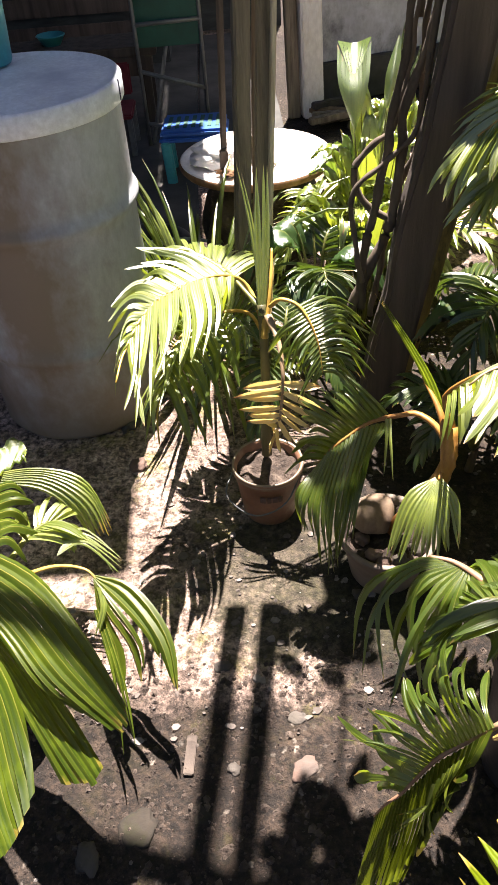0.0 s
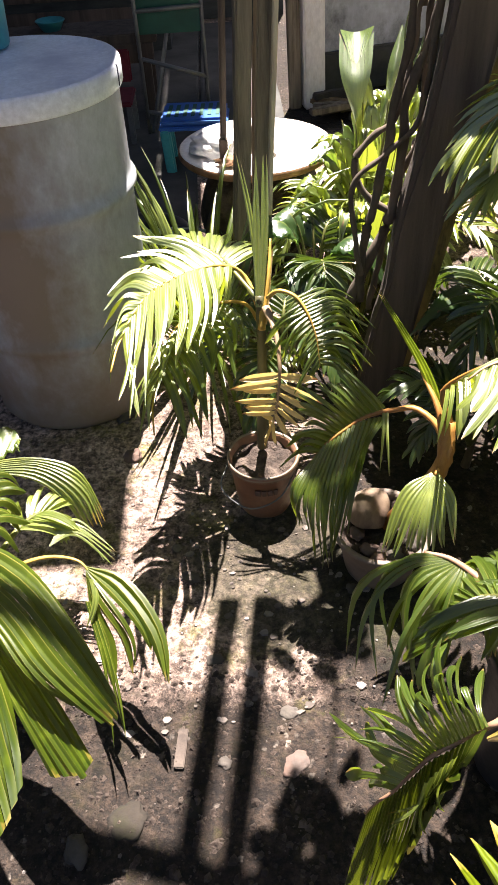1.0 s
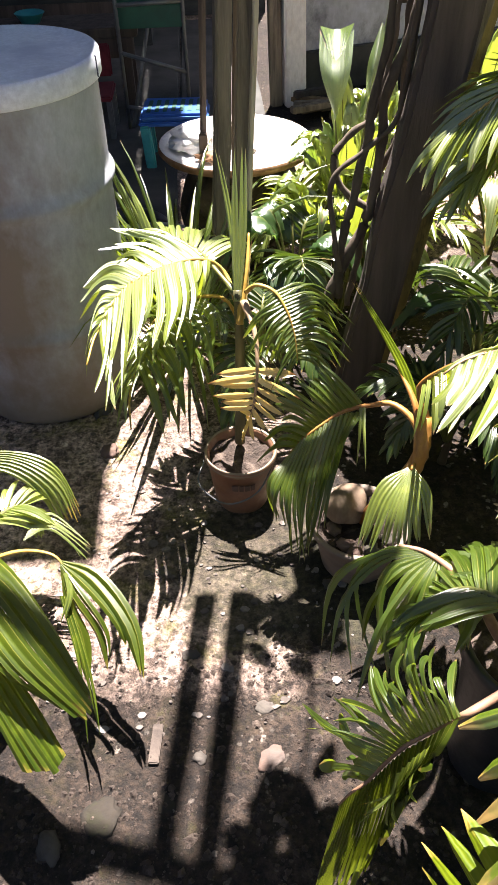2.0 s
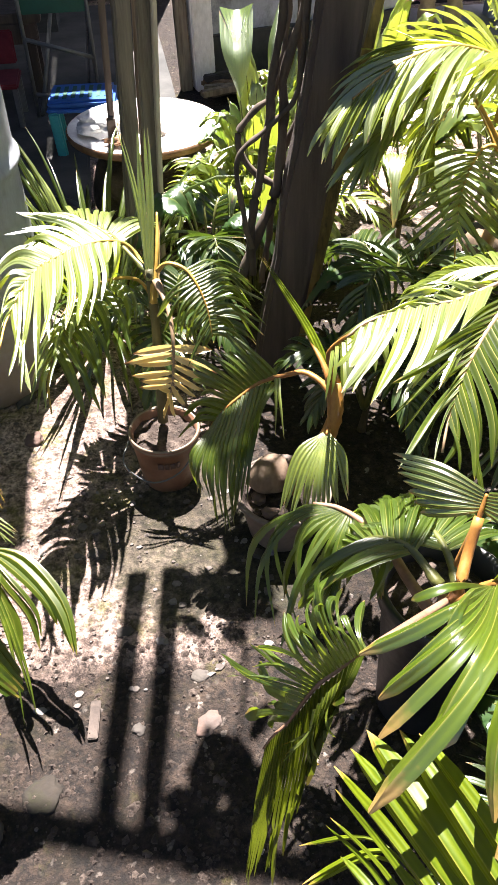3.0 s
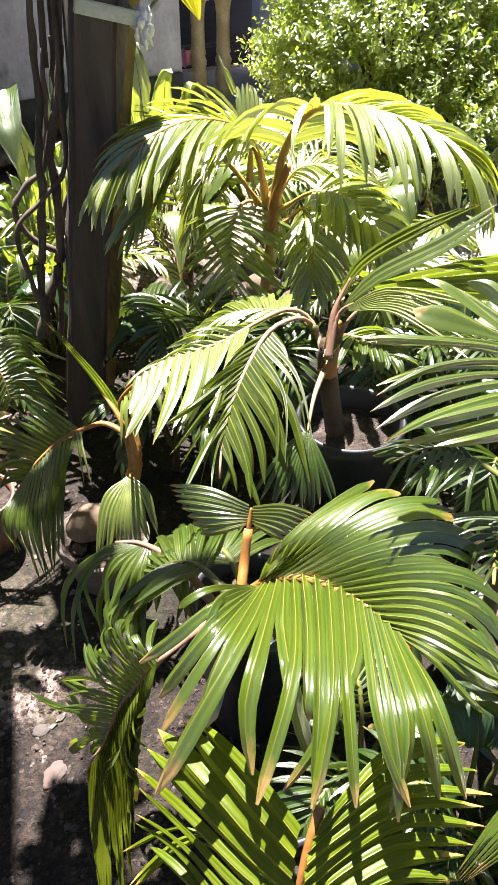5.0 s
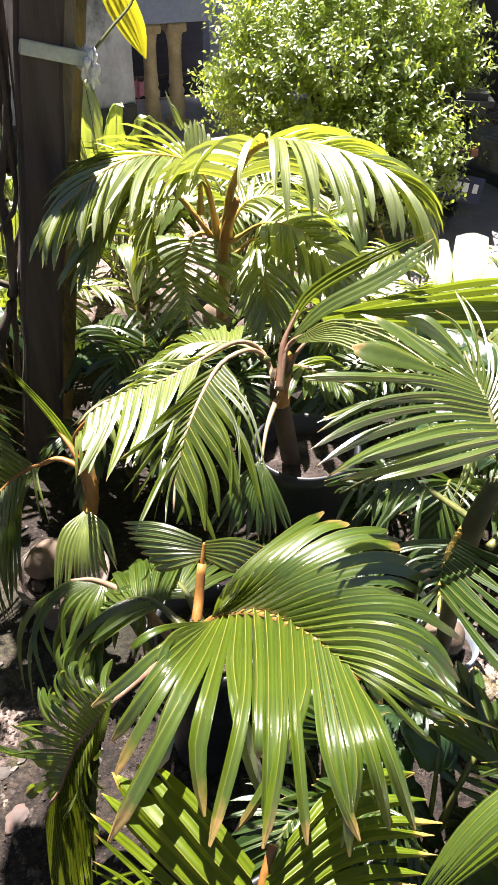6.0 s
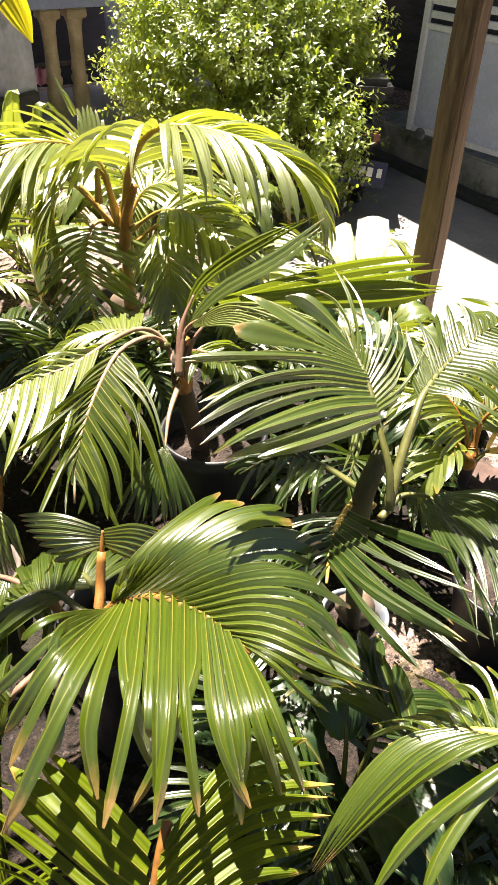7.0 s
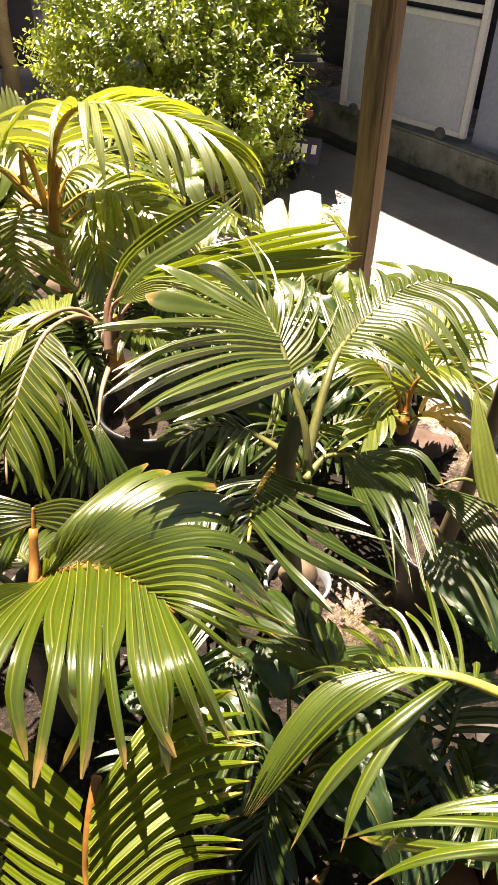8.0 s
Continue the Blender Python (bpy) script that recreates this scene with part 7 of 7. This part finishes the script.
# ---- undergrowth behind the pots ----
def broad_plant(label, leaves, category="plant", group="broad-leaved plants"):
    """A clump of tall broad leaves on stalks; leaves: foot, middle and tip of each, its width and material."""
    e = thing("broad_leaf_plant", label, category, group)
    for i, (pts, w, m) in enumerate(leaves):
        blade_frond(e, pts, w, m, PETIOLE_GREEN, 6, 0.0025, 0.32, 0, 0.006, 0.35, i + 50, "leaf", 0.01, 0, 0.01)
    return e


def clump(at, spread, height, count, width, seed, lean=0.3):
    """Leaves that rise from one foot and bend outward."""
    rng = random.Random(seed)
    out = []
    for i in range(count):
        a = 2 * math.pi * (i + rng.random() * 0.7) / count
        h = height * rng.uniform(0.6, 1.0)
        r = spread * rng.uniform(0.5, 1.0)
        d = Vector((math.cos(a), math.sin(a), 0))
        foot = Vector(at) + d * 0.03
        out.append(([foot, foot + d * r * 0.35 + Vector((0, 0, h * 0.6)), foot + d * r * 0.7 + Vector((0, 0, h * 0.95)), foot + d * r * 1.1 + Vector((0, 0, h * rng.uniform(0.7, 1.0)))], width * rng.uniform(0.75, 1.15), BROAD))
    return out


canna_foot = Vector((0.50, 2.78, 0))
canna = [([canna_foot, (0.46, 2.72, 0.30), (0.44, 2.66, 0.50), (0.40, 2.60, 0.60)], 0.10, CANNA),
         ([canna_foot, (0.54, 2.72, 0.35), (0.58, 2.7, 0.62), (0.62, 2.68, 0.90)], 0.075, CANNA),
         ([canna_foot, (0.42, 2.7, 0.3), (0.37, 2.64, 0.48), (0.30, 2.58, 0.46)], 0.12, CANNA),
         ([canna_foot, (0.50, 2.72, 0.3), (0.50, 2.68, 0.5), (0.49, 2.62, 0.66)], 0.13, CANNA),
         ([canna_foot, (0.58, 2.75, 0.3), (0.63, 2.72, 0.5), (0.67, 2.66, 0.55)], 0.11, BROAD),
         ([canna_foot, (0.45, 2.7, 0.2), (0.41, 2.62, 0.36), (0.36, 2.52, 0.36)], 0.11, BROAD),
         ([canna_foot, (0.55, 2.7, 0.22), (0.58, 2.62, 0.36), (0.62, 2.54, 0.36)], 0.11, BROAD),
         ([canna_foot, (0.60, 2.8, 0.3), (0.68, 2.84, 0.6), (0.72, 2.86, 0.78)], 0.08, CANNA)]
ginger = broad_plant("tall broad-leaved ginger plant with upright sunlit leaves", canna)
for ribs, stalk_path in GINGER:
    sheet_frond(ginger, ribs, 8, stalk_path, CANNA, PETIOLE_GREEN, 0.007, 1.0, 1.0, 0.9, 0.02, 0.0, 0.0, 4)
broad_plant("broad-leaved plant with bright leaves beside the post", clump((1.12, 3.15, 0), 0.26, 0.85, 12, 0.09, 11))
broad_plant("broad-leaved plant with lime leaves behind the vines", clump((0.42, 2.30, 0), 0.22, 0.55, 11, 0.085, 17))
broad_plant("broad-leaved plant with bright leaves round the ginger", clump((0.50, 2.52, 0), 0.20, 0.80, 11, 0.085, 27))
broad_plant("low broad-leaved plant in sun by the plaster wall", clump((0.80, 3.35, 0), 0.24, 0.55, 12, 0.10, 12))
broad_plant("broad-leaved plant under the leafy shrub", clump((1.62, 2.95, 0), 0.30, 0.6, 13, 0.10, 13))
pale_plant = thing("broad_leaf_plant", "broad-leaved plant under the shrub, sun glare put into pale leaves", "plant", "broad-leaved plants")
for ribs, stalk_path in PALE:
    sheet_frond(pale_plant, ribs, 8, stalk_path, LEAF_PALE, PETIOLE_GREEN, 0.007, 1.0, 1.0, 0.8, 0.03, 0.0, 0.0, 4)


def seedling(label, at, count, height, spread, width, seed, dark=True):
    """A small coconut seedling of undivided and half-divided leaves; dark puts shade into their colour."""
    rng = random.Random(seed)
    e = palm(label, "small coconut seedlings behind")
    stem(e, [(at[0], at[1], 0.0), (at[0] + 0.01, at[1], height * 0.3)], 0.014, 0.008)
    for i in range(count):
        a = 2 * math.pi * (i + 0.6 * rng.random()) / count
        d = Vector((math.cos(a), math.sin(a), 0))
        h, r = height * rng.uniform(0.75, 1.1), spread * rng.uniform(0.7, 1.15)
        b = Vector((at[0], at[1], height * 0.25))
        pts = [b, b + d * r * 0.35 + Vector((0, 0, h * 0.55)), b + d * r * 0.8 + Vector((0, 0, h * 0.62)), b + d * r * 1.25 + Vector((0, 0, h * 0.3))]
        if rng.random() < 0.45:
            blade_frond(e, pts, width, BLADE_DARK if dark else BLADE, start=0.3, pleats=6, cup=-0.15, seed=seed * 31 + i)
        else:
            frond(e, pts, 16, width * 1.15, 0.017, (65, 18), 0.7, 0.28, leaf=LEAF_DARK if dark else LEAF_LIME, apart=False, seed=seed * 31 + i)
    return e


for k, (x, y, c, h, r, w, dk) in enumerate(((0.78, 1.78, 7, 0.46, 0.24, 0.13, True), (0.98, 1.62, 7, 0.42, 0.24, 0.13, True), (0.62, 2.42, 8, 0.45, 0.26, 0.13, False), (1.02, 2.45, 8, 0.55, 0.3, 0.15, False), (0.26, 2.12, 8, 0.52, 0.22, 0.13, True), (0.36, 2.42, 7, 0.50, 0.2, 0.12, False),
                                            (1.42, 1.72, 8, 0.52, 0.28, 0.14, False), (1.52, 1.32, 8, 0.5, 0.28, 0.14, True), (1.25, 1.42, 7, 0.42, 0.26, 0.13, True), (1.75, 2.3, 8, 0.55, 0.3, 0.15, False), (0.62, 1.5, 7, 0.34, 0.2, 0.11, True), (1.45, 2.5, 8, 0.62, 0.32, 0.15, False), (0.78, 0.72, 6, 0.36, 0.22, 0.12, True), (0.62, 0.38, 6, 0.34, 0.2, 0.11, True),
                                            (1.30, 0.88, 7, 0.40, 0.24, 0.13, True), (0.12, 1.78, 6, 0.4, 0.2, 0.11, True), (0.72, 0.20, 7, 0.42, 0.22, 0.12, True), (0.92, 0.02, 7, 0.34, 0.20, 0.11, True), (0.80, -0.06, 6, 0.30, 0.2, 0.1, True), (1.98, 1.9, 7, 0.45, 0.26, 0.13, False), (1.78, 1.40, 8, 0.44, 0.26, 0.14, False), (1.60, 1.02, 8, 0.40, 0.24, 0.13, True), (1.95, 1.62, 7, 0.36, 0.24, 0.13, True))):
    seedling("small coconut seedling in sun between the pots" if not dk else "small coconut seedling between the pots, shade put into dark leaves", (x, y, 0), c, h, r, w, k + 3, dk)

# grass clump with long pale blades
grass_plant = thing("grass_clump", "clump of long arching grass blades behind the bucket", "grass")
rng = random.Random(21)
for i in range(150):
    a = rng.uniform(0, 2 * math.pi)
    d = Vector((math.cos(a), math.sin(a), 0))
    foot = Vector((-0.11, 2.17, 0.0)) + d * rng.uniform(0.0, 0.08)
    way = d * rng.uniform(0.25, 1.1) * (0.45 if d.x < -0.3 else 1.0) + Vector((-0.04, 0, 1))
    vv, ff, uu = leaflet_strip(foot, way, d, rng.uniform(0.40, 0.80), rng.uniform(0.010, 0.017), rng.uniform(0.9, 2.0), rng.uniform(-0.8, 0.8), rng, 8)
    mesh_of("grass_blade", vv, ff, LEAF if i % 4 else LEAF_LIME, grass_plant, uvs=uu)

# vines against the dark post
vine = thing("vine", "twisting dark woody vines climbing beside the timber post", "vine")
for pts, r in (VINES):
    way = smooth_path(pts, 60)
    way = [p + noise.noise_vector(p * 5 + Vector((r * 900, 0, 0))) * 0.013 + noise.noise_vector(p * 16 + Vector((r * 500, 0, 0))) * 0.007 for p in way]
    v, f = tube(way, lambda s, r=r: 0.72 * r * (1.15 - 0.35 * s + 0.12 * math.sin(s * 47 + r * 300)), 8)
    mesh_of("vine_stem", v, f, BARK, vine)

rng = random.Random(61)
lv, lf, lu = [], [], []
for i in range(66):
    a, q = rng.uniform(0, 2 * math.pi), math.sqrt(rng.random())
    if i < 30:
        p = Vector((0.330 + 0.10 * q * math.cos(a), 1.92 + 0.12 * q * math.sin(a), 2.15 + rng.uniform(-0.22, 0.22)))
    else:
        p = Vector((0.275 + 0.095 * q * math.cos(a), 1.38 + 0.095 * q * math.sin(a), 2.02 + rng.uniform(-0.05, 0.05)))
    b = rng.uniform(0, 2 * math.pi)
    vv, ff, uu = leaflet_strip(p, (math.cos(b), math.sin(b), rng.uniform(-0.4, 0.3)), (0.2 * math.sin(b), -0.2 * math.cos(b), 1), rng.uniform(0.07, 0.12), rng.uniform(0.03, 0.05), 0.5, rng.uniform(-0.4, 0.4), rng, 5)
    o = len(lv)
    lv += vv
    lf += [tuple(j + o for j in q_) for q_ in ff]
    lu += uu
tagged(mesh_of("foliage", lv, lf, BROAD, vine, "unseen leaves added above the vines to shade the ground", lu), kind="stuff")
for k, (x, y, z) in enumerate(((0.465, 1.92, 1.24), (0.520, 1.93, 1.10), (0.482, 1.95, 1.07), (0.498, 1.89, 0.96), (0.516, 1.97, 1.10))):
    v, f = tube(smooth_path([(x, y, z), (x + 0.02, y + 0.01, z + 0.3), (0.40 + 0.04 * k, 1.90, 1.95), (0.34 + 0.05 * k, 1.86 + 0.04 * k, 2.3)], 24), lambda s: 0.010 - 0.006 * s, 7)
    mesh_of("vine_stem", v, f, BARK, vine)
v, f = tube(smooth_path([(0.36, 1.88, 2.15), (0.35, 1.72, 2.20), (0.31, 1.55, 2.10), (0.27, 1.36, 2.00)], 24), lambda s: 0.006 - 0.003 * s, 7)
mesh_of("vine_stem", v, f, BARK, vine)


# ---- leafy shrub ----
def shrub(at, size, shoots, seed):
    e = thing("shrub", "dense leafy shrub with small yellow green leaves in sun", "shrub")
    rng = random.Random(seed)
    rs = np.random.RandomState(seed)
    for i in range(14):
        a = 2 * math.pi * i / 14
        d = Vector((math.cos(a) * size[0], math.sin(a) * size[1], 0)) * rng.uniform(0.3, 0.75)
        v, f = tube(smooth_path([(at[0], at[1], 0), Vector(at) + d * 0.5 + Vector((0, 0, size[2] * 0.45)), Vector(at) + d + Vector((0, 0, size[2] * rng.uniform(0.7, 0.95)))], 10), lambda s: 0.014 * (1.1 - s), 6)
        mesh_of("branch", v, f, BARK, e)
    verts, faces, uvs = [], [], []
    for i in range(shoots):
        a, z = rng.uniform(0, 2 * math.pi), rng.uniform(-0.75, 1.0)
        rr = math.sqrt(max(0.02, 1 - z * z))
        lump = 0.80 + 0.22 * noise.noise(Vector((math.cos(a) * rr, math.sin(a) * rr, z)) * 2.3) + rng.uniform(-0.25, 0.08)
        out = Vector((math.cos(a) * rr, math.sin(a) * rr, z))
        p = Vector((at[0] + out.x * size[0] * lump, at[1] + out.y * size[1] * lump, at[2] + size[2] * 0.5 + out.z * size[2] * 0.5 * lump))
        d = (out + Vector((rng.uniform(-0.6, 0.6), rng.uniform(-0.6, 0.6), rng.uniform(0.0, 0.9)))).normalized()
        long_one = rng.random() < 0.07
        n = rng.randint(14, 22) if long_one else rng.randint(8, 13)
        for j in range(n):
            p = p + d * 0.014
            d = (d + Vector((0, 0, -0.03 if long_one else 0.0)) + Vector((rng.uniform(-0.06, 0.06), rng.uniform(-0.06, 0.06), 0))).normalized()
            side = d.orthogonal().normalized()
            side.rotate(Matrix.Rotation(j * 2.4 + rng.uniform(-0.5, 0.5), 3, d))
            w = (d * 0.55 + side + Vector((0, 0, -0.1))).normalized()
            l = rng.uniform(0.022, 0.046)
            flat = (w.cross(Vector((0, 0, 1))) + w.cross(d) * 0.5)
            across = flat.normalized() * (l * 0.25)
            up = across.cross(w).normalized() * (l * 0.07)
            k = len(verts)
            verts += [p, p + w * l * 0.5 + across + up, p + w * l, p + w * l * 0.5 - across + up, p + w * l * 0.5]
            uvs += [(0.5, 0), (1, 0.5), (0.5, 1), (0, 0.5), (0.5, 0.5)]
            faces += [(k, k + 1, k + 4), (k + 1, k + 2, k + 4), (k + 2, k + 3, k + 4), (k + 3, k, k + 4)]
    tagged(mesh_of("crown", verts, faces, SHRUB, e, "dense small yellow green leaves", uvs, False), kind="stuff")
    return e


shrub((2.68, 3.60, -0.05), (0.75, 0.72, 1.40), 4300, 31)
shrub((2.54, 2.98, -0.05), (0.36, 0.34, 0.78), 800, 32)

# ---- parked motorcycle's tail beside the shrub ----
bike = thing("motorcycle", "dark parked motorcycle half hidden by the shrub, navy plate", "motorcycle")
BX, BY, BZ = 2.86, 2.76, 0.0
rot = -38
part("mudguard", box((0.16, 0.34, 0.12), (BX + 0.09, BY + 0.13, 0.40 + BZ), 0.03, (-18, 0, rot)), POT_BLACK, bike)
part("seat", box((0.24, 0.5, 0.10), (BX + 0.22, BY + 0.28, 0.62 + BZ), 0.035, (-6, 0, rot)), POT_BLACK, bike)
part("tail_lamp", box((0.17, 0.07, 0.06), (BX + 0.01, BY + 0.03, 0.44 + BZ), 0.015, (-10, 0, rot)), HUSK_BROWN, bike, "dull red tail lamp")
num = part("number_plate", box((0.25, 0.006, 0.13), (BX - 0.02, BY - 0.03, 0.28 + BZ), 0.002, (-14, 6, rot)), PLATE, bike, "navy number plate with white bars")
cr, sr = math.cos(radians(rot)), math.sin(radians(rot))
for i, (dx, w_, dz, h_) in enumerate(((-0.095, 0.022, 0.012, 0.045), (-0.045, 0.03, 0.010, 0.045), (-0.005, 0.03, 0.006, 0.045), (0.035, 0.03, 0.002, 0.045), (0.085, 0.026, -0.003, 0.045), (0.06, 0.045, -0.042, 0.018))):
    part("number_bar", box((w_, 0.003, h_), (BX - 0.02 + dx * cr + 0.004 * sr, BY - 0.0345 + dx * sr - 0.004 * cr, 0.28 + BZ + dz + 0.004), 0.001, (-14, 6, rot)), PLATE_INK, num)
v, f = tube([Vector((BX + 0.2 + 0.25 * math.cos(a) * -sr, BY + 0.25 + 0.25 * math.cos(a) * cr, 0.285 + 0.25 * math.sin(a))) for a in np.linspace(0, 2 * math.pi, 33)], lambda s: 0.035, 8)
mesh_of("wheel", v, f, POT_BLACK, bike)

# ---- loose things on the ground ----
hang = thing("hanging_leaf", "single broad yellow leaf hanging beside the timber post", "leaf")
sheet_frond(hang, [[(0.786, 1.950, 1.370), (0.799, 1.930, 1.290), (0.841, 1.920, 1.217), (0.893, 1.910, 1.160)], [(0.825, 1.960, 1.384), (0.861, 1.950, 1.304), (0.886, 1.930, 1.231), (0.894, 1.910, 1.159)], [(0.856, 1.950, 1.368), (0.884, 1.930, 1.300), (0.905, 1.920, 1.229), (0.898, 1.910, 1.160)]], 8, leaf=LEAF_BACKLIT, stalk=PETIOLE_GREEN, thick=0.005, split=1.0, narrow=1.0, blunt=0.9, fold=0.05, loose=0.0, uneven=0.0, seed=3, rachis=[(0.731, 1.860, 1.189), (0.793, 1.870, 1.242), (0.865, 1.890, 1.301), (0.895, 1.930, 1.379), (0.865, 1.960, 1.419), (0.826, 1.960, 1.385)])
knot = part("plastic_scrap", lumpy(0.022, KNOT, (0.9, 0.9, 1.7), 1.0, 6, 4, 3.0), PLASTIC_BAG, None, "", True)
tagged(knot, "torn white plastic scrap tied to the post strap", "plastic scrap")


def stone(at, r, squash, material, label, seed, turn=0):
    bm = lumpy(r * 0.85, (0, 0, 0), squash, 0.5, seed, 3, 1.7)
    bmesh.ops.transform(bm, matrix=pose(at[0], at[1], at[2], 0, 0, turn), verts=bm.verts)
    return tagged(part("stone", bm, material, None, "", True), label, "stone", "loose stones")


for i, (x, y, r, sq, m, lb) in enumerate((
        (0.055, 0.80, 0.022, (1.3, 0.9, 0.4), STONE, "flat pale stone chip pressed into the earth"), (0.06, 0.69, 0.030, (1.3, 0.9, 0.45), BRICK, "broken piece of reddish brick on the earth"), (-0.085, 0.70, 0.016, (1, 1, 0.7), STONE, "small grey pebble on the earth"),
        (-0.37, 0.55, 0.032, (1.2, 0.8, 0.5), STONE, "pale broken stone on dark soil"), (-0.16, 1.17, 0.022, (1.3, 0.9, 0.5), STONE, "pale stone chip on the earth"), (-0.10, 0.93, 0.020, (1.2, 0.8, 0.4), STONE, "flat pale stone chip pressed into the earth"),
        (-0.335, 1.63, 0.035, (1.0, 0.8, 0.8), BRICK, "rounded lump of old brick near the drum"), (-0.37, 1.86, 0.05, (1.5, 0.8, 0.5), STONE, "pale flat stone at the foot of the drum"), (-0.155, 0.62, 0.036, (0.9, 0.6, 0.25), MOSSY, "dull mossy stone in the soil"),
        (-0.28, 0.60, 0.045, (0.9, 1.0, 0.2), MOSSY, "dull mossy stone in the soil"), (1.07, 0.15, 0.075, (1.3, 0.8, 0.6), MOSSY, "mossy stone lying between the palms"), (1.2, 0.05, 0.06, (1.2, 0.8, 0.6), STONE, "pale rough stone between the palms"), (1.0, 0.02, 0.05, (1.3, 1, 0.5), MOSSY, "mossy stone lying between the palms"),
        (0.24, 1.10, 0.018, (1.2, 1, 0.6), STONE, "pale stone on the rim of the grey pot"), (1.85, 0.85, 0.09, (1.2, 0.9, 0.5), BRICK, "worn ochre stone block at the path edge"), (1.72, 0.62, 0.05, (1.3, 0.8, 0.5), STONE, "pale stone at the path edge"))):
    stone((x, y, r * sq[2] * 0.05 + crust(x, y)), r, (sq[0], sq[1], sq[2] * 0.7), m, lb, i + 1, i * 37)
for i, (x, y, z) in enumerate(((0.27, 1.11, 0.137), (0.33, 1.09, 0.132), (0.25, 1.16, 0.137), (0.38, 1.12, 0.132), (0.29, 1.085, 0.132))):
    stone((x, y, z), 0.02, (1.2, 0.9, 0.7), (BRICK, STONE)[i % 2], "broken brick piece on the soil of the grey pot", i + 40, i * 50)
stick = part("stick", box((0.022, 0.085, 0.008), (-0.175, 0.735, -0.008), 0.002, (0, 0, -6), 0.003, 3), TIMBER_DARK)
tagged(stick, "flat pale chip of wood on the earth", "stick")
rng = random.Random(77)
pv, pf = [], []


def floor_at(x, y):
    return 0.010 * noise.noise(Vector((x * 2.2, y * 2.2, 0))) + 0.006 * noise.noise(Vector((x * 9, y * 9, 3))) + 0.004 * noise.noise(Vector((x * 23, y * 23, 5))) - 0.004 + crust(x, y)


for i in range(2200):
    x, y = rng.uniform(-0.75, 1.5), rng.uniform(0.2, 2.3)
    if y < 0.8 and rng.random() < 0.7:
        continue
    r = 0.0015 + 0.009 * rng.random() ** 5
    k = len(pv)
    z = floor_at(x, y)
    ring = [(x + r * rng.uniform(0.7, 1.3) * math.cos(a), y + r * rng.uniform(0.7, 1.3) * math.sin(a), z - 0.001) for a in np.linspace(0, 2 * math.pi, 6)[:-1]]
    pv += ring + [(x + rng.uniform(-0.3, 0.3) * r, y + rng.uniform(-0.3, 0.3) * r, z + r * rng.uniform(0.4, 0.8))]
    pf += [(k + j, k + (j + 1) % 5, k + 5) for j in range(5)]
for i in range(170):
    x, y = rng.uniform(-0.45, 0.28), 0.76 + 0.7 * rng.random() ** 1.3
    r = 0.0035 + 0.011 * rng.random() ** 3
    k, z, n = len(pv), floor_at(x, y), 6
    ring = [(x + r * rng.uniform(0.6, 1.3) * math.cos(a), y + r * rng.uniform(0.5, 1.0) * math.sin(a)) for a in np.linspace(0, 2 * math.pi, n + 1)[:-1]]
    tx, ty = rng.uniform(-0.25, 0.25), rng.uniform(-0.25, 0.25)
    top = [(p[0] * 0.9 + x * 0.1, p[1] * 0.9 + y * 0.1, z + 0.004 + (p[0] - x) * tx + (p[1] - y) * ty) for p in ring]
    pv += [(p[0], p[1], z - 0.004) for p in ring] + top
    pf += [(k + j, k + (j + 1) % n, k + n + (j + 1) % n, k + n + j) for j in range(n)] + [tuple(k + n + j for j in range(n))]
cv, cf = [], []
for i in range(5200):
    x, y = rng.uniform(-0.75, 0.5), rng.uniform(0.35, 0.95)
    if i % 3 == 0:
        x, y = rng.uniform(0.6, 1.6), rng.uniform(-0.2, 0.9)
    r = 0.002 + 0.009 * rng.random() ** 3
    k, z = len(cv), floor_at(x, y)
    ring = [(x + r * rng.uniform(0.6, 1.4) * math.cos(a), y + r * rng.uniform(0.6, 1.4) * math.sin(a), z - 0.001) for a in np.linspace(0, 2 * math.pi, 6)[:-1]]
    cv += ring + [(x + rng.uniform(-0.4, 0.4) * r, y + rng.uniform(-0.4, 0.4) * r, z + r * rng.uniform(0.5, 1.0))]
    cf += [(k + j, k + (j + 1) % 5, k + 5) for j in range(5)]
tagged(mesh_of("soil_crumbs", cv, cf, DIRT, None, "", None, False), "dark crumbs of loose soil on the ground", "soil", kind="stuff")
tagged(mesh_of("pebbles", pv, pf, GRIT, None, "", None, False), "small pale pebbles and grit scattered on the earth", "pebbles", kind="stuff")
for i, (pts, w_) in enumerate((([(1.0, 0.17, 0.05), (1.01, 0.2, 0.06), (1.02, 0.25, 0.03)], 0.06), ([(0.62, 0.02, 0.02), (0.66, 0.05, 0.03), (0.74, 0.07, 0.02)], 0.05), ([(0.93, 0.06, 0.02), (0.96, 0.03, 0.03), (1.0, 0.0, 0.02)], 0.05))):
    e = thing("fallen_leaf", "yellow dead leaf lying on the ground", "leaf", "fallen leaves")
    blade_frond(e, pts, w_, LEAF_YELLOW, PETIOLE_BROWN, 4, 0.002, 0.1, 0, 0.002, 0.3, i + 5, "leaf", 0.01, 0, 0.004)
for i, (x, y, r) in enumerate(((0.86, -0.10, 0.075), (0.98, -0.16, 0.07))):
    e = thing("loose_coconut", "smooth brown fallen coconut lying among the pots", "coconut", "fallen coconuts")
    coconut(e, (x, y, r * 0.8), r, 40 + 60 * i, HUSK_BROWN, "")
